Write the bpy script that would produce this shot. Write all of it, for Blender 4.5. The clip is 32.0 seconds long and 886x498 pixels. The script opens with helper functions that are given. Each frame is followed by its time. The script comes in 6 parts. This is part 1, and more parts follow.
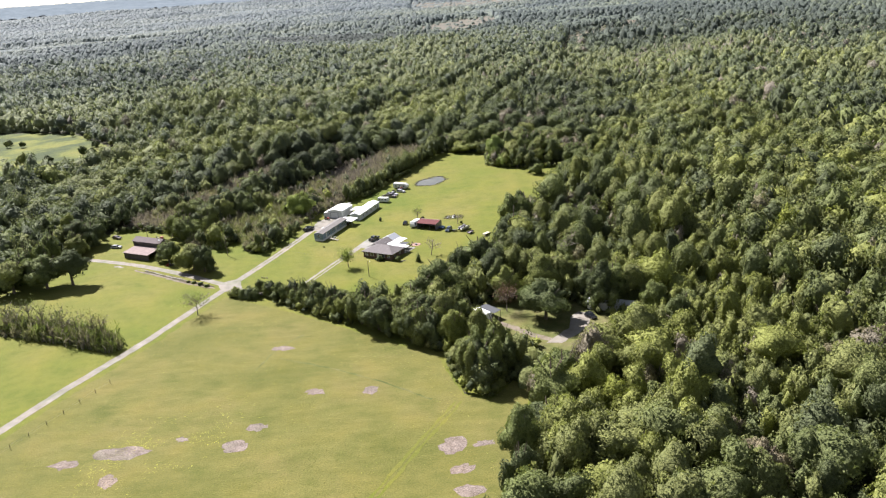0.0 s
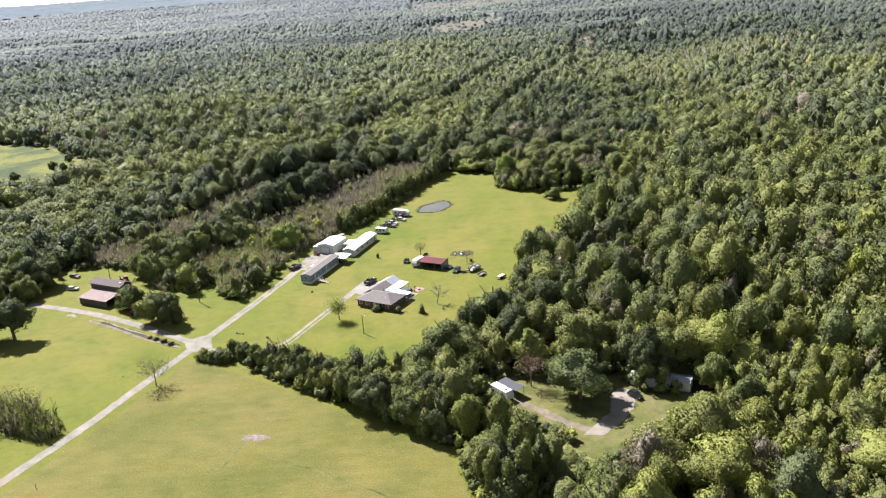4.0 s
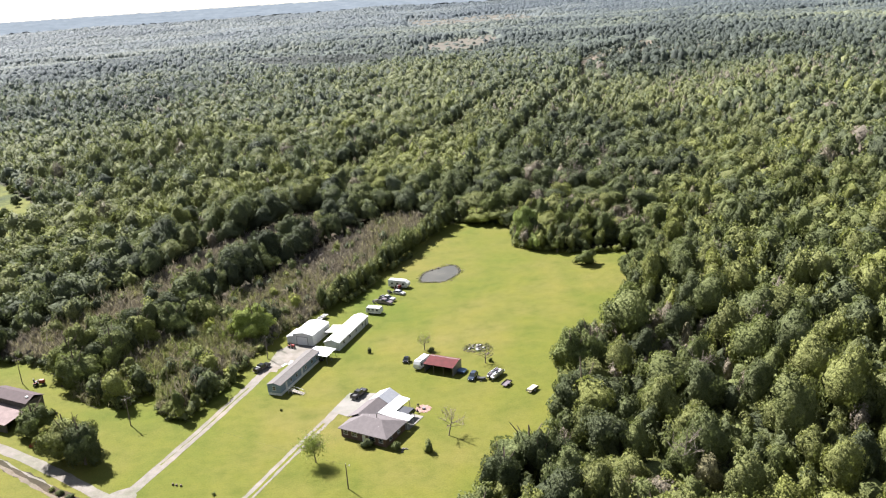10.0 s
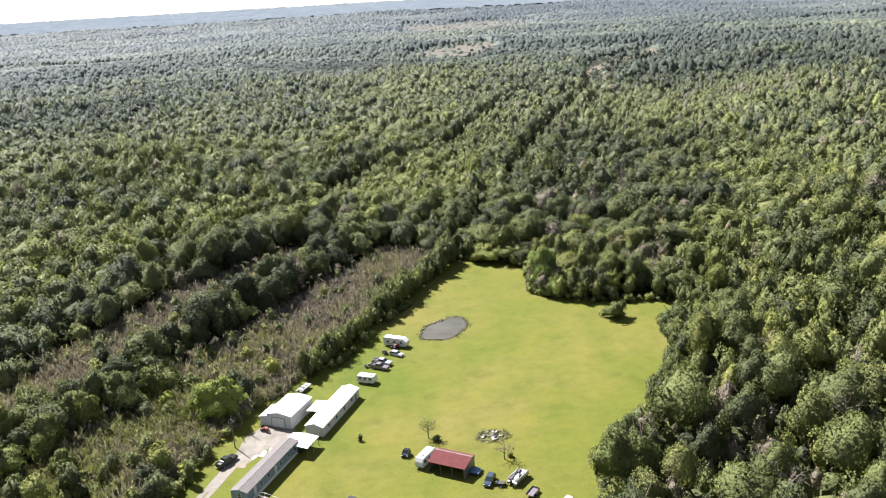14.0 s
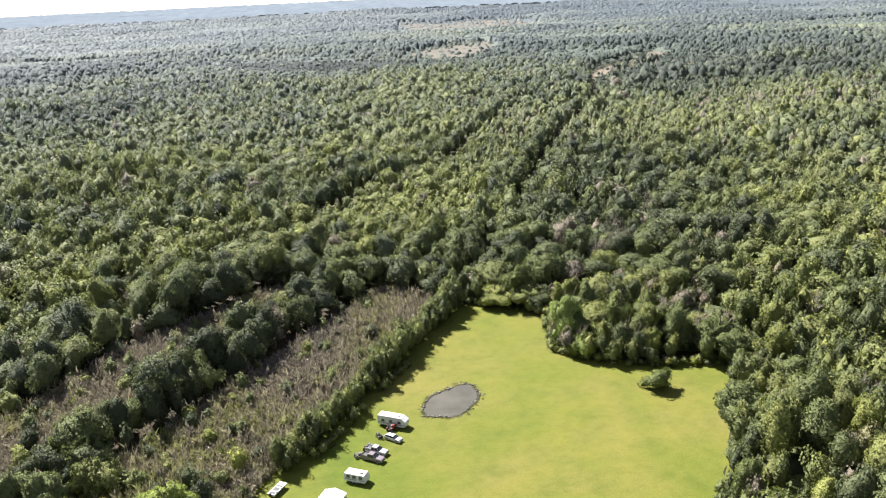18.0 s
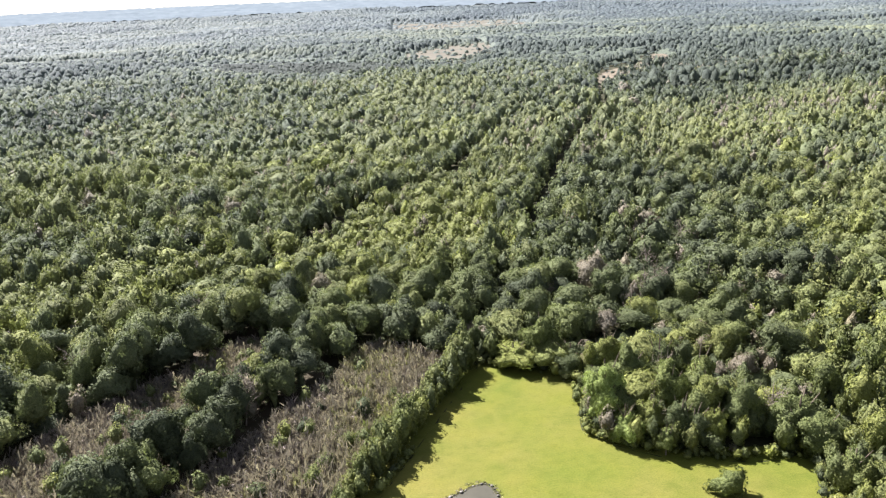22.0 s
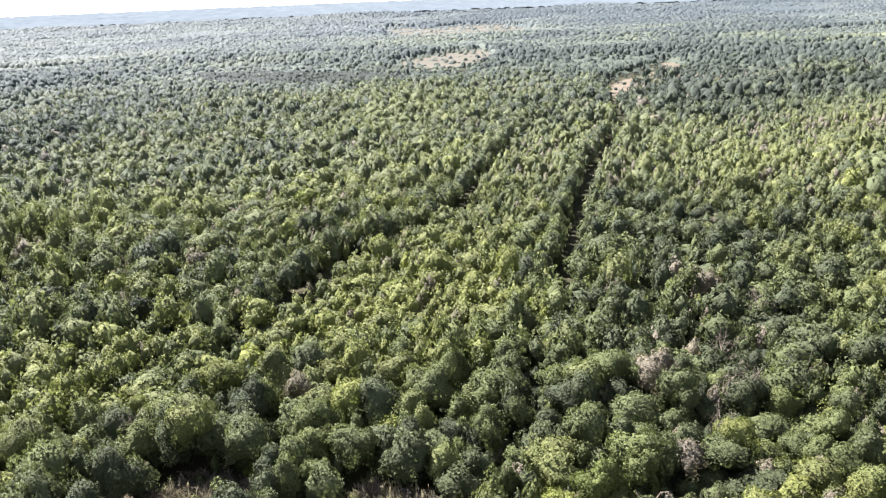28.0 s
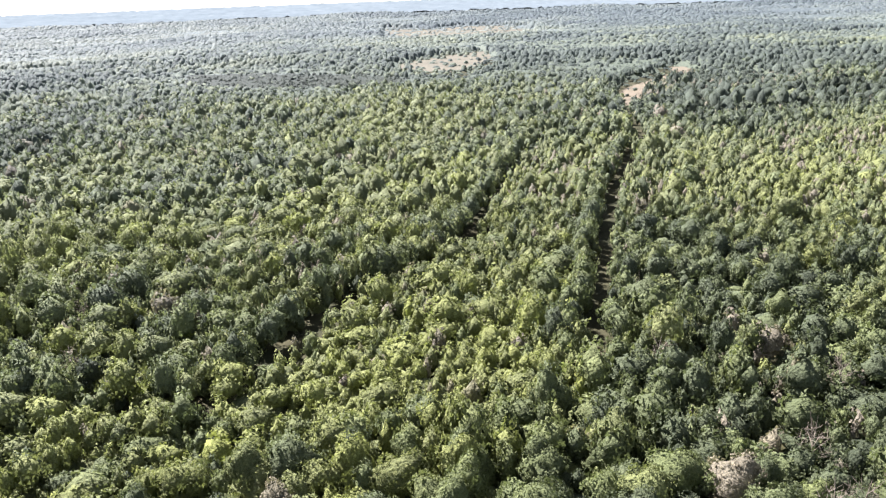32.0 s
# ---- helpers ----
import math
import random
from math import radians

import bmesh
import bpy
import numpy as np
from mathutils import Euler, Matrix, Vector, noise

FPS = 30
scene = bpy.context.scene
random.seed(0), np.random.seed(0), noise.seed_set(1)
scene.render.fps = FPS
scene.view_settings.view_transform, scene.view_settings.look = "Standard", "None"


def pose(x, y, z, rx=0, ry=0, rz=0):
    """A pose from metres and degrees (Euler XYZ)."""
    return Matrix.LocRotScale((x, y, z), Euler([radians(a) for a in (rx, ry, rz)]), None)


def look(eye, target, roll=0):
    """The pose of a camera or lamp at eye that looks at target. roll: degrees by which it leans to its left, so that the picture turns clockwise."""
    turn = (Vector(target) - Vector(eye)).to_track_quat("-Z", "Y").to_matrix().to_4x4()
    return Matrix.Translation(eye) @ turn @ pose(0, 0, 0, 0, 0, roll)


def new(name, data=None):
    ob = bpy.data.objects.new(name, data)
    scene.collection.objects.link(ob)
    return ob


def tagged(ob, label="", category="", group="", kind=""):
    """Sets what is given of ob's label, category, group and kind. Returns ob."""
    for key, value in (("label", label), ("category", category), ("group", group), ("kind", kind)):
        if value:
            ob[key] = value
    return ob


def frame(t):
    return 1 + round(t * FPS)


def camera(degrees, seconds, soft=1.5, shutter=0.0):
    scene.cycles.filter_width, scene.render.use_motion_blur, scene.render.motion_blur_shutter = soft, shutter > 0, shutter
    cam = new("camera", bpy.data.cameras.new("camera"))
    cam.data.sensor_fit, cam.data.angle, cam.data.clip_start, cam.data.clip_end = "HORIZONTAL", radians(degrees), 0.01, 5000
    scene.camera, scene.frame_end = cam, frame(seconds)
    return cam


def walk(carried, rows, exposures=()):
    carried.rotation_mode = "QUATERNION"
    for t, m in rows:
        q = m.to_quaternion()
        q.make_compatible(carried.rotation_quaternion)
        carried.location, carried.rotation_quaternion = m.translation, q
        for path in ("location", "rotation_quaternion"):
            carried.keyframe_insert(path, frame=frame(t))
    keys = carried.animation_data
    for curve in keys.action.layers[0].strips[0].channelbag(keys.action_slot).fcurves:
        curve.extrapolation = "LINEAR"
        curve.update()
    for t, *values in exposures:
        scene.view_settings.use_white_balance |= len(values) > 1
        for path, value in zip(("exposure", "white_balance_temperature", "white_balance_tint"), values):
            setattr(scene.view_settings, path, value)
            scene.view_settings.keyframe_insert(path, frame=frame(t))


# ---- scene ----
from mathutils.geometry import delaunay_2d_cdt

cam = camera(57.2, 32.0, 1.2)
PATH = [
    (0, (0.166, -2.13, 104.162), (0.241, -0.238, 103.517), -4.0),
    (1, (0.249, 10.417, 104.054), (0.325, 12.309, 103.41), -4.0),
    (2, (0.29, 22.942, 104.085), (0.367, 24.834, 103.442), -4.0),
    (3, (0.344, 35.407, 104.159), (0.42, 37.299, 103.515), -3.9),
    (4, (0.34, 47.846, 104.207), (0.417, 49.738, 103.562), -3.9),
    (5, (0.2, 60.203, 104.218), (0.279, 62.095, 103.573), -3.9),
    (6, (0.141, 72.453, 104.305), (0.222, 74.345, 103.66), -3.9),
    (7, (0.185, 84.761, 104.434), (0.268, 86.653, 103.792), -3.8),
    (8, (0.269, 97.236, 104.47), (0.354, 99.131, 103.837), -3.8),
    (9, (0.343, 109.805, 104.347), (0.431, 111.704, 103.725), -3.7),
    (10, (0.472, 122.373, 104.162), (0.563, 124.275, 103.551), -3.8),
    (11, (0.639, 134.761, 104.042), (0.732, 136.664, 103.436), -3.9),
    (12, (0.652, 146.902, 104.065), (0.749, 148.806, 103.46), -3.9),
    (13, (0.353, 158.829, 104.224), (0.455, 160.733, 103.621), -3.6),
    (14, (-0.055, 170.677, 104.44), (0.053, 172.582, 103.839), -3.3),
    (15, (-0.261, 182.661, 104.736), (-0.148, 184.566, 104.137), -3.1),
    (16, (-0.166, 194.833, 105.226), (-0.052, 196.737, 104.623), -3.0),
    (17, (-0.186, 207.116, 105.479), (-0.067, 209.019, 104.874), -2.9),
    (18, (-0.332, 219.628, 105.436), (-0.208, 221.53, 104.83), -2.7),
    (19, (-0.495, 232.409, 105.171), (-0.366, 234.311, 104.563), -2.6),
    (20, (-0.542, 245.124, 104.931), (-0.41, 247.025, 104.323), -2.5),
    (21, (-0.553, 257.596, 104.858), (-0.418, 259.496, 104.249), -2.5),
    (22, (-0.512, 269.681, 104.913), (-0.372, 271.581, 104.305), -2.5),
    (23, (-0.324, 281.322, 105.017), (-0.18, 283.223, 104.411), -2.5),
    (24, (-0.191, 292.835, 105.249), (-0.043, 294.736, 104.644), -2.6),
    (25, (-0.238, 304.55, 105.594), (-0.087, 306.451, 104.99), -2.6),
    (26, (-0.266, 316.579, 105.867), (-0.114, 318.48, 105.265), -2.6),
    (27, (-0.19, 329.018, 105.978), (-0.035, 330.919, 105.377), -2.4),
    (28, (-0.113, 341.535, 106.021), (0.043, 343.436, 105.421), -2.3),
    (29, (-0.081, 354.165, 106.005), (0.078, 356.067, 105.405), -2.3),
    (30, (-0.049, 366.841, 105.972), (0.111, 368.743, 105.373), -2.2),
    (31, (0.019, 379.272, 106.0), (0.181, 381.174, 105.4), -2.2),
    (32, (-0.099, 391.288, 106.128), (0.066, 393.189, 105.528), -2.1),
]
walk(cam, [(t, look(eye, target, roll)) for t, eye, target, roll in PATH],
     [(0.0, 1.84), (3.0, 1.88), (8.0, 1.97), (12.0, 1.98), (14.0, 2.0), (18.0, 2.12), (22.0, 2.24), (26.0, 2.34), (32.0, 2.40)])

# ---- world, sun and exposure ----
SUN_AZ, SUN_EL = radians(-38.0), radians(46.0)
SUN_WAY = Vector((math.sin(SUN_AZ) * math.cos(SUN_EL), math.cos(SUN_AZ) * math.cos(SUN_EL), math.sin(SUN_EL)))
world = bpy.data.worlds.new("world")
scene.world = world
world.use_nodes = True
wn = world.node_tree.nodes
sky = wn.new("ShaderNodeTexSky")
sky.sky_type = "NISHITA"
sky.sun_disc = False
sky.sun_elevation = SUN_EL
sky.sun_rotation = SUN_AZ
sky.air_density, sky.dust_density, sky.ozone_density = 1.0, 0.3, 1.0
wn["Background"].inputs["Strength"].default_value = 0.042
tone = wn.new("ShaderNodeHueSaturation")
tone.inputs["Saturation"].default_value = 0.52
world.node_tree.links.new(sky.outputs[0], tone.inputs["Color"])
world.node_tree.links.new(tone.outputs[0], wn["Background"].inputs["Color"])
sun_data = bpy.data.lights.new("sun", "SUN")
sun_data.energy, sun_data.angle, sun_data.color = 5.0, radians(0.53), (1.0, 0.968, 0.965)
sun = new("sun", sun_data)
sun.matrix_world = look(SUN_WAY * 1000, (0, 0, 0))


# ---- materials ----
def material(name):
    m = bpy.data.materials.new(name)
    m.use_nodes = True
    nt = m.node_tree
    return m, nt, nt.nodes["Principled BSDF"]


def node(nt, kind, **sets):
    n = nt.nodes.new(kind)
    for k, v in sets.items():
        n.inputs[k.replace("_", " ")].default_value = v
    return n


def ramp(nt, stops, fac):
    r = nt.nodes.new("ShaderNodeValToRGB")
    el = r.color_ramp.elements
    while len(el) < len(stops):
        el.new(0.5)
    for e, (p, c) in zip(el, stops):
        e.position, e.color = p, (*c, 1)
    nt.links.new(fac, r.inputs[0])
    return r.outputs[0]


def noise_fac(nt, scale, detail=4.0, rough=0.55, stretch=None):
    geo = nt.nodes.new("ShaderNodeNewGeometry")
    n = node(nt, "ShaderNodeTexNoise", Scale=scale, Detail=detail, Roughness=rough)
    if stretch:
        mp = nt.nodes.new("ShaderNodeMapping")
        mp.inputs["Scale"].default_value = stretch[:3]
        if len(stretch) > 3:
            mp.inputs["Rotation"].default_value = (0, 0, stretch[3])
        nt.links.new(geo.outputs["Position"], mp.inputs[0])
        nt.links.new(mp.outputs[0], n.inputs["Vector"])
    else:
        nt.links.new(geo.outputs["Position"], n.inputs["Vector"])
    return n.outputs[0]


def mix(nt, a, b, fac, mode="MIX"):
    m = nt.nodes.new("ShaderNodeMix")
    m.data_type, m.blend_type = "RGBA", mode
    for sock, v in ((m.inputs[0], fac), (m.inputs[6], a), (m.inputs[7], b)):
        if hasattr(v, "is_linked"):
            nt.links.new(v, sock)
        else:
            sock.default_value = v if not isinstance(v, tuple) or len(v) == 4 else (*v, 1)
    return m.outputs[2]


def bump(nt, bsdf, height, strength, distance=0.1):
    b = node(nt, "ShaderNodeBump", Strength=strength, Distance=distance)
    nt.links.new(height, b.inputs["Height"])
    nt.links.new(b.outputs[0], bsdf.inputs["Normal"])


def ground_material(name, big, mid, fine, big_scale, contrast=0.5, rough=0.95, bump_by=0.25, streak=None):
    """Two or three tones over large patches, streaked at a middle scale, with a fine grain."""
    m, nt, p = material(name)
    c = ramp(nt, big, noise_fac(nt, big_scale, 5, 0.6))
    c = mix(nt, c, ramp(nt, mid, noise_fac(nt, 0.35, 5, 0.65, streak)), contrast, "MULTIPLY")
    c = mix(nt, c, ramp(nt, [(0.3, (0.76, 0.84, 0.68)), (0.47, (1, 1, 1)), (0.7, (1.14, 1.08, 1.0))], noise_fac(nt, 0.09, 5, 0.6)), 0.9, "MULTIPLY")
    g = noise_fac(nt, 2.6, 3, 0.7)
    c = mix(nt, c, ramp(nt, fine, g), 1.0, "MULTIPLY")
    nt.links.new(c, p.inputs["Base Color"])
    p.inputs["Roughness"].default_value = rough
    p.inputs["Specular IOR Level"].default_value = 0.15
    bump(nt, p, g, bump_by, 0.25)
    return m


def plain(name, color, rough=0.6, metal=0.0, wear=0.25, scale=3.0, spec=0.5, by_object=0.0):
    """A painted, metal or cloth surface with stains at two scales."""
    m, nt, p = material(name)
    dark = tuple(v * (1 - wear) for v in color)
    n1, n2 = noise_fac(nt, scale, 5, 0.65), noise_fac(nt, scale * 9, 3, 0.6)
    c = ramp(nt, [(0.35, dark), (0.62, color)], n1)
    c = mix(nt, c, ramp(nt, [(0.3, (0.86, 0.86, 0.86)), (0.7, (1, 1, 1))], n2), 1.0, "MULTIPLY")
    if by_object:
        info = nt.nodes.new("ShaderNodeObjectInfo")
        c = mix(nt, c, ramp(nt, [(0, (1 - by_object,) * 3), (1, (1, 1, 1))], info.outputs["Random"]), 1.0, "MULTIPLY")
    nt.links.new(c, p.inputs["Base Color"])
    p.inputs["Roughness"].default_value, p.inputs["Metallic"].default_value = rough, metal
    p.inputs["Specular IOR Level"].default_value = spec
    bump(nt, p, n2, 0.08, 0.02)
    return m


GREENS = [(0.0, (0.056, 0.068, 0.040)), (0.2, (0.093, 0.110, 0.056)), (0.38, (0.126, 0.148, 0.058)), (0.5, (0.157, 0.172, 0.066)), (0.62, (0.177, 0.195, 0.064)),
          (0.74, (0.194, 0.214, 0.062)), (0.84, (0.216, 0.240, 0.056)), (0.90, (0.175, 0.157, 0.112)), (1.0, (0.190, 0.168, 0.132))]
# the same leaves with distance haze painted in, greyer and bluer
HAZED_GREENS = [(0.0, (0.038, 0.044, 0.056)), (0.05, (0.092, 0.112, 0.132)), (0.4, (0.128, 0.150, 0.164)), (0.84, (0.150, 0.170, 0.172)), (1.0, (0.160, 0.158, 0.155))]


def leaf_material(name, source, glow=0.24, stops=GREENS, island=0.2, far=None, puff=1.15, relief=0.55):
    """Leaves: tone by tree, a shift by spray, rounded clumps at two sizes, some light let through."""
    m, nt, p = material(name)
    if source == "tint":
        a = nt.nodes.new("ShaderNodeAttribute")
        a.attribute_name = "tint"
        fac = a.outputs["Fac"]
    else:
        info = nt.nodes.new("ShaderNodeObjectInfo")
        mr = node(nt, "ShaderNodeMapRange")
        mr.inputs["To Min"].default_value, mr.inputs["To Max"].default_value = 0.10, 0.62
        nt.links.new(info.outputs["Random"], mr.inputs[0])
        fac = mr.outputs[0]
    c = ramp(nt, stops, fac)
    # mix the painted distance haze into the leaf colour
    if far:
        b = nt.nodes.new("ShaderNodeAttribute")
        b.attribute_name = "haze_share"
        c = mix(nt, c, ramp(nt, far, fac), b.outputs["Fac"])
    geo = nt.nodes.new("ShaderNodeNewGeometry")
    c = mix(nt, c, ramp(nt, [(0, (1 - island,) * 3), (1, (1 + island, 1 + island * 0.9, 1 + island * 0.5))], geo.outputs["Random Per Island"]), 1.0, "MULTIPLY")
    tall = nt.nodes.new("ShaderNodeTexVoronoi")
    tall.feature = "SMOOTH_F1"
    tall.inputs["Scale"].default_value, tall.inputs["Smoothness"].default_value = puff, 0.25
    nt.links.new(geo.outputs["Position"], tall.inputs["Vector"])
    fine = noise_fac(nt, puff * 3.0, 2, 0.6)
    c = mix(nt, c, ramp(nt, [(0.36, (0.66, 0.68, 0.70)), (0.5, (1, 1, 1)), (0.64, (1.24, 1.2, 1.1))], fine), 0.8, "MULTIPLY")
    nt.links.new(c, p.inputs["Base Color"])
    hump = nt.nodes.new("ShaderNodeMath")
    hump.operation = "MULTIPLY_ADD"
    nt.links.new(tall.outputs["Distance"], hump.inputs[0])
    hump.inputs[1].default_value = -1.0
    nt.links.new(fine, hump.inputs[2])
    bump(nt, p, hump.outputs[0], 0.9, relief)
    p.inputs["Roughness"].default_value = 0.6
    p.inputs["Specular IOR Level"].default_value = 0.05
    t = nt.nodes.new("ShaderNodeBsdfTranslucent")
    nt.links.new(mix(nt, c, (1.12, 1.2, 0.85, 1), 1.0, "MULTIPLY"), t.inputs[0])
    s = nt.nodes.new("ShaderNodeMixShader")
    s.inputs[0].default_value = glow
    nt.links.new(p.outputs[0], s.inputs[1])
    nt.links.new(t.outputs[0], s.inputs[2])
    nt.links.new(s.outputs[0], nt.nodes["Material Output"].inputs["Surface"])
    return m


M = {}
M["lawn"] = ground_material("lawn_grass", [(0.30, (0.066, 0.086, 0.010)), (0.46, (0.089, 0.096, 0.015)), (0.58, (0.104, 0.101, 0.021)), (0.72, (0.122, 0.108, 0.030))],
                            [(0.28, (0.70, 0.76, 0.58)), (0.55, (1, 1, 1))], [(0.25, (0.70, 0.74, 0.66)), (0.5, (1, 1, 1)), (0.75, (1.2, 1.16, 1.1))], 0.022, 0.6, bump_by=0.45, streak=(0.9, 1.1, 1.0, -0.45))
M["field"] = ground_material("pasture_grass", [(0.3, (0.079, 0.080, 0.018)), (0.52, (0.106, 0.098, 0.028)), (0.7, (0.121, 0.103, 0.035))],
                             [(0.25, (0.66, 0.72, 0.55)), (0.65, (1, 1, 1))], [(0.25, (0.58, 0.62, 0.52)), (0.5, (1, 1, 1)), (0.75, (1.32, 1.28, 1.2))], 0.035, 0.8, bump_by=0.7,
                             streak=(0.35, 1.0, 1.0, 0.42))
M["floor"] = ground_material("forest_floor", [(0.3, (0.020, 0.024, 0.010)), (0.7, (0.055, 0.048, 0.026))], [(0.3, (0.6, 0.6, 0.6)), (0.6, (1, 1, 1))],
                             [(0.3, (0.8, 0.8, 0.8)), (0.7, (1, 1, 1))], 0.05, 0.8)
M["glade"] = ground_material("glade_grass", [(0.3, (0.060, 0.071, 0.022)), (0.5, (0.099, 0.102, 0.036)), (0.7, (0.132, 0.116, 0.061))], [(0.3, (0.6, 0.62, 0.5)), (0.6, (1, 1, 1))],
                              [(0.25, (0.7, 0.7, 0.66)), (0.7, (1.1, 1.08, 1.0))], 0.15, 0.8, bump_by=0.5)
M["marsh"] = ground_material("marsh_grass", [(0.38, (0.038, 0.052, 0.020)), (0.48, (0.060, 0.074, 0.022)), (0.56, (0.110, 0.118, 0.028)), (0.7, (0.122, 0.120, 0.034))], [(0.3, (0.6, 0.62, 0.5)), (0.6, (1, 1, 1))],
                             [(0.25, (0.7, 0.7, 0.66)), (0.7, (1.1, 1.08, 1.0))], 0.03, 0.8, bump_by=0.5)
M["tan_meadow"] = ground_material("tan_meadow", [(0.3, (0.088, 0.080, 0.066)), (0.7, (0.125, 0.112, 0.090))], [(0.3, (0.8, 0.8, 0.78)), (0.6, (1, 1, 1))],
                                  [(0.3, (0.8, 0.8, 0.8)), (0.7, (1, 1, 1))], 0.012, 0.6)
M["brush_floor"] = ground_material("brush_floor", [(0.3, (0.039, 0.035, 0.020)), (0.7, (0.076, 0.059, 0.042))], [(0.3, (0.6, 0.6, 0.55)), (0.6, (1, 1, 1))],
                                   [(0.3, (0.7, 0.7, 0.7)), (0.7, (1, 1, 1))], 0.12, 0.8)
M["gravel"] = ground_material("pale_gravel", [(0.3, (0.156, 0.140, 0.122)), (0.7, (0.224, 0.203, 0.184))], [(0.25, (0.72, 0.72, 0.66)), (0.6, (1, 1, 1))],
                              [(0.3, (0.82, 0.82, 0.82)), (0.7, (1, 1, 1))], 0.3, 0.8)
M["dirt"] = ground_material("bare_dirt", [(0.3, (0.122, 0.099, 0.076)), (0.7, (0.188, 0.158, 0.129))], [(0.3, (0.6, 0.6, 0.5)), (0.6, (1, 1, 1))],
                            [(0.3, (0.75, 0.75, 0.75)), (0.7, (1, 1, 1))], 0.4, 0.8)
M["hay"] = ground_material("dead_hay", [(0.3, (0.128, 0.100, 0.086)), (0.7, (0.200, 0.162, 0.148))], [(0.3, (0.6, 0.6, 0.55)), (0.6, (1, 1, 1))],
                           [(0.38, (0.5, 0.5, 0.48)), (0.5, (0.92, 0.92, 0.92)), (0.62, (1.2, 1.2, 1.2))], 0.5, 0.8, bump_by=0.6)
M["concrete"] = ground_material("concrete", [(0.3, (0.170, 0.160, 0.145)), (0.7, (0.209, 0.198, 0.181))], [(0.3, (0.8, 0.8, 0.78)), (0.6, (1, 1, 1))],
                                [(0.3, (0.9, 0.9, 0.9)), (0.7, (1, 1, 1))], 0.25, 0.6, rough=0.85, bump_by=0.05)
M["leaf"] = leaf_material("forest_leaves", "tint", stops=[(f, (r * 1.02, g, b * 1.06)) for f, (r, g, b) in GREENS], far=HAZED_GREENS)
M["leaf_tree"] = leaf_material("tree_leaves", "object")
M["bark"] = plain("grey_bark", (0.16, 0.125, 0.095), 0.9, wear=0.4, scale=2.0, spec=0.2)
M["dead"] = plain("dead_twigs", (0.21, 0.175, 0.145), 0.9, wear=0.3, scale=1.5, spec=0.1)

# ---- the plan: open ground among the woods ----
OPEN_MAIN = [(-300, -160), (6, -160), (10, 110), (16, 140), (23, 166), (29, 187), (24, 191), (17, 182), (11, 186), (8, 198), (7, 210), (-7, 221),
             (-23, 236), (-40, 252), (-58, 268), (-56, 272), (-45, 265), (-30, 257), (-15, 250), (0, 247), (6, 258), (10, 268), (25, 282), (34, 299),
             (38, 314), (41, 328), (56, 343), (62, 358), (72, 375), (82, 395), (93, 424), (85, 424), (76, 425), (66, 426), (54, 433), (45, 442),
             (46, 456), (48, 470), (38, 477), (24, 484), (0, 434), (-12, 409), (-20, 394), (-28, 385), (-33, 381), (-41, 372), (-46, 358),
             (-50, 346), (-53, 335), (-57, 324), (-61, 316), (-67, 319), (-70, 322), (-72, 334), (-77, 334), (-78.5, 326), (-88, 329), (-98, 337), (-111, 357), (-124, 364), (-137, 362), (-142, 345),
             (-140, 328), (-148, 305), (-160, 290), (-300, 270)]
OPEN_CLEARING = [(16, 232), (22, 243), (31, 242), (38, 237), (46, 239), (53, 236), (55, 229), (64, 224), (70, 218), (70, 212), (62, 206), (48, 208), (40, 200),
                 (34, 202), (34, 210), (28, 216), (24, 224)]
OPEN_MARSH = [(-420, 700), (-313, 690), (-262, 663), (-225, 612), (-196, 571), (-188, 520), (-212, 490), (-280, 470), (-420, 500)]
OPEN_ROAD = [(236, 1120), (250, 1112), (276, 1198), (316, 1266), (360, 1326), (400, 1380), (436, 1474), (412, 1482), (385, 1400), (337, 1338), (291, 1281), (250, 1200)]
OPEN_SCRUB = [(37, 1686), (76, 1584), (122, 1550), (188, 1668), (229, 1840), (229, 1940), (161, 1880), (88, 1774)]
OPEN_FAR = [(50, 2640), (140, 2560), (260, 2590), (400, 2560), (470, 2740), (440, 2960), (300, 3020), (200, 2900), (70, 3060)]
PINES = [(-256, 1600), (-117, 1575), (35, 1470), (60, 1430), (34, 1341), (-99, 1370), (-222, 1427)]
OPENS = [OPEN_MAIN, OPEN_CLEARING, OPEN_MARSH, OPEN_ROAD, OPEN_SCRUB, OPEN_FAR]
LANES = [[(-140, 115), (-101, 207), (-87, 235), (-68, 281), (-55, 312), (-47, 333), (-40, 352)], [(-64, 277), (-57, 270.5), (-48, 270), (-40, 276)],
         [(-69, 282), (-96, 304), (-124, 321), (-139, 329)]]
TRAIL = [(60, 597), (73, 640), (92, 698), (125, 796), (149, 851), (179, 923), (193, 950), (250, 1190)]
DIAG = [(-64, 590), (-53, 588), (-32, 624), (-11, 669), (12, 688), (30, 711), (48, 754), (80, 850), (120, 960)]
WEDGE = DIAG[1:] + [(193, 950), (179, 923), (149, 851), (125, 796), (92, 698), (73, 640), (62, 597), (52, 578), (0, 572), (-40, 575)]
EDGE_A, EDGE_V = Vector((-28, 384)), Vector((0.458, 0.889))


def inside(poly, x, y):
    r = np.zeros(len(x), bool)
    for (x0, y0), (x1, y1) in zip(poly, poly[1:] + poly[:1]):
        c = (y0 > y) != (y1 > y)
        with np.errstate(divide="ignore", invalid="ignore"):
            r ^= c & (x < (x1 - x0) * (y - y0) / (y1 - y0) + x0)
    return r


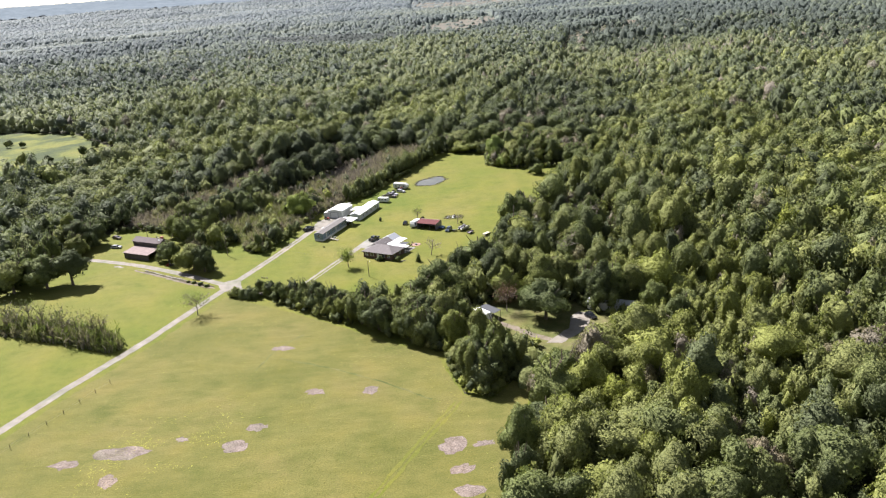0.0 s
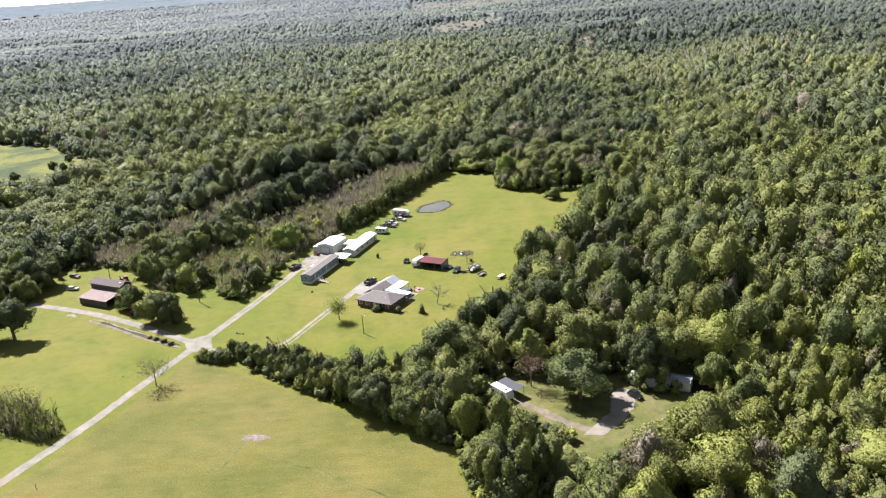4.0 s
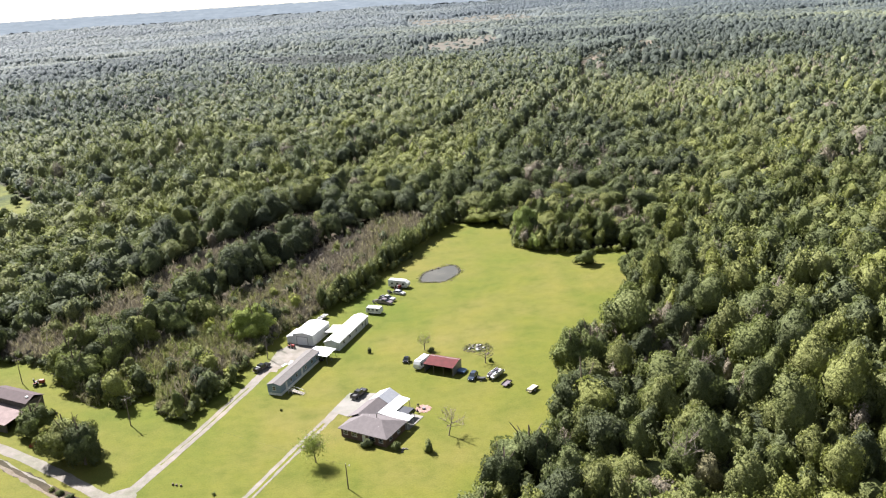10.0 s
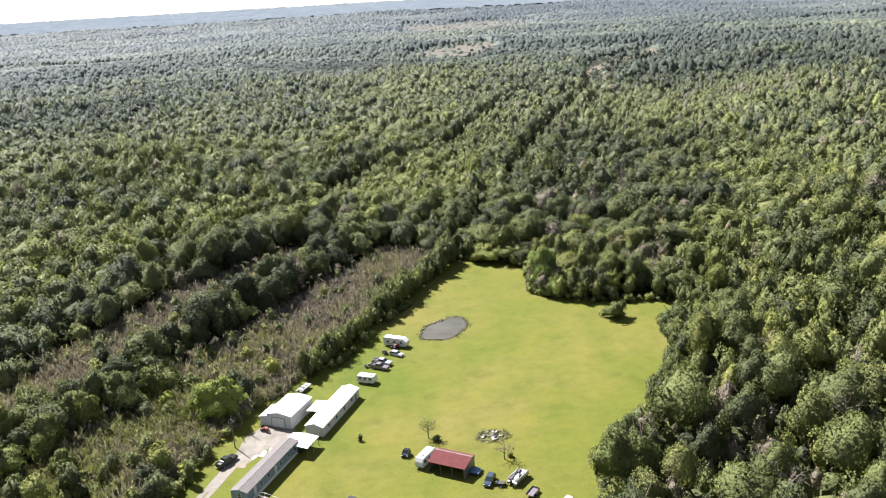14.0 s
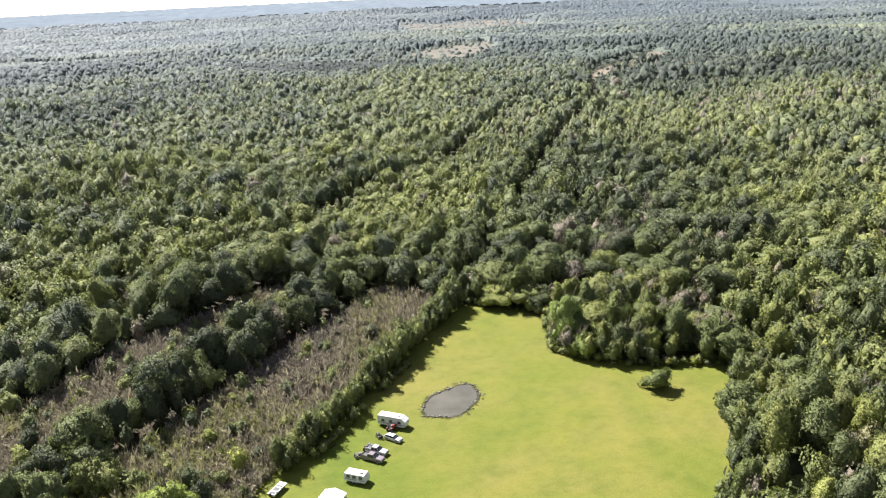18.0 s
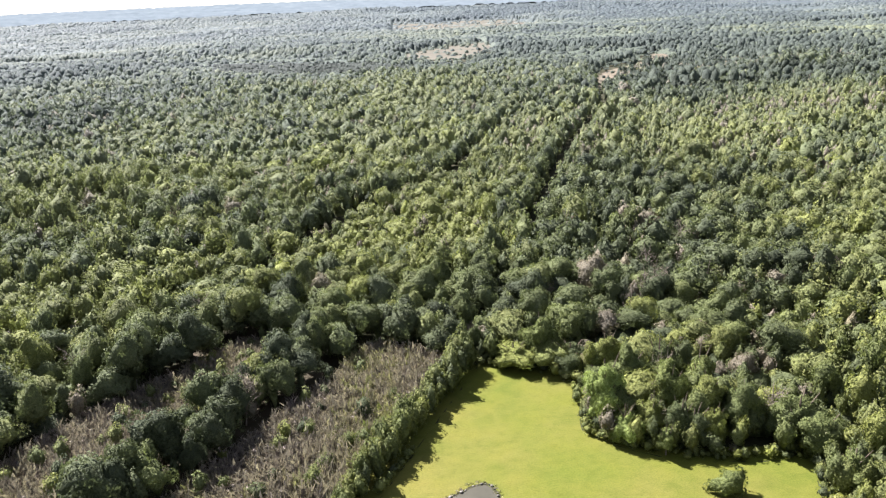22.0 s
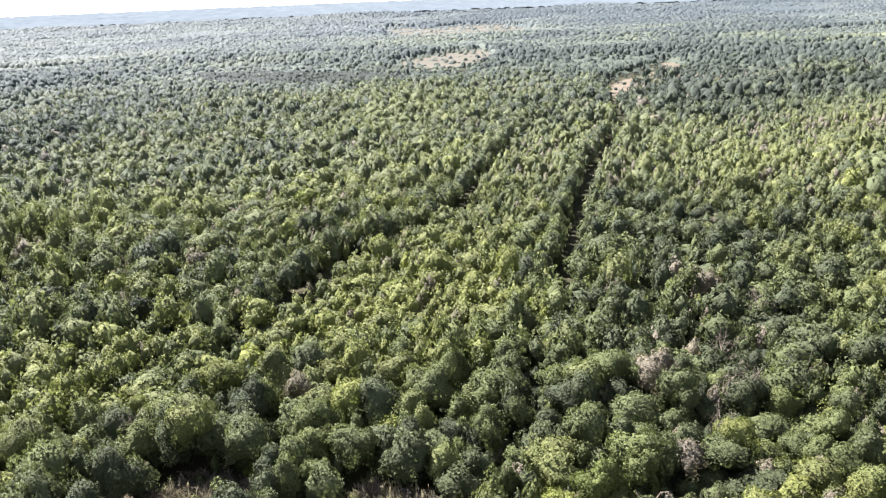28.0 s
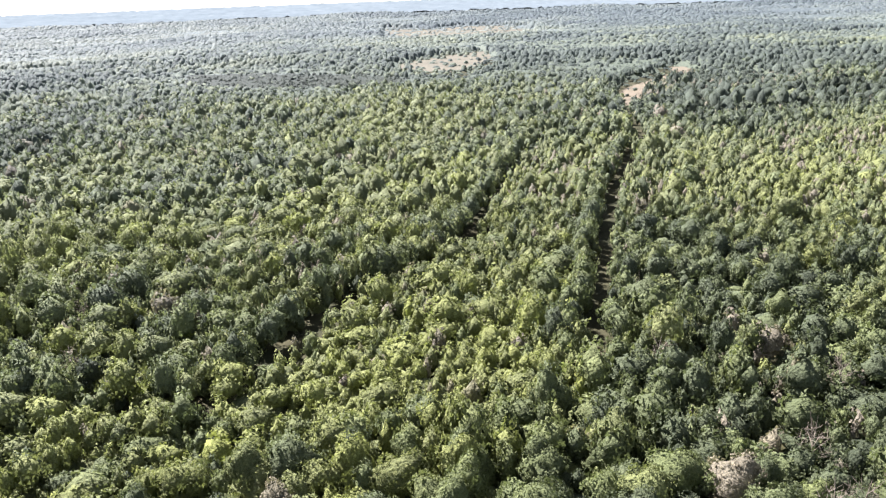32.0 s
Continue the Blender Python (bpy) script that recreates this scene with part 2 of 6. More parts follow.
def near_line(line, x, y, w):
    r = np.zeros(len(x), bool)
    for (x0, y0), (x1, y1) in zip(line, line[1:]):
        dx, dy = x1 - x0, y1 - y0
        t = np.clip(((x - x0) * dx + (y - y0) * dy) / (dx * dx + dy * dy), 0, 1)
        r |= np.hypot(x - x0 - t * dx, y - y0 - t * dy) < w
    return r


def strip(x, y):
    """Metres to the left of the lawn's long edge, and along it."""
    dx, dy = x - EDGE_A.x, y - EDGE_A.y
    return -EDGE_V.y * dx + EDGE_V.x * dy, EDGE_V.x * dx + EDGE_V.y * dy


def brown(x, y):
    s, v = strip(x, y)
    return ((s > 4) & (s < 41 - 0.09 * np.clip(v - 40, 0, 70)) & (v > -75) & (v < 114)) | ((s > 53) & (s < 88 - 0.2 * np.clip(v - 45, 0, 60)) & (v > -60) & (v < 106))


def waves(x, y, k, seed):
    """A smooth wavy field between about -1 and 1."""
    r = np.random.default_rng(seed)
    out = np.zeros_like(x)
    for _ in range(7):
        a, f, ph = r.uniform(0, 2 * math.pi), k * r.uniform(0.5, 2.0), r.uniform(0, 6.3)
        out += np.sin((x * math.cos(a) + y * math.sin(a)) * f + ph)
    return out / 3.2


def rise(x, y):
    """The land lies flat; its rim is raised to set the horizon in the camera's view."""
    d = np.hypot(x, y - 200)
    t = np.clip((d - 2300) / 2480, 0, 1)
    return 62 * t * t * (1.6 - 0.6 * t)


# ---- mesh helpers ----
def mesh_from(name, verts, faces, mat, tint=None, smooth=False, normals=None, haze_share=None):
    """One mesh from arrays; faces all of one length."""
    me = bpy.data.meshes.new(name)
    verts, faces = np.asarray(verts, np.float32), np.asarray(faces, np.int32)
    n, k = faces.shape
    me.vertices.add(len(verts))
    me.vertices.foreach_set("co", verts.ravel())
    me.loops.add(n * k)
    me.loops.foreach_set("vertex_index", faces.ravel())
    me.polygons.add(n)
    me.polygons.foreach_set("loop_start", np.arange(0, n * k, k, dtype=np.int32))
    if smooth:
        me.polygons.foreach_set("use_smooth", np.ones(n, bool))
    if tint is not None:
        me.attributes.new("tint", "FLOAT", "POINT").data.foreach_set("value", np.asarray(tint, np.float32))
    if haze_share is not None:
        me.attributes.new("haze_share", "FLOAT", "POINT").data.foreach_set("value", np.asarray(haze_share, np.float32))
    me.materials.append(mat)
    me.update(calc_edges=True)
    if normals is not None:
        me.attributes.new("custom_normal", "FLOAT_VECTOR", "POINT").data.foreach_set("vector", np.asarray(normals, np.float32).ravel())
    return me


def sheet(name, poly, z, mat, label="", ragged=0.0, parent=None, kind="structure"):
    """A flat piece of ground within an outline, its edge broken up a little."""
    rng = np.random.default_rng(len(poly) * 7 + int(abs(poly[0][0])))
    pts = []
    for (x0, y0), (x1, y1) in zip(poly, poly[1:] + poly[:1]):
        n = max(1, int(math.hypot(x1 - x0, y1 - y0) / 1.5)) if ragged else 1
        for i in range(n):
            t = i / n
            pts.append((x0 + (x1 - x0) * t + rng.uniform(-ragged, ragged), y0 + (y1 - y0) * t + rng.uniform(-ragged, ragged)))
    vs, _, fs, *_ = delaunay_2d_cdt([Vector(p) for p in pts], [], [list(range(len(pts)))], 1, 1e-5)
    v = np.array([(p.x, p.y, z) for p in vs])
    f = np.array([t if (v[t[1]] - v[t[0]])[0] * (v[t[2]] - v[t[0]])[1] > (v[t[1]] - v[t[0]])[1] * (v[t[2]] - v[t[0]])[0] else t[::-1] for t in fs])
    me = mesh_from(name, v, f, mat)
    ob = new(name, me)
    ob.parent = parent
    return tagged(ob, label, kind=kind)


def ribbon(name, line, width, z, mat, label="", ragged=0.15, kind="structure"):
    """A lane or path along a line, its width varying."""
    rng = np.random.default_rng(int(abs(line[0][0]) * 10))
    pts = []
    for (x0, y0), (x1, y1) in zip(line, line[1:]):
        n = max(1, int(math.hypot(x1 - x0, y1 - y0) / 2))
        pts += [(x0 + (x1 - x0) * i / n, y0 + (y1 - y0) * i / n) for i in range(n)]
    pts.append(line[-1])
    p = np.array(pts, float)
    for _ in range(4):
        p[1:-1] = (p[:-2] + 2 * p[1:-1] + p[2:]) / 4
    d = np.gradient(p, axis=0)
    d /= np.linalg.norm(d, axis=1)[:, None]
    nrm = np.stack([-d[:, 1], d[:, 0]], 1)
    l = p + nrm * (width / 2 + rng.uniform(-ragged, ragged, len(p)))[:, None]
    r = p - nrm * (width / 2 + rng.uniform(-ragged, ragged, len(p)))[:, None]
    v = np.concatenate([np.c_[l, np.full(len(p), z)], np.c_[r, np.full(len(p), z)]])
    n = len(p)
    f = [(i + n, i + n + 1, i + 1, i) for i in range(n - 1)]
    return tagged(new(name, mesh_from(name, v, f, mat)), label, kind=kind)


# ---- ground ----
radii = np.r_[0, 40, 90, 150, 220, 300, 400, 520, 660, 820, 1000, 1250, 1550, 1900, 2300, 2600, 2900, 3200, 3500, 3800, 4100, 4450, 4780]
ang = np.linspace(0, 2 * math.pi, 97)[:-1]
gx = (radii[:, None] * np.sin(ang)).ravel()
gy = (radii[:, None] * np.cos(ang)).ravel() + 200
gv = np.c_[gx, gy, rise(gx, gy) - 0.03]
gf = [(i * 96 + j, i * 96 + (j + 1) % 96, (i + 1) * 96 + (j + 1) % 96, (i + 1) * 96 + j) for i in range(len(radii) - 1) for j in range(96)]
tagged(new("ground", mesh_from("ground", gv, np.array(gf)[:, ::-1], M["floor"])), "dark leaf-littered forest floor under the trees", kind="structure")
sheet("lawn", OPEN_MAIN, 0.0, M["lawn"], "mown bright green lawn and pasture", 0.5)


def margin(name, poly, wide, z, mat, label):
    """Grass that runs on under the edge trees: a strip outside each side of an outline."""
    area = sum(x0 * y1 - x1 * y0 for (x0, y0), (x1, y1) in zip(poly, poly[1:] + poly[:1]))
    v, f = [], []
    for i, ((x0, y0), (x1, y1)) in enumerate(zip(poly, poly[1:] + poly[:1])):
        d = Vector((x1 - x0, y1 - y0)).normalized()
        n = Vector((d.y, -d.x)) * (wide if area > 0 else -wide)
        k, zz = len(v), z - 0.0015 * (i % 5)
        v += [(x0, y0, zz), (x1, y1, zz), (x1 + n.x + d.x * 1.5, y1 + n.y + d.y * 1.5, zz), (x0 + n.x - d.x * 1.5, y0 + n.y - d.y * 1.5, zz)]
        f.append((k, k + 1, k + 2, k + 3) if area < 0 else (k + 3, k + 2, k + 1, k))
    return tagged(new(name, mesh_from(name, v, f, mat)), label, kind="structure")


margin("lawn_margin", OPEN_MAIN, 6.0, -0.004, M["lawn"], "uneven grass running under the edge trees")
margin("clearing_margin", OPEN_CLEARING, 4.0, -0.013, M["glade"], "shaded grass running under the clearing's trees")
FIELD = [(-139.5, 113), (-197.5, -24), (-253, -155), (5.5, -155), (9.5, 110), (15.5, 140), (22.5, 166), (28, 186), (24, 190), (17, 181), (10.5, 185), (7, 198), (5, 209),
         (-8, 220), (-24, 235), (-41, 250), (-59, 264), (-68, 271), (-71, 270), (-86, 233), (-101, 203)]
sheet("pasture", FIELD, 0.012, M["field"], "olive pasture with faint mowing rows", 0.3)
sheet("clearing", OPEN_CLEARING, 0.0, M["glade"], "shaded grass clearing in the woods", 0.5)
sheet("marsh_meadow", OPEN_MARSH, 0.02, M["marsh"], "pale green marshy meadow among trees", 1.5)
for nm, poly, mt, lb in (("far_road_cut", OPEN_ROAD, "dirt", "pale dirt road cut through the woods"), ("far_scrub", OPEN_SCRUB, "tan_meadow", "tan scrubby clearing far off"),
                         ("far_pasture", OPEN_FAR, "tan_meadow", "pale open pasture on the horizon")):
    ob = sheet(nm, poly, 0.3, M[mt], lb, 3.0)
    for v in ob.data.vertices:
        v.co.z += float(rise(np.array([v.co.x]), np.array([v.co.y]))[0])
BRUSH = [EDGE_A - EDGE_V * 95 + Vector((-EDGE_V.y, EDGE_V.x)) * 4, EDGE_A + EDGE_V * 112 + Vector((-EDGE_V.y, EDGE_V.x)) * 4,
         EDGE_A + EDGE_V * 122 + Vector((-EDGE_V.y, EDGE_V.x)) * 88, EDGE_A - EDGE_V * 75 + Vector((-EDGE_V.y, EDGE_V.x)) * 88]
sheet("brush_ground", [tuple(v) for v in BRUSH], -0.016, M["brush_floor"], "brown weedy ground under scrub", 1.0)
sheet("hedge_ground", [(-58, 268), (-40, 252), (-23, 236), (-7, 221), (7, 210), (9, 222), (0, 247), (-15, 250), (-30, 257), (-45, 265), (-56, 272)], -0.008, M["glade"], "shaded grass under the hedgerow", 0.3)
ribbon("lane", [(-257, -160), (-198, -22), (-140, 115), (-101, 207), (-87, 235), (-68, 281), (-55, 312), (-47, 333), (-43, 345), (-38, 354)], 2.9, 0.03, M["gravel"], "pale gravel lane")
ribbon("driveway_left", [(-64, 277), (-57, 270.5), (-48, 270), (-40, 276), (-32, 293), (-23, 311), (-20, 317)], 2.6, 0.036, M["gravel"], "two-track gravel driveway to the house")
ribbon("lane_grass_strip", [(-62, 296), (-55, 312), (-47, 333)], 0.3, 0.036, M["lawn"], "thin grass strip between the lane's wheel tracks", 0.18)
ribbon("grass_strip", [(-50, 270.2), (-47, 270), (-40, 275.5), (-32, 292.5), (-24, 309)], 0.7, 0.042, M["lawn"], "grass strip between wheel tracks")
ribbon("barn_drive", [(-69, 282), (-82, 293), (-96, 304), (-112, 315), (-124, 321.5), (-139, 329)], 3.0, 0.036, M["gravel"], "gravel drive to the barn")
ribbon("ditch_channel", [(-106, 306), (-96, 298.2), (-86, 290), (-74, 281.2)], 2.4, 0.016, M["brush_floor"], "dark eroded ditch channel", 0.5)
ribbon("ditch_bank", [(-110.7, 308.5), (-97.2, 298.0), (-86.7, 289.0), (-73, 279.9)], 0.9, 0.02, M["dirt"], "eroded ditch bank with bare pale soil", 0.35)
ribbon("ditch_bank", [(-110, 309.5), (-106, 307.8), (-94.5, 297.8), (-85.5, 291.2)], 0.5, 0.02, M["gravel"], "pale washed gravel along the ditch", 0.25)
sheet("junction_apron", [(-73, 283.8), (-69.5, 287), (-65.6, 287.6), (-63.4, 281), (-62.6, 275.5), (-66, 274.4), (-70.2, 277.5)], 0.027, M["gravel"], "pale gravel apron where the lanes meet", 0.3)
sheet("bare_patch", [(-121, 316.2), (-118.6, 315.6), (-116, 313.2), (-117.6, 312.6), (-119, 313.8), (-120.5, 314.4)], 0.02, M["gravel"], "pale bare gravel patch in the grass", 0.3)
sheet("house_apron", [(-22.6, 315), (-18.2, 324.4), (-10.8, 323), (-11.5, 318), (-18.3, 311.5)], 0.048, M["concrete"], "pale concrete parking apron")
sheet("garage_apron", [(-45, 343), (-43.5, 350), (-42, 357), (-38, 361), (-30, 358.2), (-31, 353), (-35.5, 349.5), (-40.5, 342)], 0.034, M["gravel"], "worn gravel yard in front of the garage", 0.4)
sheet("clearing_pad", [(50.5, 231.8), (54.7, 229.4), (51.5, 221), (47.5, 216), (41.5, 210.5), (37, 211.5), (41, 216), (45.5, 220), (46.3, 224), (48, 229)], 0.03, M["gravel"], "pale gravel pad beside a trailer", 0.3)
ribbon("clearing_path", [(23.5, 230.5), (26.6, 227), (32, 219.5), (36, 215), (40, 211.5)], 2.4, 0.02, M["dirt"], "dirt track through the clearing", 0.4)
for off in (0.0, 1.7):
    ribbon("wheel_track", [(-16.5 + off, 138), (-12.3 + off, 145.8), (-7.9 + off, 153.9), (-1.7 + off, 165.2), (4.7 + off, 176.1), (8.0 + off, 182.0)], 0.75, 0.018 + 0.002 * off, M["lawn"], "lush green wheel track across the pasture", 0.25)
ribbon("verge", [(-137.2, 115), (-98.2, 206), (-84.3, 234), (-66, 277)], 2.2, 0.016, M["lawn"], "greener grass verge beside the lane", 0.5)
for line_ in ([(-47.2, 209.9), (-43.5, 222), (-36, 232)], [(-41.2, 216.4), (-25.3, 206.9), (-10.4, 195.8), (2.0, 184.2)]):
    ribbon("wheel_track", line_, 0.6, 0.0185, M["glade"], "faint old wheel track in the grass", 0.28)
for x, y, r, q in ((-14, 192, 2.0, 0.9), (-29, 194, 2.1, 0.7), (-42, 178, 2.0, 0.8), (-46, 170, 3.1, 0.7), (6, 162, 2.9, 1.0), (13, 161.5, 2.2, 0.5), (7, 152, 2.2, 0.8),
                   (-41, 223, 2.8, 0.5), (-60, 175.5, 1.3, 0.7), (-73.5, 171.5, 5.2, 0.6), (-86, 168.5, 2.6, 0.7), (8, 144, 2.6, 0.8), (-73, 160, 1.6, 1.6)):
    rg = np.random.default_rng(int(x * 10) % 999)
    w = [1.15 + 0.18 * math.sin(2 * a + x) + 0.12 * math.sin(5 * a + y) + rg.uniform(-0.1, 0.1) for a in np.arange(0, 6.28, 0.35)]
    sheet("hay_patch", [(x + r * k * math.cos(a), y + r * q * k * math.sin(a)) for a, k in zip(np.arange(0, 6.28, 0.35), w)], 0.024, M["hay"],
          "grey-brown patch of old hay where a bale lay", 0.42)

# ---- woods ----


def ico(level):
    bm = bmesh.new()
    bmesh.ops.create_icosphere(bm, subdivisions=level, radius=1)
    v, f = np.array([p.co[:] for p in bm.verts]), np.array([[p.index for p in q.verts] for q in bm.faces])
    bm.free()
    return v, f


def lobes_of(rng, n, tall):
    """Centres and radii of the rounded masses of a crown one unit in radius and tall units high: a broad dome over a lower skirt."""
    out = [(rng.uniform(-0.2, 0.2), rng.uniform(-0.2, 0.2), tall - 0.66, 0.5)]
    for i in range(n):
        a = 2.4 * i + rng.uniform(-0.7, 0.7)
        r = rng.uniform(0.22, 0.48)
        h = rng.uniform(0, 1)
        reach = (0.92 - 0.36 * h) * rng.uniform(0.65, 1.18)
        out.append((reach * math.cos(a), reach * math.sin(a), tall - 0.5 - 0.75 * (1 - h) - r * 0.4, r))
    for i in range(4):
        a = 1.57 * i + rng.uniform(-0.6, 0.6)
        out.append((0.5 * math.cos(a), 0.5 * math.sin(a), rng.uniform(0.3, 0.55) * tall, rng.uniform(0.36, 0.52)))
    return np.array(out)


def vertex_normals(v, f):
    n = np.cross(v[f[:, 1]] - v[f[:, 0]], v[f[:, 2]] - v[f[:, 0]])
    out = np.zeros_like(v)
    for i in range(3):
        np.add.at(out, f[:, i], n)
    return out / (np.linalg.norm(out, axis=1)[:, None] + 1e-9)


def unit(a):
    return a / (np.linalg.norm(a, axis=1)[:, None] + 1e-9)


def crown(rng, lobes, cards, size, core, base, puffs=24):
    """A crown of rounded leaf masses: a knobbly body with sprays of leaves over it. Unit: the crown's radius.
    Gives vertices, triangles and the normals of the leaf masses."""
    mid = np.array([0, 0, lobes[:, 2].mean()])
    knobs = unit(rng.normal(size=(puffs, 3)) + (0, 0, 0.25))
    wide = 2.5 / math.sqrt(puffs) * rng.uniform(0.7, 1.25, puffs)
    proud = rng.uniform(0.75, 1.12, puffs)

    def reach_at(way):
        far = np.full(len(way), 0.4)
        for c in lobes:
            rel = c[:3] - mid
            t = way @ rel
            disc = t * t - rel @ rel + c[3] ** 2
            far = np.where(disc > 0, np.maximum(far, t + np.sqrt(np.maximum(disc, 0))), far)
        angle = np.arccos(np.clip(way @ knobs.T, -1, 1)) / wide
        swell = np.sqrt(np.maximum(0, 1 - angle * angle)) * proud
        return far, swell.max(1), swell.argmax(1)

    cv, cf = ico(core)
    far, swell, _ = reach_at(cv)
    cv = cv * (far * (0.62 + 0.33 * swell) * rng.uniform(0.95, 1.04, len(cv)))[:, None] + mid
    cv[:, 2] = np.maximum(cv[:, 2], base)
    cf = cf[cv[cf].mean(1)[:, 2] > base + 0.02]
    cn = vertex_normals(cv, cf)
    way = unit(rng.normal(size=(cards * 4 + 4, 3)))
    far, swell, k = reach_at(way)
    p = way * (far * (0.64 + 0.36 * swell) * rng.uniform(0.95, 1.07, len(way)))[:, None]
    score = rng.uniform(size=len(way)) ** (1 / (far ** 2 * (0.2 + swell) * np.where(way[:, 2] > -0.5, 1, 0.4)))
    pick = np.argsort(-score)[:cards]
    way, far, k, p = way[pick], far[pick], k[pick], p[pick]
    out = unit(p - knobs[k] * (far * 0.6)[:, None])
    nrm = unit(out + way * 0.25 + rng.normal(size=(cards, 3)) * 0.2)
    face = unit(nrm + rng.normal(size=(cards, 3)) * 0.55)
    p = p + mid
    u = unit(np.cross(face, rng.normal(size=(cards, 3))))
    w = np.cross(face, u)
    s = (size * rng.uniform(0.55, 1.4, cards))[:, None]
    card = np.stack([p - u * s, p + u * s * 0.9, p + w * s * 1.5], 1)
    v = np.concatenate([cv, card.reshape(-1, 3)])
    v[:, 2] = np.maximum(v[:, 2], 0.02)
    return v, np.concatenate([cf, len(cv) + np.arange(cards * 3).reshape(-1, 3)]), np.concatenate([cn, np.repeat(nrm, 3, 0)])


def sapling(rng, cards, size, core):
    """A narrow upright crown."""
    lobes = np.array([(rng.uniform(-0.3, 0.3), rng.uniform(-0.3, 0.3), 0.62 + 0.46 * i, (0.7, 0.76, 0.7, 0.56)[i] + rng.uniform(-0.07, 0.07)) for i in range(4)])
    return crown(rng, lobes, cards, size, core, 0.15, 20)


def stick(a, b, ra, rb, sides=5):
    a, b = np.array(a, float), np.array(b, float)
    w = (b - a) / np.linalg.norm(b - a)
    u = np.cross(w, (0.31, 0.77, 0.55))
    u /= np.linalg.norm(u)
    v = np.cross(w, u)
    t = np.arange(sides) * 2 * math.pi / sides
    ring = np.cos(t)[:, None] * u + np.sin(t)[:, None] * v
    vs = np.concatenate([a + ring * ra, b + ring * rb])
    f = [x for i in range(sides) for x in ((i, (i + 1) % sides, sides + i), ((i + 1) % sides, sides + (i + 1) % sides, sides + i))]
    return vs, np.array(f)


def join(parts):
    vs, fs, n = [], [], 0
    for v, f in parts:
        vs.append(v)
        fs.append(f + n)
        n += len(v)
    return np.concatenate(vs), np.concatenate(fs)


def haze_share(x, y):
    """How much distance haze to paint into the leaf colour at a place, from 0 to 1."""
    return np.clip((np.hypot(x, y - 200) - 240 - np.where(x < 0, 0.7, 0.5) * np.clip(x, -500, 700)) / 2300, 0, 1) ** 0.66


def scatter(name, kinds, places, mat, label, category, soft=0.0):
    """Many plants as one mesh. kinds: (verts, tris, normals); places: rows of kind, x, y, z, turn, width, height, tint."""
    vs, fs, ts, ns, us, n = [], [], [], [], [], 0
    for i, (v, f, *nr) in enumerate(kinds):
        p = places[places[:, 0] == i]
        if not len(p):
            continue
        c, s = np.cos(p[:, 4])[:, None], np.sin(p[:, 4])[:, None]
        x = (v[None, :, 0] * c - v[None, :, 1] * s) * p[:, 5, None] + p[:, 1, None]
        y = (v[None, :, 0] * s + v[None, :, 1] * c) * p[:, 5, None] + p[:, 2, None]
        z = v[None, :, 2] * p[:, 6, None] + p[:, 3, None]
        vs.append(np.stack([x, y, z], -1).reshape(-1, 3))
        fs.append((f[None] + (n + np.arange(len(p)) * len(v))[:, None, None]).reshape(-1, 3))
        ts.append(np.repeat(p[:, 7], len(v)))
        us.append(np.repeat(haze_share(p[:, 1], p[:, 2]), len(v)))
        if nr:
            q = nr[0]
            ns.append(unit(np.stack([q[None, :, 0] * c - q[None, :, 1] * s, q[None, :, 0] * s + q[None, :, 1] * c,
                                     q[None, :, 2] * (p[:, 5] / p[:, 6])[:, None]], -1).reshape(-1, 3)))
        n += len(p) * len(v)
    # tilt normals upward to flatten the shading, as distance haze would
    if ns and soft:
        ns = [unit(q * (1 - soft) + (0, 0, soft)) for q in ns]
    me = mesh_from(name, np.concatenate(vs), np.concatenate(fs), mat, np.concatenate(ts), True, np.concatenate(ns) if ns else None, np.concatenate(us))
    return tagged(new(name, me), label, category, kind="stuff")


def clear_of(x, y, margin):
    bad = np.zeros(len(x), bool)
    for ox, oy in ((0, 0), (margin, 0), (-margin, 0), (0, margin), (0, -margin)):
        for poly in OPENS:
            bad |= inside(poly, x + ox, y + oy)
    for lane in LANES:
        bad |= near_line(lane, x, y, 2.5 + margin)
    return ~bad & ~near_line(TRAIL, x, y, 2.2 + 1.4 * margin) & ~near_line(DIAG, x, y, 1.0 + 1.2 * margin)


def jitter(x0, x1, y0, y1, step, rng):
    gx, gy = np.meshgrid(np.arange(x0, x1, step), np.arange(y0, y1, step * 0.87))
    gx[1::2] += step / 2
    return (gx + rng.uniform(-0.46, 0.46, gx.shape) * step).ravel(), (gy + rng.uniform(-0.46, 0.46, gy.shape) * step).ravel()


def nearness(x, y):
    """How close the flight comes to a place while it can be looked at; a large number where it never can."""
    yc = np.minimum(np.minimum(391, y - 112), y - (np.abs(x) - 40) / 0.59)
    return np.where(yc < -6, 1e6, np.hypot(np.hypot(x, y - yc), 92))


def young(x, y):
    """How much of the wood is young and fine-grained rather than old oaks, from 0 to 1."""
    w = waves(x, y, 0.012, 5)
    share = np.clip(0.2 + 0.5 * (w - 0.1), 0.05, 0.7)
    share = np.where((x > 62 + (y - 600) * 0.335) & (y > 575), np.clip(0.66 + 0.3 * w, 0.35, 0.9), share)
    share = np.where(inside(WEDGE, x, y), np.clip(0.85 + 0.15 * w, 0.6, 0.97), share)
    share = np.where((y > 478) & (y < 572) & (x > -70) & (x < 140), 0.04, share)
    share = np.where((y < 478) & (x > 62), np.clip(0.42 + 0.5 * w, 0.1, 0.85), share)
    return np.where((y < 300) & (x > 0) & (x < 62), 0.15, share)


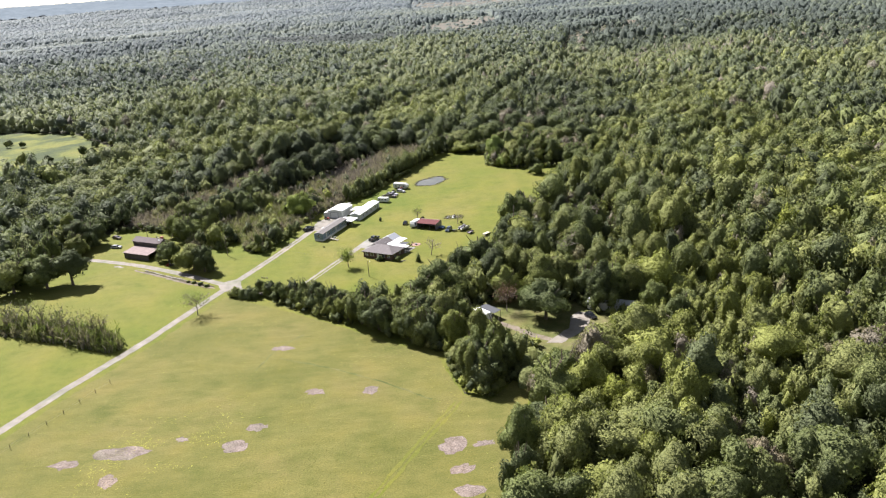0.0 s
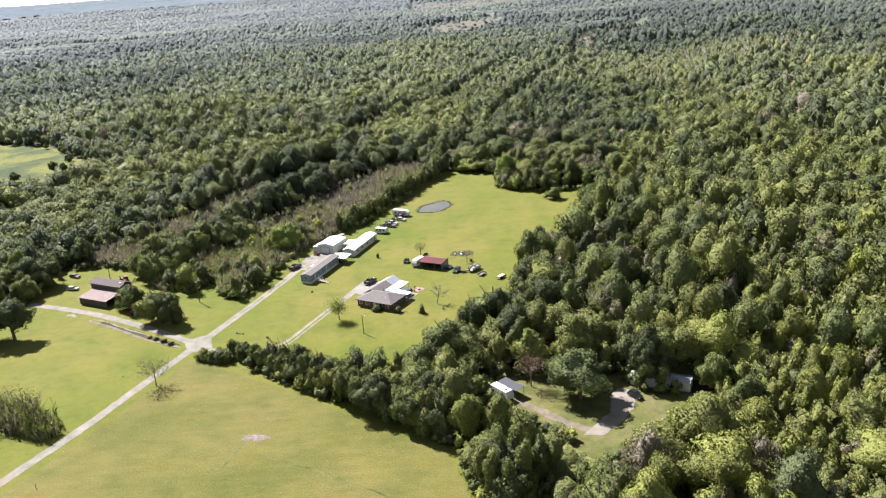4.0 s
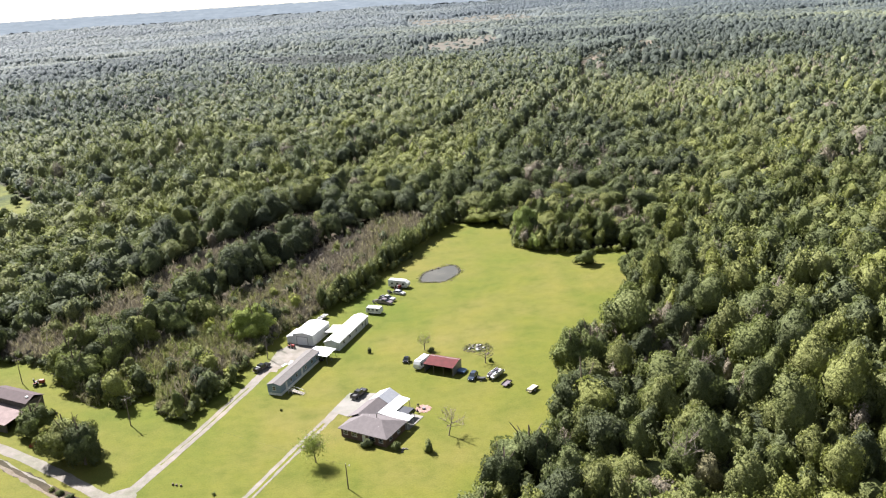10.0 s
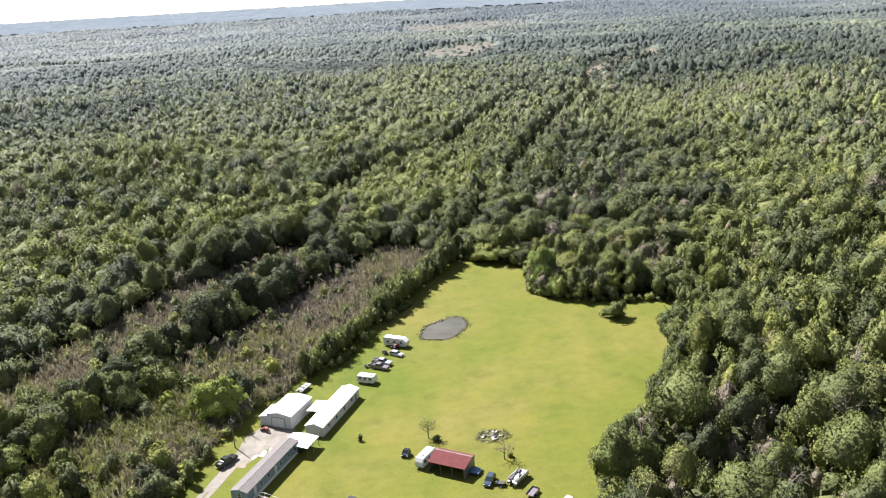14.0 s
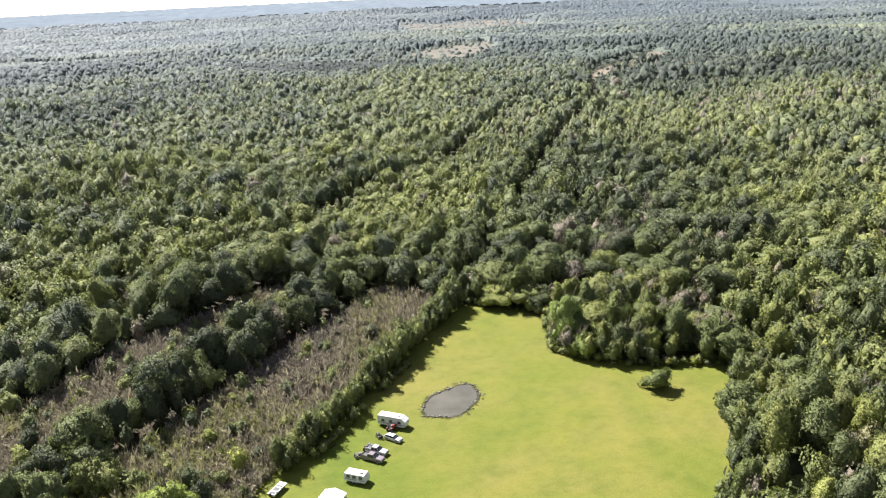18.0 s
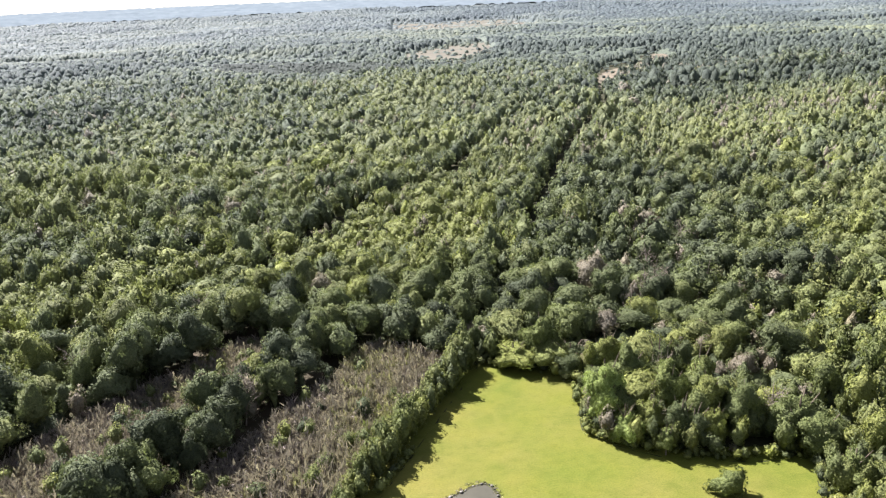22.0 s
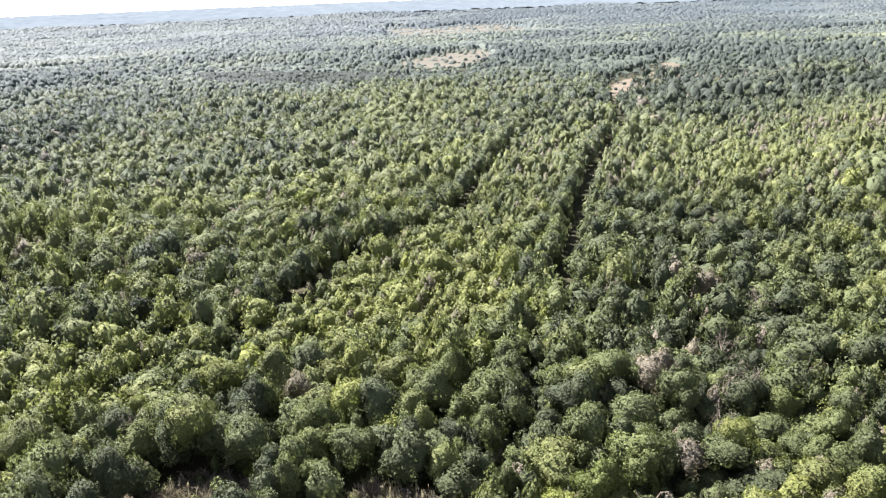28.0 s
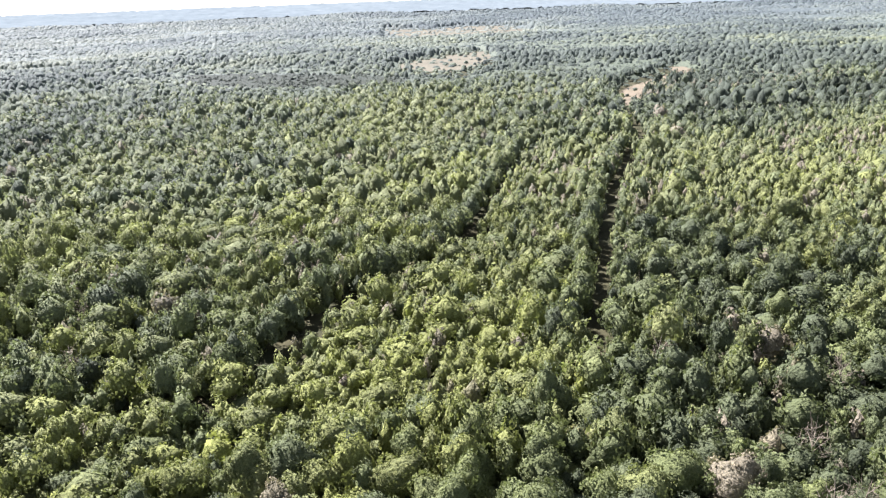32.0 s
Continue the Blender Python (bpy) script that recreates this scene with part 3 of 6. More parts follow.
def tint_of(x, y, rng, dull=0.0):
    t = 0.43 + 0.17 * waves(x, y, 0.02, 9) + 0.15 * waves(x, y, 0.007, 19) + rng.normal(size=len(x)) * 0.135 - 0.09 * ((x > 20) & (y < 572)) + 0.06 * ((x > 80) & (y < 430)) - 0.12 * ((x < -30) & (y < 620))
    # the last term darkens the far right's leaf tone, for its thinner haze
    t = t + 0.04 * ((y > 560) & (y < 1250) & (x < 60)) + 0.12 * inside(WEDGE, x, y) - 0.26 * np.clip((y - 680) / 350, 0, 1) * np.clip((x - 70) / 250, 0, 1)
    t = np.where(rng.uniform(size=len(x)) < 0.97, np.clip(t, 0.02, 0.72), np.clip(t + 0.22, 0.02, 0.84))
    odd = rng.uniform(size=len(x))
    patchy = np.clip(waves(x, y, 0.03, 77), 0, 1) * (0.4 + 0.6 * (x > 40))
    return np.where(odd < dull * (0.2 + 1.6 * patchy), rng.uniform(0.88, 1.0, len(x)), t)


r1 = np.random.default_rng(21)
OAKS = {0: [crown(r1, lobes_of(r1, int(r1.integers(7, 12)), r1.uniform(2.0, 2.5)), 1400, 0.044, 2, 0.1, int(r1.integers(26, 46))) for _ in range(12)],
        1: [crown(r1, lobes_of(r1, int(r1.integers(6, 10)), r1.uniform(2.0, 2.5)), 380, 0.078, 1, 0.1, int(r1.integers(20, 34))) for _ in range(10)],
        2: [crown(r1, lobes_of(r1, 6, 2.25), 40, 0.17, 1, 0.1, 14) for _ in range(8)]}
SLIM = {0: [sapling(r1, 300, 0.085, 1) for _ in range(9)], 1: [sapling(r1, 84, 0.145, 1) for _ in range(8)], 2: [sapling(r1, 12, 0.24, 1) for _ in range(7)]}
FINE = [crown(r1, lobes_of(r1, 10, r1.uniform(2.0, 2.5)), 4600, 0.033, 3, 0.1, int(r1.integers(34, 54))) for _ in range(10)]


def woods(step, chance, templates, widths, heights, seed, margin, apart=None, dull=0.0):
    """Trees of one sort all over the woods, by how near they are passed; apart: places to keep free."""
    rng = np.random.default_rng(seed)
    x, y = jitter(-660, 660, 108, 1340, step, rng)
    near = nearness(x, y)
    ok = (near < 1250) & (rng.uniform(size=len(x)) < np.clip((1330 - y + 50 * waves(x, y, 0.02, 51)) / 260, 0, 1) ** 0.7) & (rng.uniform(size=len(x)) < chance(x, y) * np.where((waves(x, y, 0.045, 29) > 0.75) & (y > 545), 0.5, 1))
    x, y, near = x[ok], y[ok], near[ok]
    s_, v_ = strip(x, y)
    ok = clear_of(x, y, margin) & ~brown(x, y) & ~((s_ > -4) & (s_ < 9) & (v_ > -60) & (v_ < 112))
    far = np.hypot(x, y - 72)
    for s in (4, 8, 12):
        ok &= ~inside(OPEN_CLEARING, x + s * x / far, y + s * (y - 72) / far)
    if apart is not None:
        cells = set()
        for px, py, pr in apart:
            for dx in np.arange(-pr, pr + 0.1, 1.5):
                for dy in np.arange(-pr, pr + 0.1, 1.5):
                    if dx * dx + dy * dy <= pr * pr:
                        cells.add((int((px + dx) // 1.5), int((py + dy) // 1.5)))
        ok &= np.array([(int(a // 1.5), int(b // 1.5)) not in cells for a, b in zip(x, y)])
    x, y, near = x[ok], y[ok], near[ok]
    n = len(x)
    w = (widths[0] + (widths[1] - widths[0]) * rng.uniform(size=n) ** 1.35) * (1 + 0.12 * waves(x, y, 0.03, 3))
    s_, v_ = strip(x, y)
    low = np.where((s_ > 36) & (s_ < 62) & (v_ > -80) & (v_ < 116), 0.88, 1.0)
    w = w * (0.3 + 0.7 * low)
    tame = np.where(inside(WEDGE, x, y), 0.78, 1.0)
    h = np.clip(rng.uniform(*heights, n) * low * tame * (1 + 0.2 * waves(x, y, 0.02, 4)) / w, 0.55, 1.7)
    lod = np.where(near < 185, 0, np.where(near < 400, 1, 2))
    k = np.zeros(n)
    for i in range(3):
        k[lod == i] = rng.integers(0, len(templates[i]), (lod == i).sum())
    return np.c_[k, x, y, rise(x, y), rng.uniform(0, 6.28, n), w, w * h, tint_of(x, y, rng, dull)], lod


oak, oak_lod = woods(8.3, lambda x, y: 1.06 - 0.93 * young(x, y), OAKS, (3.4, 8.2), (4.6, 9.0), 31, 2.0, None, 0.03)
slim, slim_lod = woods(4.6, lambda x, y: 0.5 + 0.6 * young(x, y), SLIM, (1.8, 3.6), (2.5, 5.2), 32, 1.2, np.c_[oak[:, 1:3], oak[:, 5] * 0.55], 0.23)
# tall rows beside the trail and the diagonal shadow line that cut through the woods
rows = []
rt = np.random.default_rng(37)
for line_, off, y0, y1 in ((TRAIL, 7.2, 600, 930), (DIAG, 6.0, 560, 800)):
    for (xa, ya), (xb, yb) in zip(line_, line_[1:]):
        L = math.hypot(xb - xa, yb - ya)
        for t in np.arange(3, L, 6.5):
            o = off + rt.uniform(-1.5, 3.0)
            rows.append((rt.integers(0, 8), xa + (xb - xa) * t / L - (yb - ya) / L * o, ya + (yb - ya) * t / L + (xb - xa) / L * o, 0, rt.uniform(0, 6.28),
                         rt.uniform(3.2, 5.8), rt.uniform(5.6, 8.2), rt.uniform(0.12, 0.55)))
rows = [r for r in rows if 560 < r[2] < 930]
for v in np.arange(-52, 116, 4.2):  # the row of oaks between the two strips of scrub
    q = EDGE_A + EDGE_V * (v + rt.uniform(-1.5, 1.5)) + Vector((-EDGE_V.y, EDGE_V.x)) * rt.uniform(43.5, 50.5)
    rows.append((rt.integers(0, 8), q.x, q.y, 0, rt.uniform(0, 6.28), rt.uniform(3.2, 5.2), rt.uniform(4.6, 6.6), rt.uniform(0.08, 0.45)))
rows = np.array(rows)
oak = np.concatenate([oak, rows])
oak_lod = np.concatenate([oak_lod, np.where(nearness(rows[:, 1], rows[:, 2]) < 185, 0, np.where(nearness(rows[:, 1], rows[:, 2]) < 400, 1, 2))])

# trees that would hide the clearing's things from the camera are left out
def blocks(rows, tall):
    out = np.zeros(len(rows), bool)
    for tx, ty in ((20.4, 232.3), (23.5, 234.7), (68, 226.5), (50, 228), (27, 226), (33, 219), (39, 227), (28.7, 236.4), (46, 222)):
        for ey in (72, 110, 145):
            dx, dy = -tx, ey - ty
            d = math.hypot(dx, dy)
            dx, dy = dx / d, dy / d
            s = (rows[:, 1] - tx) * dx + (rows[:, 2] - ty) * dy
            off = np.abs((rows[:, 1] - tx) * dy - (rows[:, 2] - ty) * dx)
            out |= (s > -3) & (s < 40) & (off < rows[:, 5] + 0.5) & (s * 105 / d < rows[:, 6] * tall)
    return out


keep = ~blocks(oak, 2.2)
oak, oak_lod = oak[keep], oak_lod[keep]
keep = ~blocks(slim, 2.7)
slim, slim_lod = slim[keep], slim_lod[keep]

# trees at the edges of the open ground stand singly; the rest of the woods is one mass
loops = [np.array(p + p[:1]) for p in (OPEN_MAIN, OPEN_CLEARING)]
edge = (oak_lod < 2) & (oak[:, 2] < 500) & np.any([near_line([tuple(q) for q in e], oak[:, 1], oak[:, 2], 9.0) for e in loops], axis=0)
lone = oak[edge]
oak, oak_lod = oak[~edge], oak_lod[~edge]
for i in range(3):
    for name, kinds, rows, lods, label in (("oak_woods", OAKS, oak, oak_lod, "dense dark green broadleaf canopy of old oaks"),
                                           ("young_woods", SLIM, slim, slim_lod, "dense young slender trees with mixed green leaves")):
        scatter(name, kinds[i], rows[lods == i], M["leaf"], label, "woods", (0, 0, 0.25)[i])
print("oaks", len(oak), [(oak_lod == i).sum() for i in range(3)], "slim", len(slim), [(slim_lod == i).sum() for i in range(3)], "lone", len(lone))


def trunk_of(rng, tall):
    """A tapered trunk with limbs that reach into the crown. Unit: the crown's radius."""
    bits = [stick((0, 0, -0.02), (0.03, 0.02, 0.5 * tall), 0.075, 0.05, 7), stick((0.03, 0.02, 0.5 * tall), (0.0, 0.05, 0.82 * tall), 0.05, 0.02, 6)]
    for i in range(5):
        a = 1.26 * i + rng.uniform(-0.4, 0.4)
        z = rng.uniform(0.28, 0.5) * tall
        bits.append(stick((0.02, 0.02, z), (0.55 * math.cos(a), 0.55 * math.sin(a), z + rng.uniform(0.25, 0.45) * tall), 0.034, 0.012, 5))
    return join(bits)


FINE_SLIM = [sapling(r1, 1500, 0.048, 2) for _ in range(4)]
SLIM_ME = [mesh_from("crown", v, f, M["leaf_tree"], None, True, n) for v, f, n in FINE_SLIM]
CROWN_ME = [mesh_from("crown", v, f, M["leaf_tree"], None, True, n) for v, f, n in FINE]
TRUNK_ME = [mesh_from("trunk", *trunk_of(r1, 2.3), M["bark"]) for _ in range(4)]


def tree(x, y, turn, wide, high, k, label, group="", crown_me=None, name="broadleaf_tree", drop=0.22):
    """A tree: trunk with limbs, and a crown of leaf clumps."""
    base = new(name)
    base.matrix_world = pose(x, y, 0, 0, 0, math.degrees(turn)) @ Matrix.Diagonal((wide, wide, wide * high, 1))
    for nm, me in (("trunk", TRUNK_ME[k % 4]), ("crown", crown_me or CROWN_ME[k % len(CROWN_ME)])):
        ob = new(nm, me)
        ob.parent = base
        if nm == "crown":
            ob.location.z = -drop
    return tagged(base, label, "tree", group)


for k, x, y, z, turn, wide, high, tint in lone[:300]:
    high /= wide
    where = "beside the clearing in the woods" if y < 245 and x > 8 else "in the hedgerow by the pasture" if y < 262 else "at the edge of the lawn"
    tree(x, y, turn, wide * (0.72 if y < 262 and x < 6 else 1.0), high, int(k), "leafy green broadleaf tree " + where, "edge trees")

# the grove of tall oaks at the lawn's far corner, and the clump at the pasture's corner
for i, (x, y, wide, tall) in enumerate(((60, 438, 4.2, 14.0), (61, 430, 2.8, 9.0), (66, 434, 4.4, 15.0), (67, 446, 5.6, 18.0), (75, 441, 5.2, 17), (73, 432, 3.6, 12), (82, 436, 5.0, 15.5), (88, 432, 3.0, 10),
                                        (61, 457, 5.4, 18.5), (78, 454, 5.6, 18), (91, 436, 4.0, 13), (57, 468, 5.6, 18), (70, 461, 5.4, 18.5))):
    tree(x, y, i * 1.7, wide, tall / 2.3 / wide, i * 3 + 1, "tall dark oak in the grove at the lawn's corner", "grove oaks")
for i, (x, y, wide, tall) in enumerate(((13.5, 190, 2.8, 14.5), (16.5, 187.0, 2.4, 12.0), (19.5, 190.5, 2.9, 14.5), (15, 196, 3.2, 15), (23.5, 194, 2.8, 13), (11.5, 194.5, 2.3, 11.5), (20, 198, 3.4, 15))):
    tree(x, y, i * 2.1, wide, tall / 2.4 / wide, i * 3 + 2, "tall slender tree at the pasture's corner", "pasture corner trees", SLIM_ME[i % 4])

# trees where the scrub meets the barn lawn and the lane
for i, (x, y, wide, tall, slender) in enumerate(((-84.8, 331.5, 2.1, 9.0, 1), (-88.5, 334, 2.5, 8.0, 0), (-62.4, 318.5, 2.1, 9.0, 1), (-65.5, 321.0, 2.6, 5.0, 0), (-59.3, 322, 1.7, 6.0, 1), (-57.0, 328, 1.5, 5.0, 1),
                                                 (-51.5, 337, 1.6, 6.0, 1), (-97.5, 343, 6.0, 15.5, 0), (-91, 355, 6.6, 17.0, 0), (-71.5, 338.5, 2.0, 6.5, 1), (-76, 340, 2.2, 5.0, 0), (-103, 353, 6.0, 16.0, 0),
                                                 (-66, 331, 2.0, 7.0, 1), (-83, 345, 3.0, 9.0, 0), (-86, 367, 6.2, 16.5, 0), (-77, 374, 5.6, 15.0, 0), (-97, 367, 6.0, 16.5, 0), (-70, 383, 5.0, 14.0, 0))):
    tree(x, y, i * 1.3, wide, tall / 2.4 / wide, i, ("slender young tree" if slender else "rounded leafy tree") + " where the scrub meets the mown lawn", "scrub edge trees", SLIM_ME[i % 4] if slender else None)

# the hedgerow between pasture and house lawn: low by the lane, tall by the woods
rh = np.random.default_rng(91)
line = [(-55.5, 268.5), (-39, 254), (-22.5, 238.5), (-7, 224), (5, 214)]
for (x0, y0), (x1, y1) in zip(line, line[1:]):
    for t in np.arange(0, 1, 0.2):
        for side in (-1, 1):
            off = 1.2 + (side + 1) * 2.6 * (62 + x0) / 55
            x, y = x0 + (x1 - x0) * t + 0.68 * off + rh.uniform(-1, 1), y0 + (y1 - y0) * t + 0.73 * off + rh.uniform(-1, 1)
            grow = (x + 58) / 62
            tree(x, y, rh.uniform(0, 6), 2.0 + 2.4 * grow * rh.uniform(0.8, 1.15), rh.uniform(1.2, 1.55), rh.integers(0, 10), "dense leafy tree in the hedgerow by the pasture", "hedgerow trees")

for i in range(24):
    x, y = -212 - rh.uniform(0, 1) ** 1.5 * 120, rh.uniform(500, 680)
    tree(x, y, rh.uniform(0, 6), rh.uniform(2.0, 4.0), rh.uniform(0.9, 1.3), i, "single leafy tree in the marshy meadow", "meadow trees")

# far woods: low domes of foliage
r2 = np.random.default_rng(41)
domes = []
for _ in range(14):
    v, f, n = crown(r2, lobes_of(r2, 6, 1.9), 6, 0.16, 1, 0.7, 12)
    domes.append((v * (1, 1, 0.53), f, unit(n * (1, 1, 1 / 0.53))))
LOW = []
for _ in range(10):
    t6 = np.arange(6) * math.pi / 3
    rim = np.c_[np.cos(t6), np.sin(t6), r2.uniform(-0.1, 0.3, 6)] * np.c_[r2.uniform(0.8, 1.15, (6, 2)), np.ones(6)]
    ring = np.c_[np.cos(t6 + 0.5), np.sin(t6 + 0.5), r2.uniform(0.65, 0.9, 6)] * np.c_[r2.uniform(0.55, 0.8, (6, 2)), np.ones(6)]
    v = np.concatenate([rim, ring, [(r2.uniform(-0.15, 0.15), r2.uniform(-0.15, 0.15), 1.02)]])
    f = np.array([q for k in range(6) for q in ((k, (k + 1) % 6, 6 + k), ((k + 1) % 6, 6 + (k + 1) % 6, 6 + k), (6 + k, 6 + (k + 1) % 6, 12))])
    LOW.append((v, f, vertex_normals(v, f)))
x, y = jitter(-2400, 2400, 900, 4000, 10.6, r2)
d = np.hypot(x, y - 200)
seen = nearness(x, y)
ok = (d < 3750) & ((seen >= 1240) | (np.abs(x) > 660) | (r2.uniform(size=len(x)) < np.clip((y - 1030) / 260, 0, 1) ** 0.7)) & (seen < 1e5) & (r2.uniform(size=len(x)) < np.where(d < 2300, 0.93, 0.72))
x, y = x[ok], y[ok]
wob = 14 * waves(x, y, 0.03, 33)
ok = clear_of(x + wob, y + 2 * wob, 3) | (r2.uniform(size=len(x)) < 0.2)
x, y = x[ok], y[ok]
d = np.hypot(x, y - 200)
wob = 16 * waves(x, y, 0.04, 35)
pine = inside(PINES, x + 0.5 * wob, y + 0.5 * wob) & (r2.uniform(size=len(x)) < 0.95)
n = len(x)
small = np.clip(0.5 + 0.55 * waves(x, y, 0.007, 14), 0, 1)
w = r2.uniform(0.42, 0.95, n) ** (0.6 + small) * 11.4 * np.where(pine, 0.7, 1) * np.where(d > 2300, 1.25, 1)
h = np.where(pine, r2.uniform(9, 11, n), r2.uniform(8.5, 15, n) * (1.2 - 0.4 * small) * (1 + 0.2 * waves(x, y, 0.012, 8)) * (1 + 0.3 * np.clip((1550 - y) / 300, 0, 1)))
low = np.zeros(n, bool)
for s in (15, 40, 70, 100, 130):
    low |= inside(OPEN_SCRUB, x, y + s) | inside(OPEN_ROAD, x, y + s * 0.3) | inside(OPEN_FAR, x, y + s * 2.2)
back = np.zeros(n, bool)
for s in (12, 28):
    back |= inside(OPEN_SCRUB, x, y - s) | inside(OPEN_ROAD, x, y - s) | inside(OPEN_FAR, x, y - 2 * s)
low |= back
h, w = np.where(low, h * r2.uniform(0.2, 0.5, n), h), np.where(low, w * r2.uniform(0.5, 0.9, n), w)
belt = np.zeros(n, bool)
for line_ in ([(-900, 1500), (-400, 1420), (-160, 1330)], [(150, 1720), (420, 1580), (760, 1650)], [(330, 1010), (520, 1100), (800, 1060)], [(-700, 1060), (-300, 1160), (-100, 1130)],
              [(-1200, 2000), (-500, 1900), (0, 1980)], [(500, 2100), (900, 1980), (1300, 2100)], [(265, 1225), (300, 1300), (345, 1370)]):
    belt |= near_line(line_, x + wob, y + wob, 20)
h = np.where(belt & ~low, 15 + 3 * r2.uniform(size=n), h)
tint = np.where(pine, r2.uniform(0.0, 0.02, n), np.clip(tint_of(x, y, r2) + 0.2 * waves(x, y, 0.005, 13) + 0.34 * (small - 0.5) + 0.2 * low - 0.2 * belt - 0.2 * np.clip((1800 - d) / 600, 0, 1), 0.06, 0.84))
w = w * np.where(d < 1700, 0.8, 1)
rows = np.c_[np.zeros(n), x, y, rise(x, y), r2.uniform(0, 6.28, n), w, h, tint]
dith = 1450 * r2.normal(1, 0.08, n)
for kinds, pick in ((domes, d < dith), (LOW, d >= dith)):
    sub = rows[pick].copy()
    sub[:, 0] = r2.integers(0, len(kinds), len(sub))
    scatter("far_woods", kinds, sub, M["leaf"], "endless woods in the distance, tinted bluish with haze", "woods", 0.32)
print("far", n, (d < 2000).sum())

# the understory that closes the floor of the near woods
x, y = jitter(-640, 640, 150, 1000, 6.5, r2)
ok = (nearness(x, y) < 700) & clear_of(x, y, 7.0) & ~brown(x, y)
s_, v_ = strip(x, y)
ok &= ~((s_ > -4) & (s_ < 95) & (v_ > -85) & (v_ < 122))
x, y = x[ok], y[ok]
ok = ~blocks(np.c_[x, x, y, x * 0, x * 0, x * 0 + 3.0, x * 0 + 2.0], 1.5)
x, y = x[ok], y[ok]
n = len(x)
# leaf tint a step darker than the trees'
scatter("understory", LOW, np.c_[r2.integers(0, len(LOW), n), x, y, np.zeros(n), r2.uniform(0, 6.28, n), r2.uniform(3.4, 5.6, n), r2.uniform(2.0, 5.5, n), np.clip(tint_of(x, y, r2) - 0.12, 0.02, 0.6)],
        M["leaf"], "darker green bushes and saplings under the woods", "understory")

# the rest of the woods, round and behind what the flight looks at
x, y = jitter(-760, 760, -260, 1200, 8.8, r2)
ok = (nearness(x, y) > 1e5) & clear_of(x, y, 4) & ~brown(x, y)
x, y = x[ok], y[ok]
n = len(x)
scatter("outer_woods", LOW, np.c_[r2.integers(0, 8, n), x, y, np.zeros(n), r2.uniform(0, 6.28, n), r2.uniform(4.2, 7.4, n), r2.uniform(9, 16, n), tint_of(x, y, r2)], M["leaf"],
        "green woods spreading round the property", "woods")

# a canopy sheet added between the far crowns to lift their dark gaps, like haze
rr = np.r_[np.arange(640, 2000, 18.0), np.arange(2000, 3760, 32.0)]
aa = np.linspace(-0.62, 0.62, 110)
R, A = np.meshgrid(rr, aa, indexing="ij")
R = R + r2.uniform(-6, 6, R.shape)
bx, by = R * np.sin(A), R * np.cos(A) + 200
edge = np.zeros(bx.size, bool)
for poly in (OPEN_ROAD, OPEN_SCRUB, OPEN_FAR):
    for s in (-40, 0, 40, 90, 140):
        edge |= inside(poly, bx.ravel(), by.ravel() + s * (2.4 if poly is OPEN_FAR else 1))
edge |= near_line(TRAIL, bx.ravel(), by.ravel(), 11) | inside(OPEN_MARSH, bx.ravel(), by.ravel())
bz = np.where(edge.reshape(bx.shape), rise(bx, by) - 2, rise(bx, by) + (np.clip((R - 660) / 330, -0.1, 1) * 5.6 + np.clip((R - 1150) / 300, 0, 1) * 2.0) + r2.uniform(-1.5, 1.2, bx.shape))
na = len(aa)
ii, jj = np.meshgrid(np.arange(len(rr) - 1), np.arange(na - 1), indexing="ij")
q = (ii * na + jj).ravel()
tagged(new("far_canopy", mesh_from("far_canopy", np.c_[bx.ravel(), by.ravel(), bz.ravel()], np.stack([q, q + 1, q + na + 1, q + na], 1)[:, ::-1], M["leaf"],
                                   np.where(inside(PINES, bx.ravel(), by.ravel()), 0.0, np.clip(0.30 + 0.15 * waves(bx, by, 0.006, 13).ravel(), 0.06, 0.6)), True, None, haze_share(bx, by).ravel())), "filler canopy sheet between the far treetops", "woods", kind="stuff")

# the rim of the view: one rough canopy with haze painted into its colour
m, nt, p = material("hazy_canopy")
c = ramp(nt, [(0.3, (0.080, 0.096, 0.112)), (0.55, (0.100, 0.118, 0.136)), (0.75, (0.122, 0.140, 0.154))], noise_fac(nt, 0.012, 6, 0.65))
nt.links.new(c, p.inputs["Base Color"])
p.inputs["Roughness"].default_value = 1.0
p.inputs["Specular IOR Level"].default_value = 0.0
# a faint blue glow stands in for sunlit haze
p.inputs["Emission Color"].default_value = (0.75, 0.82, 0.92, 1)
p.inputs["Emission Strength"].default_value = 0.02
M["haze"] = m
rr = np.arange(3700, 4781, 13.0)
aa = np.linspace(-0.62, 0.62, 330)
R, A = np.meshgrid(rr, aa, indexing="ij")
R = R + r2.uniform(-4, 4, R.shape)
R[-1] = 4778
bx, by = R * np.sin(A), R * np.cos(A) + 200
bz = rise(bx, by) + 8 + r2.uniform(0, 9, R.shape)
hole = inside(OPEN_FAR, bx.ravel(), by.ravel())
bz = np.where(hole.reshape(bz.shape), rise(bx, by) - 2, bz)
na = len(aa)
ii, jj = np.meshgrid(np.arange(len(rr) - 1), np.arange(na - 1), indexing="ij")
q = (ii * na + jj).ravel()
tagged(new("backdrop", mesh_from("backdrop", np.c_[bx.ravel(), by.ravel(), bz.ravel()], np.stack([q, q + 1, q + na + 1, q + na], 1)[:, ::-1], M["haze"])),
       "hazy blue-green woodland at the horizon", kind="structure")

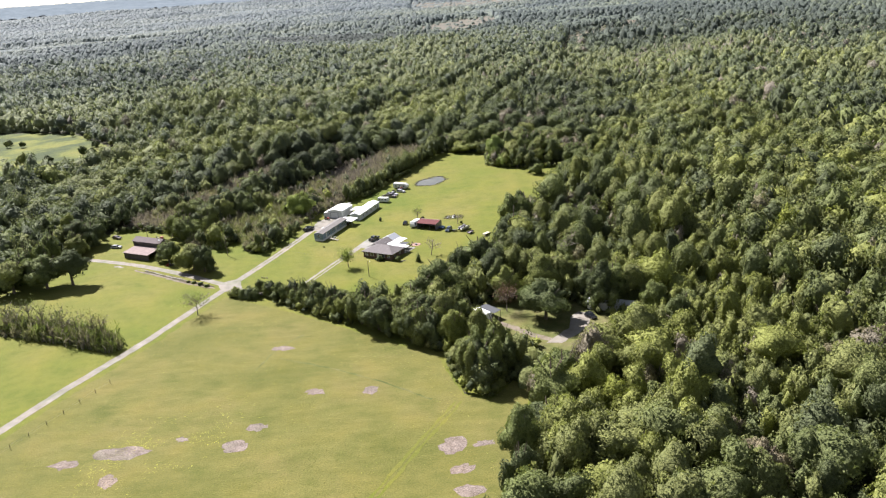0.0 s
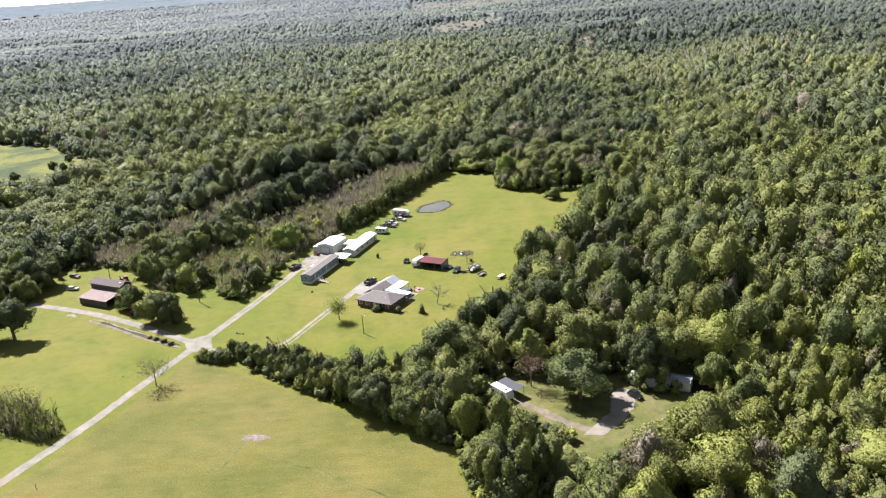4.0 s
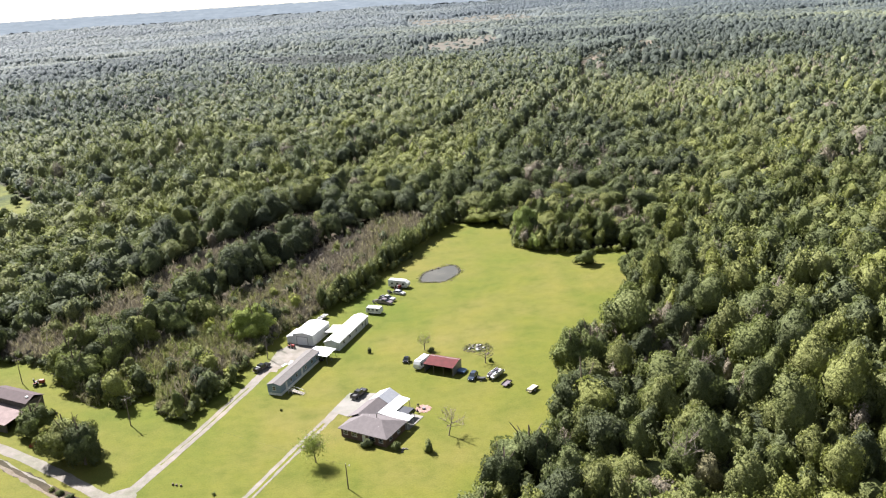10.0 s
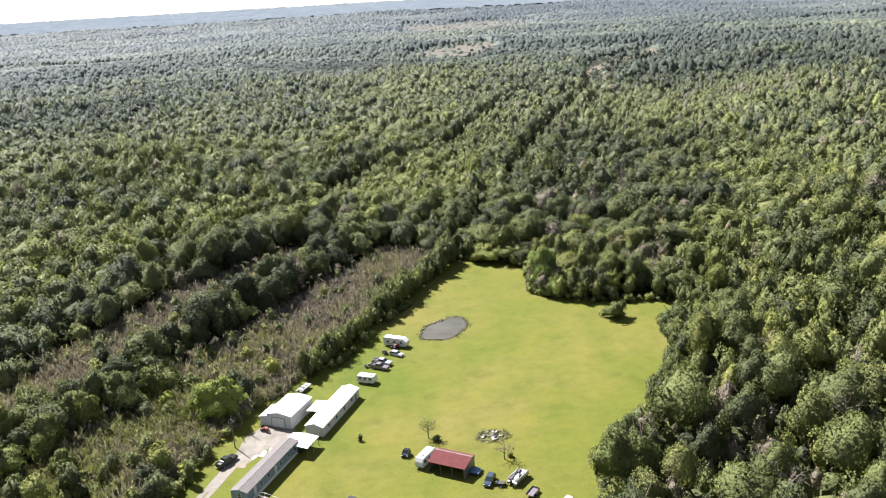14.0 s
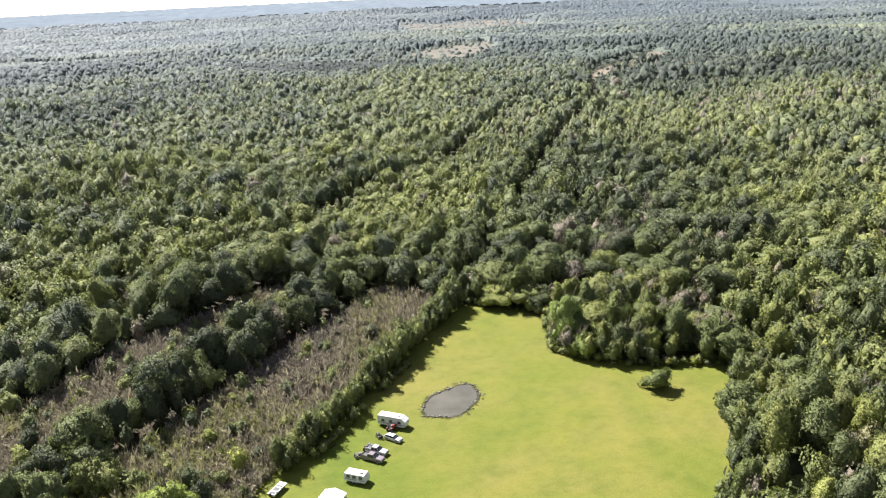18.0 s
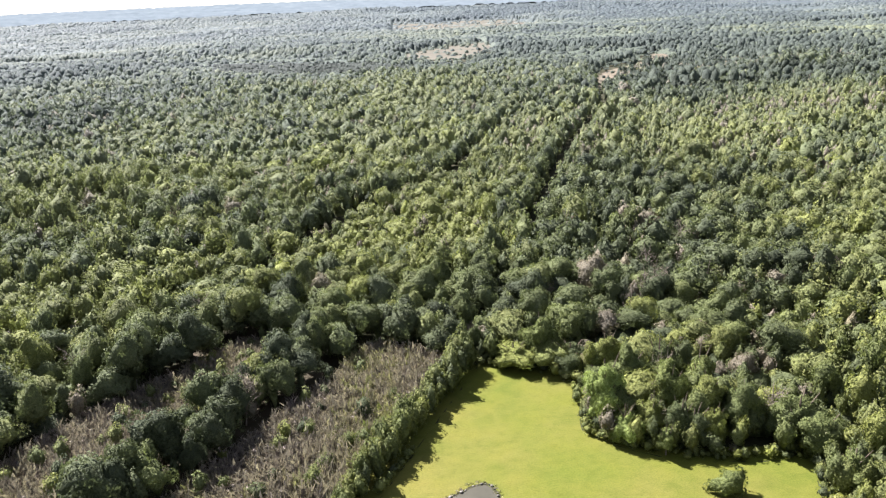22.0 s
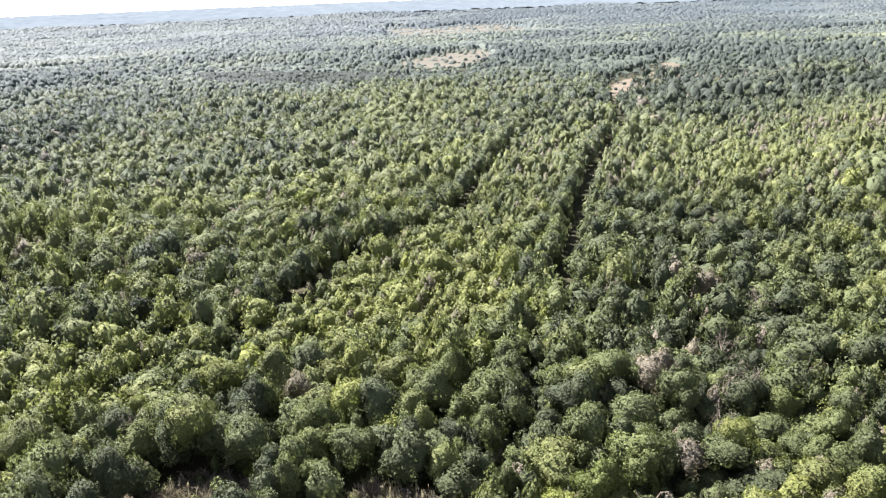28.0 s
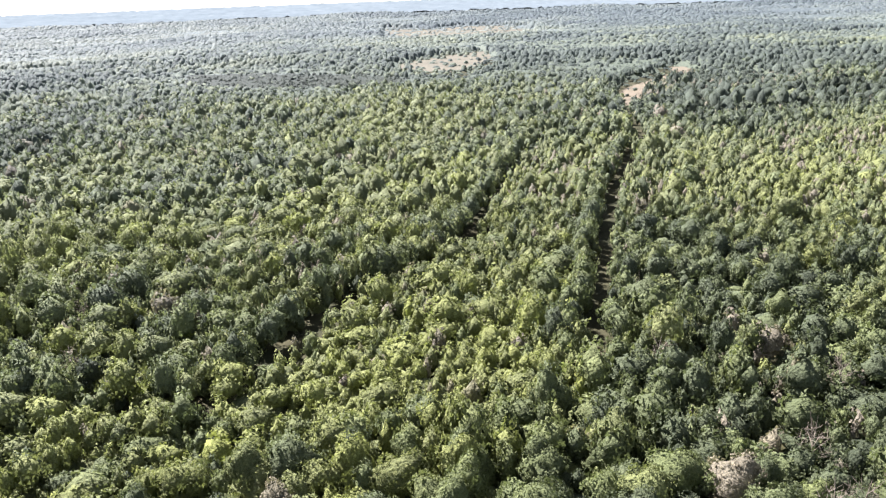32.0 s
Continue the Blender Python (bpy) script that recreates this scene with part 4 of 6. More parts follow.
# ---- scrub, hedges and undergrowth ----
def weed(rng, stems, leaves, tall):
    """A shrub of thin upright stems, most of them bare."""
    bits = []
    for _ in range(stems):
        x, y = rng.normal(size=2) * 0.35
        dx, dy = rng.normal(size=2) * 0.3
        h = tall * rng.uniform(0.5, 1.0)
        w = rng.uniform(0.06, 0.13)
        a = rng.uniform(0, 3.14)
        c, s = math.cos(a) * w, math.sin(a) * w
        bits.append((np.array([(x - c, y - s, 0), (x + c, y + s, 0), (x + dx, y + dy, h)]), np.array([[0, 1, 2]])))
        t = rng.uniform(0.35, 0.7)
        e = rng.normal(size=2) * 0.5
        p, q = np.array([x + dx * t, y + dy * t, h * t]), np.array([x + dx * t + e[0], y + dy * t + e[1], h * min(1, t + 0.35)])
        bits.append((np.stack([p - (0, 0, w), p + (0, 0, w), q]), np.array([[0, 1, 2]])))
    for _ in range(leaves):
        p = np.array([rng.normal() * 0.4, rng.normal() * 0.4, tall * rng.uniform(0.1, 0.85)])
        u, v = rng.normal(size=3), rng.normal(size=3)
        bits.append((np.stack([p + u * 0.17, p + v * 0.17, p - u * 0.17]), np.array([[0, 1, 2]])))
    return join(bits)


r3 = np.random.default_rng(51)
WEED_TONES = [(0.0, (0.228, 0.196, 0.206)), (0.35, (0.272, 0.238, 0.222)), (0.55, (0.248, 0.240, 0.146)), (0.8, (0.166, 0.200, 0.072)), (1.0, (0.200, 0.238, 0.074))]
M["weed"] = leaf_material("dry_weeds", "tint", 0.2, WEED_TONES, 0.4)
WEEDS = [weed(r3, 12, 7, r3.uniform(0.85, 1.15)) for _ in range(8)]
x, y = jitter(-150, 60, 290, 560, 1.55, r3)
ok = brown(x, y)
x, y = x[ok], y[ok]
ok = clear_of(x, y, 0.3)
x, y = x[ok], y[ok]
n = len(x)
s_, v_ = strip(x, y)
tint = np.clip(0.22 + 0.24 * waves(x, y, 0.08, 15) + r3.normal(size=n) * 0.14 + np.where(v_ < 5, 0.22, 0) - np.where(s_ > 45, 0.12, 0), 0, 1)
scatter("dry_scrub", WEEDS, np.c_[r3.integers(0, 8, n), x, y, np.zeros(n), r3.uniform(0, 6.28, n), r3.uniform(1.0, 1.7, n), r3.uniform(2.4, 5.6, n) * (1 + 0.2 * waves(x, y, 0.1, 17)) * np.where(np.hypot(x + 53, y - 361) < 9, 0.6, 1.0), tint], M["weed"],
        "tangled grey-brown scrub with bare stems", "scrub")

# young trees: scattered in the scrub, and a close row along the lawn's edge
x, y = jitter(-150, 60, 290, 560, 5.0, r3)
s_, v_ = strip(x, y)
ok = brown(x, y) & (r3.uniform(size=len(x)) < np.where(v_ < -8, 0.34, 0.26)) & (s_ < 95) & (np.hypot(x + 53, y - 361) > 9.5) & ~((x < -74) & (y > 338) & (y < 380))
x, y = x[ok], y[ok]
ok = clear_of(x, y, 1.5)
x, y = x[ok], y[ok]
n = len(x)
w = r3.uniform(1.3, 2.8, n) * np.where(strip(x, y)[1] < -8, 1.35, 1)
scatter("scrub_trees", SLIM[0], np.c_[r3.integers(0, 8, n), x, y, np.zeros(n), r3.uniform(0, 6.28, n), w, w * r3.uniform(0.8, 1.2, n), np.clip(r3.normal(0.36, 0.2, n), 0, 0.84)],
        M["leaf"], "young green trees among brown scrub", "trees")
v = np.repeat(np.arange(3, 114, 1.5), 2)
n = len(v)
v = v + r3.uniform(-0.6, 0.6, n)
s = 1.4 + np.tile((0.0, 2.2), n // 2) + r3.uniform(-0.8, 0.9, n)
x, y = EDGE_A.x + EDGE_V.x * v - EDGE_V.y * s, EDGE_A.y + EDGE_V.y * v + EDGE_V.x * s
w = r3.uniform(1.2, 2.0, n) * (1 + 0.15 * np.sin(v * 0.13) + 0.0035 * v)
scatter("hedgerow", SLIM[0], np.c_[r3.integers(0, 8, n), x, y, np.zeros(n), r3.uniform(0, 6.28, n), w, w * r3.uniform(1.3, 1.9, n), np.clip(r3.normal(0.4, 0.12, n), 0.1, 0.8)],
        M["leaf"], "close row of young trees along the lawn", "hedge")

# grey dead trees standing among the green
SNAGS = []
for _ in range(5):
    bits = [stick((0, 0, 0), (0.1, 0.05, 0.55), 0.016, 0.010, 5), stick((0.1, 0.05, 0.55), (0.05, 0.1, 1.0), 0.010, 0.003, 4)]
    for i in range(11):
        a, z0 = 2.4 * i, r3.uniform(0.3, 0.8)
        p0 = np.array([0.08, 0.04, z0])
        p1 = p0 + (0.27 * math.cos(a) * (1.1 - 0.6 * z0), 0.27 * math.sin(a) * (1.1 - 0.6 * z0), r3.uniform(0.1, 0.22))
        bits.append(stick(p0, p1, 0.007, 0.003, 4))
        for _ in range(9):
            q = p0 + (p1 - p0) * r3.uniform(0.35, 1.0)
            bits.append(stick(q, q + r3.normal(size=3) * 0.06 + (0, 0, 0.05), 0.0035, 0.0012, 3))
    SNAGS.append(join(bits))
x, y = jitter(-180, 260, 160, 700, 13.0, r3)
ok = (nearness(x, y) < 420) & (r3.uniform(size=len(x)) < 0.02 + 0.13 * np.clip(waves(x, y, 0.03, 77), 0, 1)) & ~brown(x, y)
x, y = x[ok], y[ok]
ok = clear_of(x, y, 3.0)
x, y = x[ok], y[ok]
n = len(x)
h = r3.uniform(12, 17, n)
scatter("dead_snags", SNAGS, np.c_[r3.integers(0, 5, n), x, y, np.zeros(n), r3.uniform(0, 6.28, n), h, h, np.zeros(n)], M["dead"], "bare grey dead trees among the green woods", "dead trees")
print("snags", n)

# low bushes along the edges of the woods
pts = []
for poly in (OPEN_MAIN, OPEN_CLEARING):
    for (x0, y0), (x1, y1) in zip(poly, poly[1:] + poly[:1]):
        L = math.hypot(x1 - x0, y1 - y0)
        nx, ny = (y1 - y0) / L, -(x1 - x0) / L
        for t in np.arange(0, L, 1.5):
            for row in range(2):
                o = 0.3 + row * 1.8 + r3.uniform(-0.2, 0.8)
                pts.append((x0 + (x1 - x0) * t / L + nx * o, y0 + (y1 - y0) * t / L + ny * o))
                pts.append((x0 + (x1 - x0) * t / L - nx * o, y0 + (y1 - y0) * t / L - ny * o))
p = np.array(pts)
ok = ~inside(OPEN_MAIN, p[:, 0], p[:, 1]) & ~inside(OPEN_CLEARING, p[:, 0], p[:, 1]) & (nearness(p[:, 0], p[:, 1]) < 1e5)
s_, v_ = strip(p[:, 0], p[:, 1])
ok &= ~((s_ > -1) & (s_ < 6) & (v_ > -8) & (v_ < 112))
p = p[ok]
p = p[r3.uniform(size=len(p)) < 0.5 + 0.5 * waves(p[:, 0], p[:, 1], 0.16, 44)]
p = p[~blocks(np.c_[p[:, 0], p, p * 0, p * 0 + 1.5], 2.5)]
n = len(p)
w = r3.uniform(0.7, 2.0, n)
scatter("undergrowth", SLIM[1], np.c_[r3.integers(0, 6, n), p, np.zeros(n), r3.uniform(0, 6.28, n), w, w * r3.uniform(0.5, 1.0, n), np.clip(r3.normal(0.42, 0.2, n), 0, 0.95)],
        M["leaf"], "low green bushes along the wood's edge", "bushes")
print("edge bushes", n)

# grass tufts over the pasture and lawn
r4 = np.random.default_rng(61)


def tuft(rng):
    bits = []
    for _ in range(5):
        a, s = rng.uniform(0, 6.28), rng.uniform(0.1, 0.22)
        x, y = rng.normal(size=2) * 0.16
        bits.append((np.array([(x - math.sin(a) * s, y + math.cos(a) * s, 0), (x + math.sin(a) * s, y - math.cos(a) * s, 0),
                               (x + math.cos(a) * 0.12, y + math.sin(a) * 0.12, rng.uniform(0.6, 1.0))]), np.array([[0, 1, 2]])))
    return join(bits)


TUFTS = [tuft(r4) for _ in range(6)]
GRASS_TONES = [(0.0, (0.135, 0.158, 0.036)), (0.5, (0.188, 0.192, 0.053)), (0.85, (0.232, 0.217, 0.067)), (1.0, (0.270, 0.232, 0.091))]
M["tuft"] = leaf_material("grass_blades", "tint", 0.3, GRASS_TONES, 0.3)
x, y = jitter(-130, 30, 138, 300, 0.95, r4)
dens = waves(x, y, 0.12, 19) + 0.5 * waves(x, y, 0.5, 20)
ok = (r4.uniform(size=len(x)) < np.clip(0.2 + 0.25 * dens, 0.02, 0.6)) & (nearness(x, y) < 1e5)
x, y = x[ok], y[ok]
ok = inside(FIELD, x, y)
for lane in LANES:
    ok &= ~near_line(lane, x, y, 2.0)
x, y = x[ok], y[ok]
n = len(x)
scatter("pasture_tufts", TUFTS, np.c_[r4.integers(0, 6, n), x, y, np.zeros(n), r4.uniform(0, 6.28, n), r4.uniform(0.35, 0.95, n), r4.uniform(0.03, 0.09, n),
                                      np.clip(0.5 + 0.25 * waves(x, y, 0.06, 22) + r4.normal(size=n) * 0.15, 0, 1)], M["tuft"], "rough grass tufts over the pasture", "grass")
print("tufts", n)

# yellow flowers low in the grass round the largest hay patches
m, nt, p = material("yellow_flowers")
nt.links.new(ramp(nt, [(0.3, (0.24, 0.24, 0.012)), (0.7, (0.36, 0.33, 0.015))], noise_fac(nt, 3.0, 2)), p.inputs["Base Color"])
p.inputs["Roughness"].default_value = 0.8
M["flower"] = m
x, y = jitter(-95, -30, 145, 205, 0.55, r4)
near = np.exp(-((x + 66) / 13) ** 2 - ((y - 173 - 0.35 * (x + 66)) / 9) ** 2)
ok = (r4.uniform(size=len(x)) < near * np.clip(0.45 + 1.3 * waves(x, y, 0.3, 51), 0, 1)) & inside(FIELD, x, y)
x, y = x[ok], y[ok]
n = len(x)
scatter("yellow_flowers", TUFTS, np.c_[r4.integers(0, 6, n), x, y, np.zeros(n), r4.uniform(0, 6.28, n), r4.uniform(0.6, 1.2, n), r4.uniform(0.02, 0.05, n), np.zeros(n)], M["flower"],
        "patches of low yellow wildflowers in the pasture", "flowers")

# ---- building blocks ----
def part(name, bm, mat, parent, label=""):
    """Links a bmesh, or a mesh, as one object under a thing or a part."""
    if isinstance(bm, bmesh.types.BMesh):
        me = bpy.data.meshes.new(name)
        bmesh.ops.recalc_face_normals(bm, faces=bm.faces)
        bm.to_mesh(me)
        bm.free()
        me.materials.append(mat)
    else:
        me = bm
    ob = new(name, me)
    ob.parent = parent
    return tagged(ob, label)


def box(x0, x1, y0, y1, z0, z1, bevel=0.0, bm=None):
    bm = bm or bmesh.new()
    r = bmesh.ops.create_cube(bm, size=1, matrix=Matrix.Translation(((x0 + x1) / 2, (y0 + y1) / 2, (z0 + z1) / 2)) @ Matrix.Diagonal((x1 - x0, y1 - y0, z1 - z0, 1)))
    if bevel:
        vs = set(r["verts"])
        bmesh.ops.bevel(bm, geom=[e for e in bm.edges if e.verts[0] in vs], offset=bevel, segments=2, affect="EDGES")
    return bm


def prism(profile, y0, y1, bm=None, inset=0.0, axis="y"):
    """A side outline, in (along, up), drawn across from y0 to y1; inset narrows its upper half."""
    bm = bm or bmesh.new()
    top = max(p[1] for p in profile)
    low = min(p[1] for p in profile)
    rows = []
    for y, sgn in ((y0, 1), (y1, -1)):
        row = []
        for a, z in profile:
            yy = y + sgn * inset * (z - low) / max(top - low, 1e-6)
            row.append(bm.verts.new((a, yy, z) if axis == "y" else (yy, a, z)))
        rows.append(row)
    n = len(profile)
    bm.faces.new(rows[0])
    bm.faces.new(rows[1][::-1])
    for i in range(n):
        bm.faces.new((rows[0][i], rows[1][i], rows[1][(i + 1) % n], rows[0][(i + 1) % n]))
    return bm


def tube(a, b, r, sides=8, bm=None, r2=None):
    bm = bm or bmesh.new()
    a, b = Vector(a), Vector(b)
    m = Matrix.Translation((a + b) / 2) @ (b - a).to_track_quat("Z", "Y").to_matrix().to_4x4()
    bmesh.ops.create_cone(bm, cap_ends=True, segments=sides, radius1=r, radius2=r if r2 is None else r2, depth=(b - a).length, matrix=m)
    return bm


def thing(name, x, y, turn, label, category, group="", z=0.0):
    ob = new(name)
    ob.matrix_world = pose(x, y, z, 0, 0, turn)
    return tagged(ob, label, category, group)


def wave_mat(name, color, rough, metal, per_metre, along="x", depth=0.4, wear=0.2):
    """Sheet metal or siding: fine ribs along one axis of the piece, with stains."""
    m, nt, p = material(name)
    tc = nt.nodes.new("ShaderNodeTexCoord")
    mp = nt.nodes.new("ShaderNodeMapping")
    nt.links.new(tc.outputs["Object"], mp.inputs[0])
    w = node(nt, "ShaderNodeTexWave", Scale=per_metre * 0.314, Distortion=0.0)
    w.bands_direction = along.upper()
    nt.links.new(mp.outputs[0], w.inputs["Vector"])
    dark = tuple(v * (1 - wear) for v in color)
    c = ramp(nt, [(0.35, dark), (0.65, color)], noise_fac(nt, 0.8, 5, 0.7))
    c = mix(nt, c, ramp(nt, [(0.0, (0.86,) * 3), (0.25, (1, 1, 1))], w.outputs["Fac"]), 1.0, "MULTIPLY")
    c = mix(nt, c, ramp(nt, [(0.3, (0.88,) * 3), (0.7, (1, 1, 1))], noise_fac(nt, 6, 3)), 1.0, "MULTIPLY")
    nt.links.new(c, p.inputs["Base Color"])
    p.inputs["Roughness"].default_value, p.inputs["Metallic"].default_value = rough, metal
    bump(nt, p, w.outputs["Fac"], depth, 0.03)
    return m


M["shingle"] = wave_mat("grey_brown_shingles", (0.118, 0.100, 0.102), 0.9, 0, 3.5, "y", 0.3)
M["shingle_dark"] = wave_mat("grey_shingles", (0.125, 0.112, 0.106), 0.9, 0, 3.5, "x", 0.3)
M["white_metal"] = wave_mat("white_sheet_metal", (0.56, 0.56, 0.56), 0.45, 0.0, 2.2, "y", 0.35, 0.08)
M["white_metal_x"] = wave_mat("white_sheet_metal_across", (0.56, 0.56, 0.56), 0.45, 0.0, 2.2, "x", 0.35, 0.08)
M["silver_metal"] = wave_mat("silver_sheet_metal", (0.360, 0.367, 0.389), 0.4, 0.3, 2.5, "y", 0.35, 0.12)
M["red_metal"] = wave_mat("rusty_red_sheet_metal", (0.095, 0.013, 0.014), 0.95, 0.0, 2.5, "x", 0.5, 0.35)
M["pink_metal"] = wave_mat("faded_rust_sheet_metal", (0.205, 0.150, 0.142), 0.95, 0.0, 1.8, "x", 0.5, 0.35)
M["maroon_metal"] = wave_mat("dark_maroon_sheet_metal", (0.062, 0.036, 0.038), 0.85, 0.0, 1.8, "x", 0.5, 0.35)
M["white_siding"] = wave_mat("white_siding", (0.52, 0.52, 0.51), 0.6, 0, 5, "z", 0.3, 0.1)
M["blue_siding"] = wave_mat("slate_blue_siding", (0.165, 0.225, 0.285), 0.6, 0, 5, "z", 0.3, 0.12)
M["brick"] = plain("brown_brick", (0.122, 0.072, 0.054), 0.9, wear=0.35, scale=1.2)
M["barn_board"] = wave_mat("weathered_barn_boards", (0.090, 0.076, 0.068), 0.85, 0, 4, "x", 0.5, 0.4)
M["white"] = plain("white_paint", (0.56, 0.56, 0.55), 0.4, wear=0.12, scale=1.0)
M["cream"] = plain("cream_paint", (0.504, 0.446, 0.331), 0.5, wear=0.15, scale=1.5)
M["grey"] = plain("grey_paint", (0.158, 0.158, 0.166), 0.4, wear=0.2)
M["dark"] = plain("dark_plastic", (0.022, 0.022, 0.024), 0.6, wear=0.3)
M["rubber"] = plain("tyre_rubber", (0.018, 0.018, 0.018), 0.85, wear=0.3)
M["steel"] = plain("dull_steel", (0.34, 0.34, 0.34), 0.45, 0.7, wear=0.3)
M["wood"] = plain("grey_deck_wood", (0.259, 0.223, 0.180), 0.8, wear=0.35, scale=2)
M["pole_wood"] = plain("weathered_pole_wood", (0.144, 0.112, 0.083), 0.9, wear=0.35, scale=1)
M["red"] = plain("red_paint", (0.259, 0.032, 0.022), 0.45, wear=0.3)
M["blue"] = plain("blue_tarp", (0.072, 0.137, 0.259), 0.55, wear=0.25)
M["stone"] = plain("pale_rubble", (0.20, 0.18, 0.16), 0.9, wear=0.45, scale=1.5, by_object=0.45)
M["pinkbrick"] = plain("pink_brick_paving", (0.360, 0.216, 0.180), 0.9, wear=0.25, scale=2.5, by_object=0.25)
for nm, col in (("black", (0.018, 0.019, 0.022)), ("charcoal", (0.055, 0.053, 0.055)), ("silver", (0.42, 0.41, 0.44)), ("mauve", (0.20, 0.165, 0.180)), ("blueblack", (0.045, 0.058, 0.085))):
    M["car_" + nm] = plain(nm + "_car_paint", col, 0.22, 0.25, wear=0.12)
m, nt, p = material("window_glass")
p.inputs["Base Color"].default_value = (0.02, 0.025, 0.03, 1)
p.inputs["Roughness"].default_value = 0.06
p.inputs["Specular IOR Level"].default_value = 0.8
M["glass"] = m
m, nt, p = material("pond_water")
c = ramp(nt, [(0.35, (0.052, 0.048, 0.036)), (0.65, (0.075, 0.068, 0.052))], noise_fac(nt, 0.15, 4))
nt.links.new(c, p.inputs["Base Color"])
p.inputs["Roughness"].default_value = 0.05
p.inputs["Specular IOR Level"].default_value = 0.36
bump(nt, p, noise_fac(nt, 1.6, 3), 0.04, 0.05)
M["water"] = m
m, nt, p = material("matte_charcoal")
p.inputs["Base Color"].default_value = (0.035, 0.037, 0.045, 1)
p.inputs["Roughness"].default_value = 0.9
M["screen"] = m


def window(parent, x, y, z, w, h, face, name="window", trim="white"):
    """A window on a wall: frame, mullion, pane and sill. face: 'x+', 'x-', 'y+' or 'y-'."""
    s = 1 if face[1] == "+" else -1
    def slab(a0, a1, z0, z1, d0, d1, bm=None):
        lo, hi = sorted((s * d0, s * d1))
        return box(x + lo, x + hi, y + a0, y + a1, z + z0, z + z1, 0, bm) if face[0] == "x" else box(x + a0, x + a1, y + lo, y + hi, z + z0, z + z1, 0, bm)
    bm = None
    for a0, a1, z0, z1 in ((-w / 2, -w / 2 + 0.07, 0, h), (w / 2 - 0.07, w / 2, 0, h), (-w / 2 + 0.07, w / 2 - 0.07, 0, 0.07), (-w / 2 + 0.07, w / 2 - 0.07, h - 0.07, h),
                           (-w / 2 + 0.07, w / 2 - 0.07, h / 2 - 0.03, h / 2 + 0.03)):
        bm = slab(a0, a1, z0, z1, 0.0, 0.05, bm)
    win = part(name, bm, M[trim], parent)
    part("pane", slab(-w / 2 + 0.07, w / 2 - 0.07, 0.07, h - 0.07, 0.004, 0.02), M["glass"], win, "dark reflecting glass")
    part("sill", slab(-w / 2 - 0.05, w / 2 + 0.05, -0.06, 0, 0.0, 0.09), M[trim], win)
    return win


def door(parent, x, y, z, w, h, face, mat, name="door"):
    s = 1 if face[1] == "+" else -1
    lo, hi = sorted((0, s * 0.05))
    d = part(name, box(x + lo, x + hi, y - w / 2, y + w / 2, z, z + h, 0.01) if face[0] == "x" else box(x - w / 2, x + w / 2, y + lo, y + hi, z, z + h, 0.01), mat, parent)
    kx, ky = (x + s * 0.09, y + w * 0.38) if face[0] == "x" else (x + w * 0.38, y + s * 0.09)
    part("door_knob", tube((kx, ky, z + h * 0.47), (kx, ky, z + h * 0.47 + 0.07), 0.035, 6), M["steel"], d, "small metal knob")
    return d


def gable(parent, w, l, wall, ridge, over, mat_roof, mat_wall, thick=0.12, along="y", wall_z=0.0, name="roof"):
    """Walls with gable ends and two roof slopes. Ridge along y; w across, l along."""
    hw, hl = w / 2, l / 2
    part("wall_front", prism([(-hw, wall_z), (hw, wall_z), (hw, wall), (0, ridge - 0.02), (-hw, wall)], -hl, -hl + 0.15), mat_wall, parent)
    part("wall_back", prism([(-hw, wall_z), (hw, wall_z), (hw, wall), (0, ridge - 0.02), (-hw, wall)], hl - 0.15, hl), mat_wall, parent)
    for s in (-1, 1):
        x0, x1 = sorted((s * hw, s * (hw - 0.15)))
        part("side_wall", box(x0, x1, -hl + 0.15, hl - 0.15, wall_z, wall - 0.02), mat_wall, parent)
        k = (ridge - wall) / hw
        e = hw + over
        prof = [(0, ridge), (s * e, wall - k * over), (s * e, wall - k * over + thick), (0, ridge + thick)]
        part(name, prism(prof, -hl - over, hl + over), mat_roof, parent)
    part("ridge_cap", prism([(-0.16, ridge + thick - 0.03), (0.16, ridge + thick - 0.03), (0, ridge + thick + 0.05)], -hl - over - 0.02, hl + over + 0.02), mat_roof, parent)


# ---- the brick house ----
H = thing("brick_house", -11.2, 301.9, -33, "single-storey brown brick house with grey-brown hip roof and white patio cover", "house")
part("wall", box(-6.6, 6.6, -4.4, 4.4, 0, 2.5, 0.02), M["brick"], H, "brown brick outer wall")
part("wing_wall", box(-7.5, -1.8, 4.4, 15.0, 0, 2.5, 0.02), M["brick"], H, "brown brick wing wall")
bm = bmesh.new()
e = [bm.verts.new(v) for v in ((-7.2, -4.9, 2.5), (7.2, -4.9, 2.5), (7.2, 4.9, 2.5), (-7.2, 4.9, 2.5))]
lo = [bm.verts.new((v.co.x, v.co.y, 2.32)) for v in e]
r0, r1_ = bm.verts.new((-2.7, 0, 4.45)), bm.verts.new((2.7, 0, 4.45))
for f in ((e[0], e[1], r1_, r0), (e[1], e[2], r1_), (e[2], e[3], r0, r1_), (e[3], e[0], r0)):
    bm.faces.new(f)
for i in range(4):
    bm.faces.new((lo[i], lo[(i + 1) % 4], e[(i + 1) % 4], e[i]))
bm.faces.new(lo[::-1])
part("hip_roof", bm, M["shingle"], H, "grey-brown shingled hip roof")
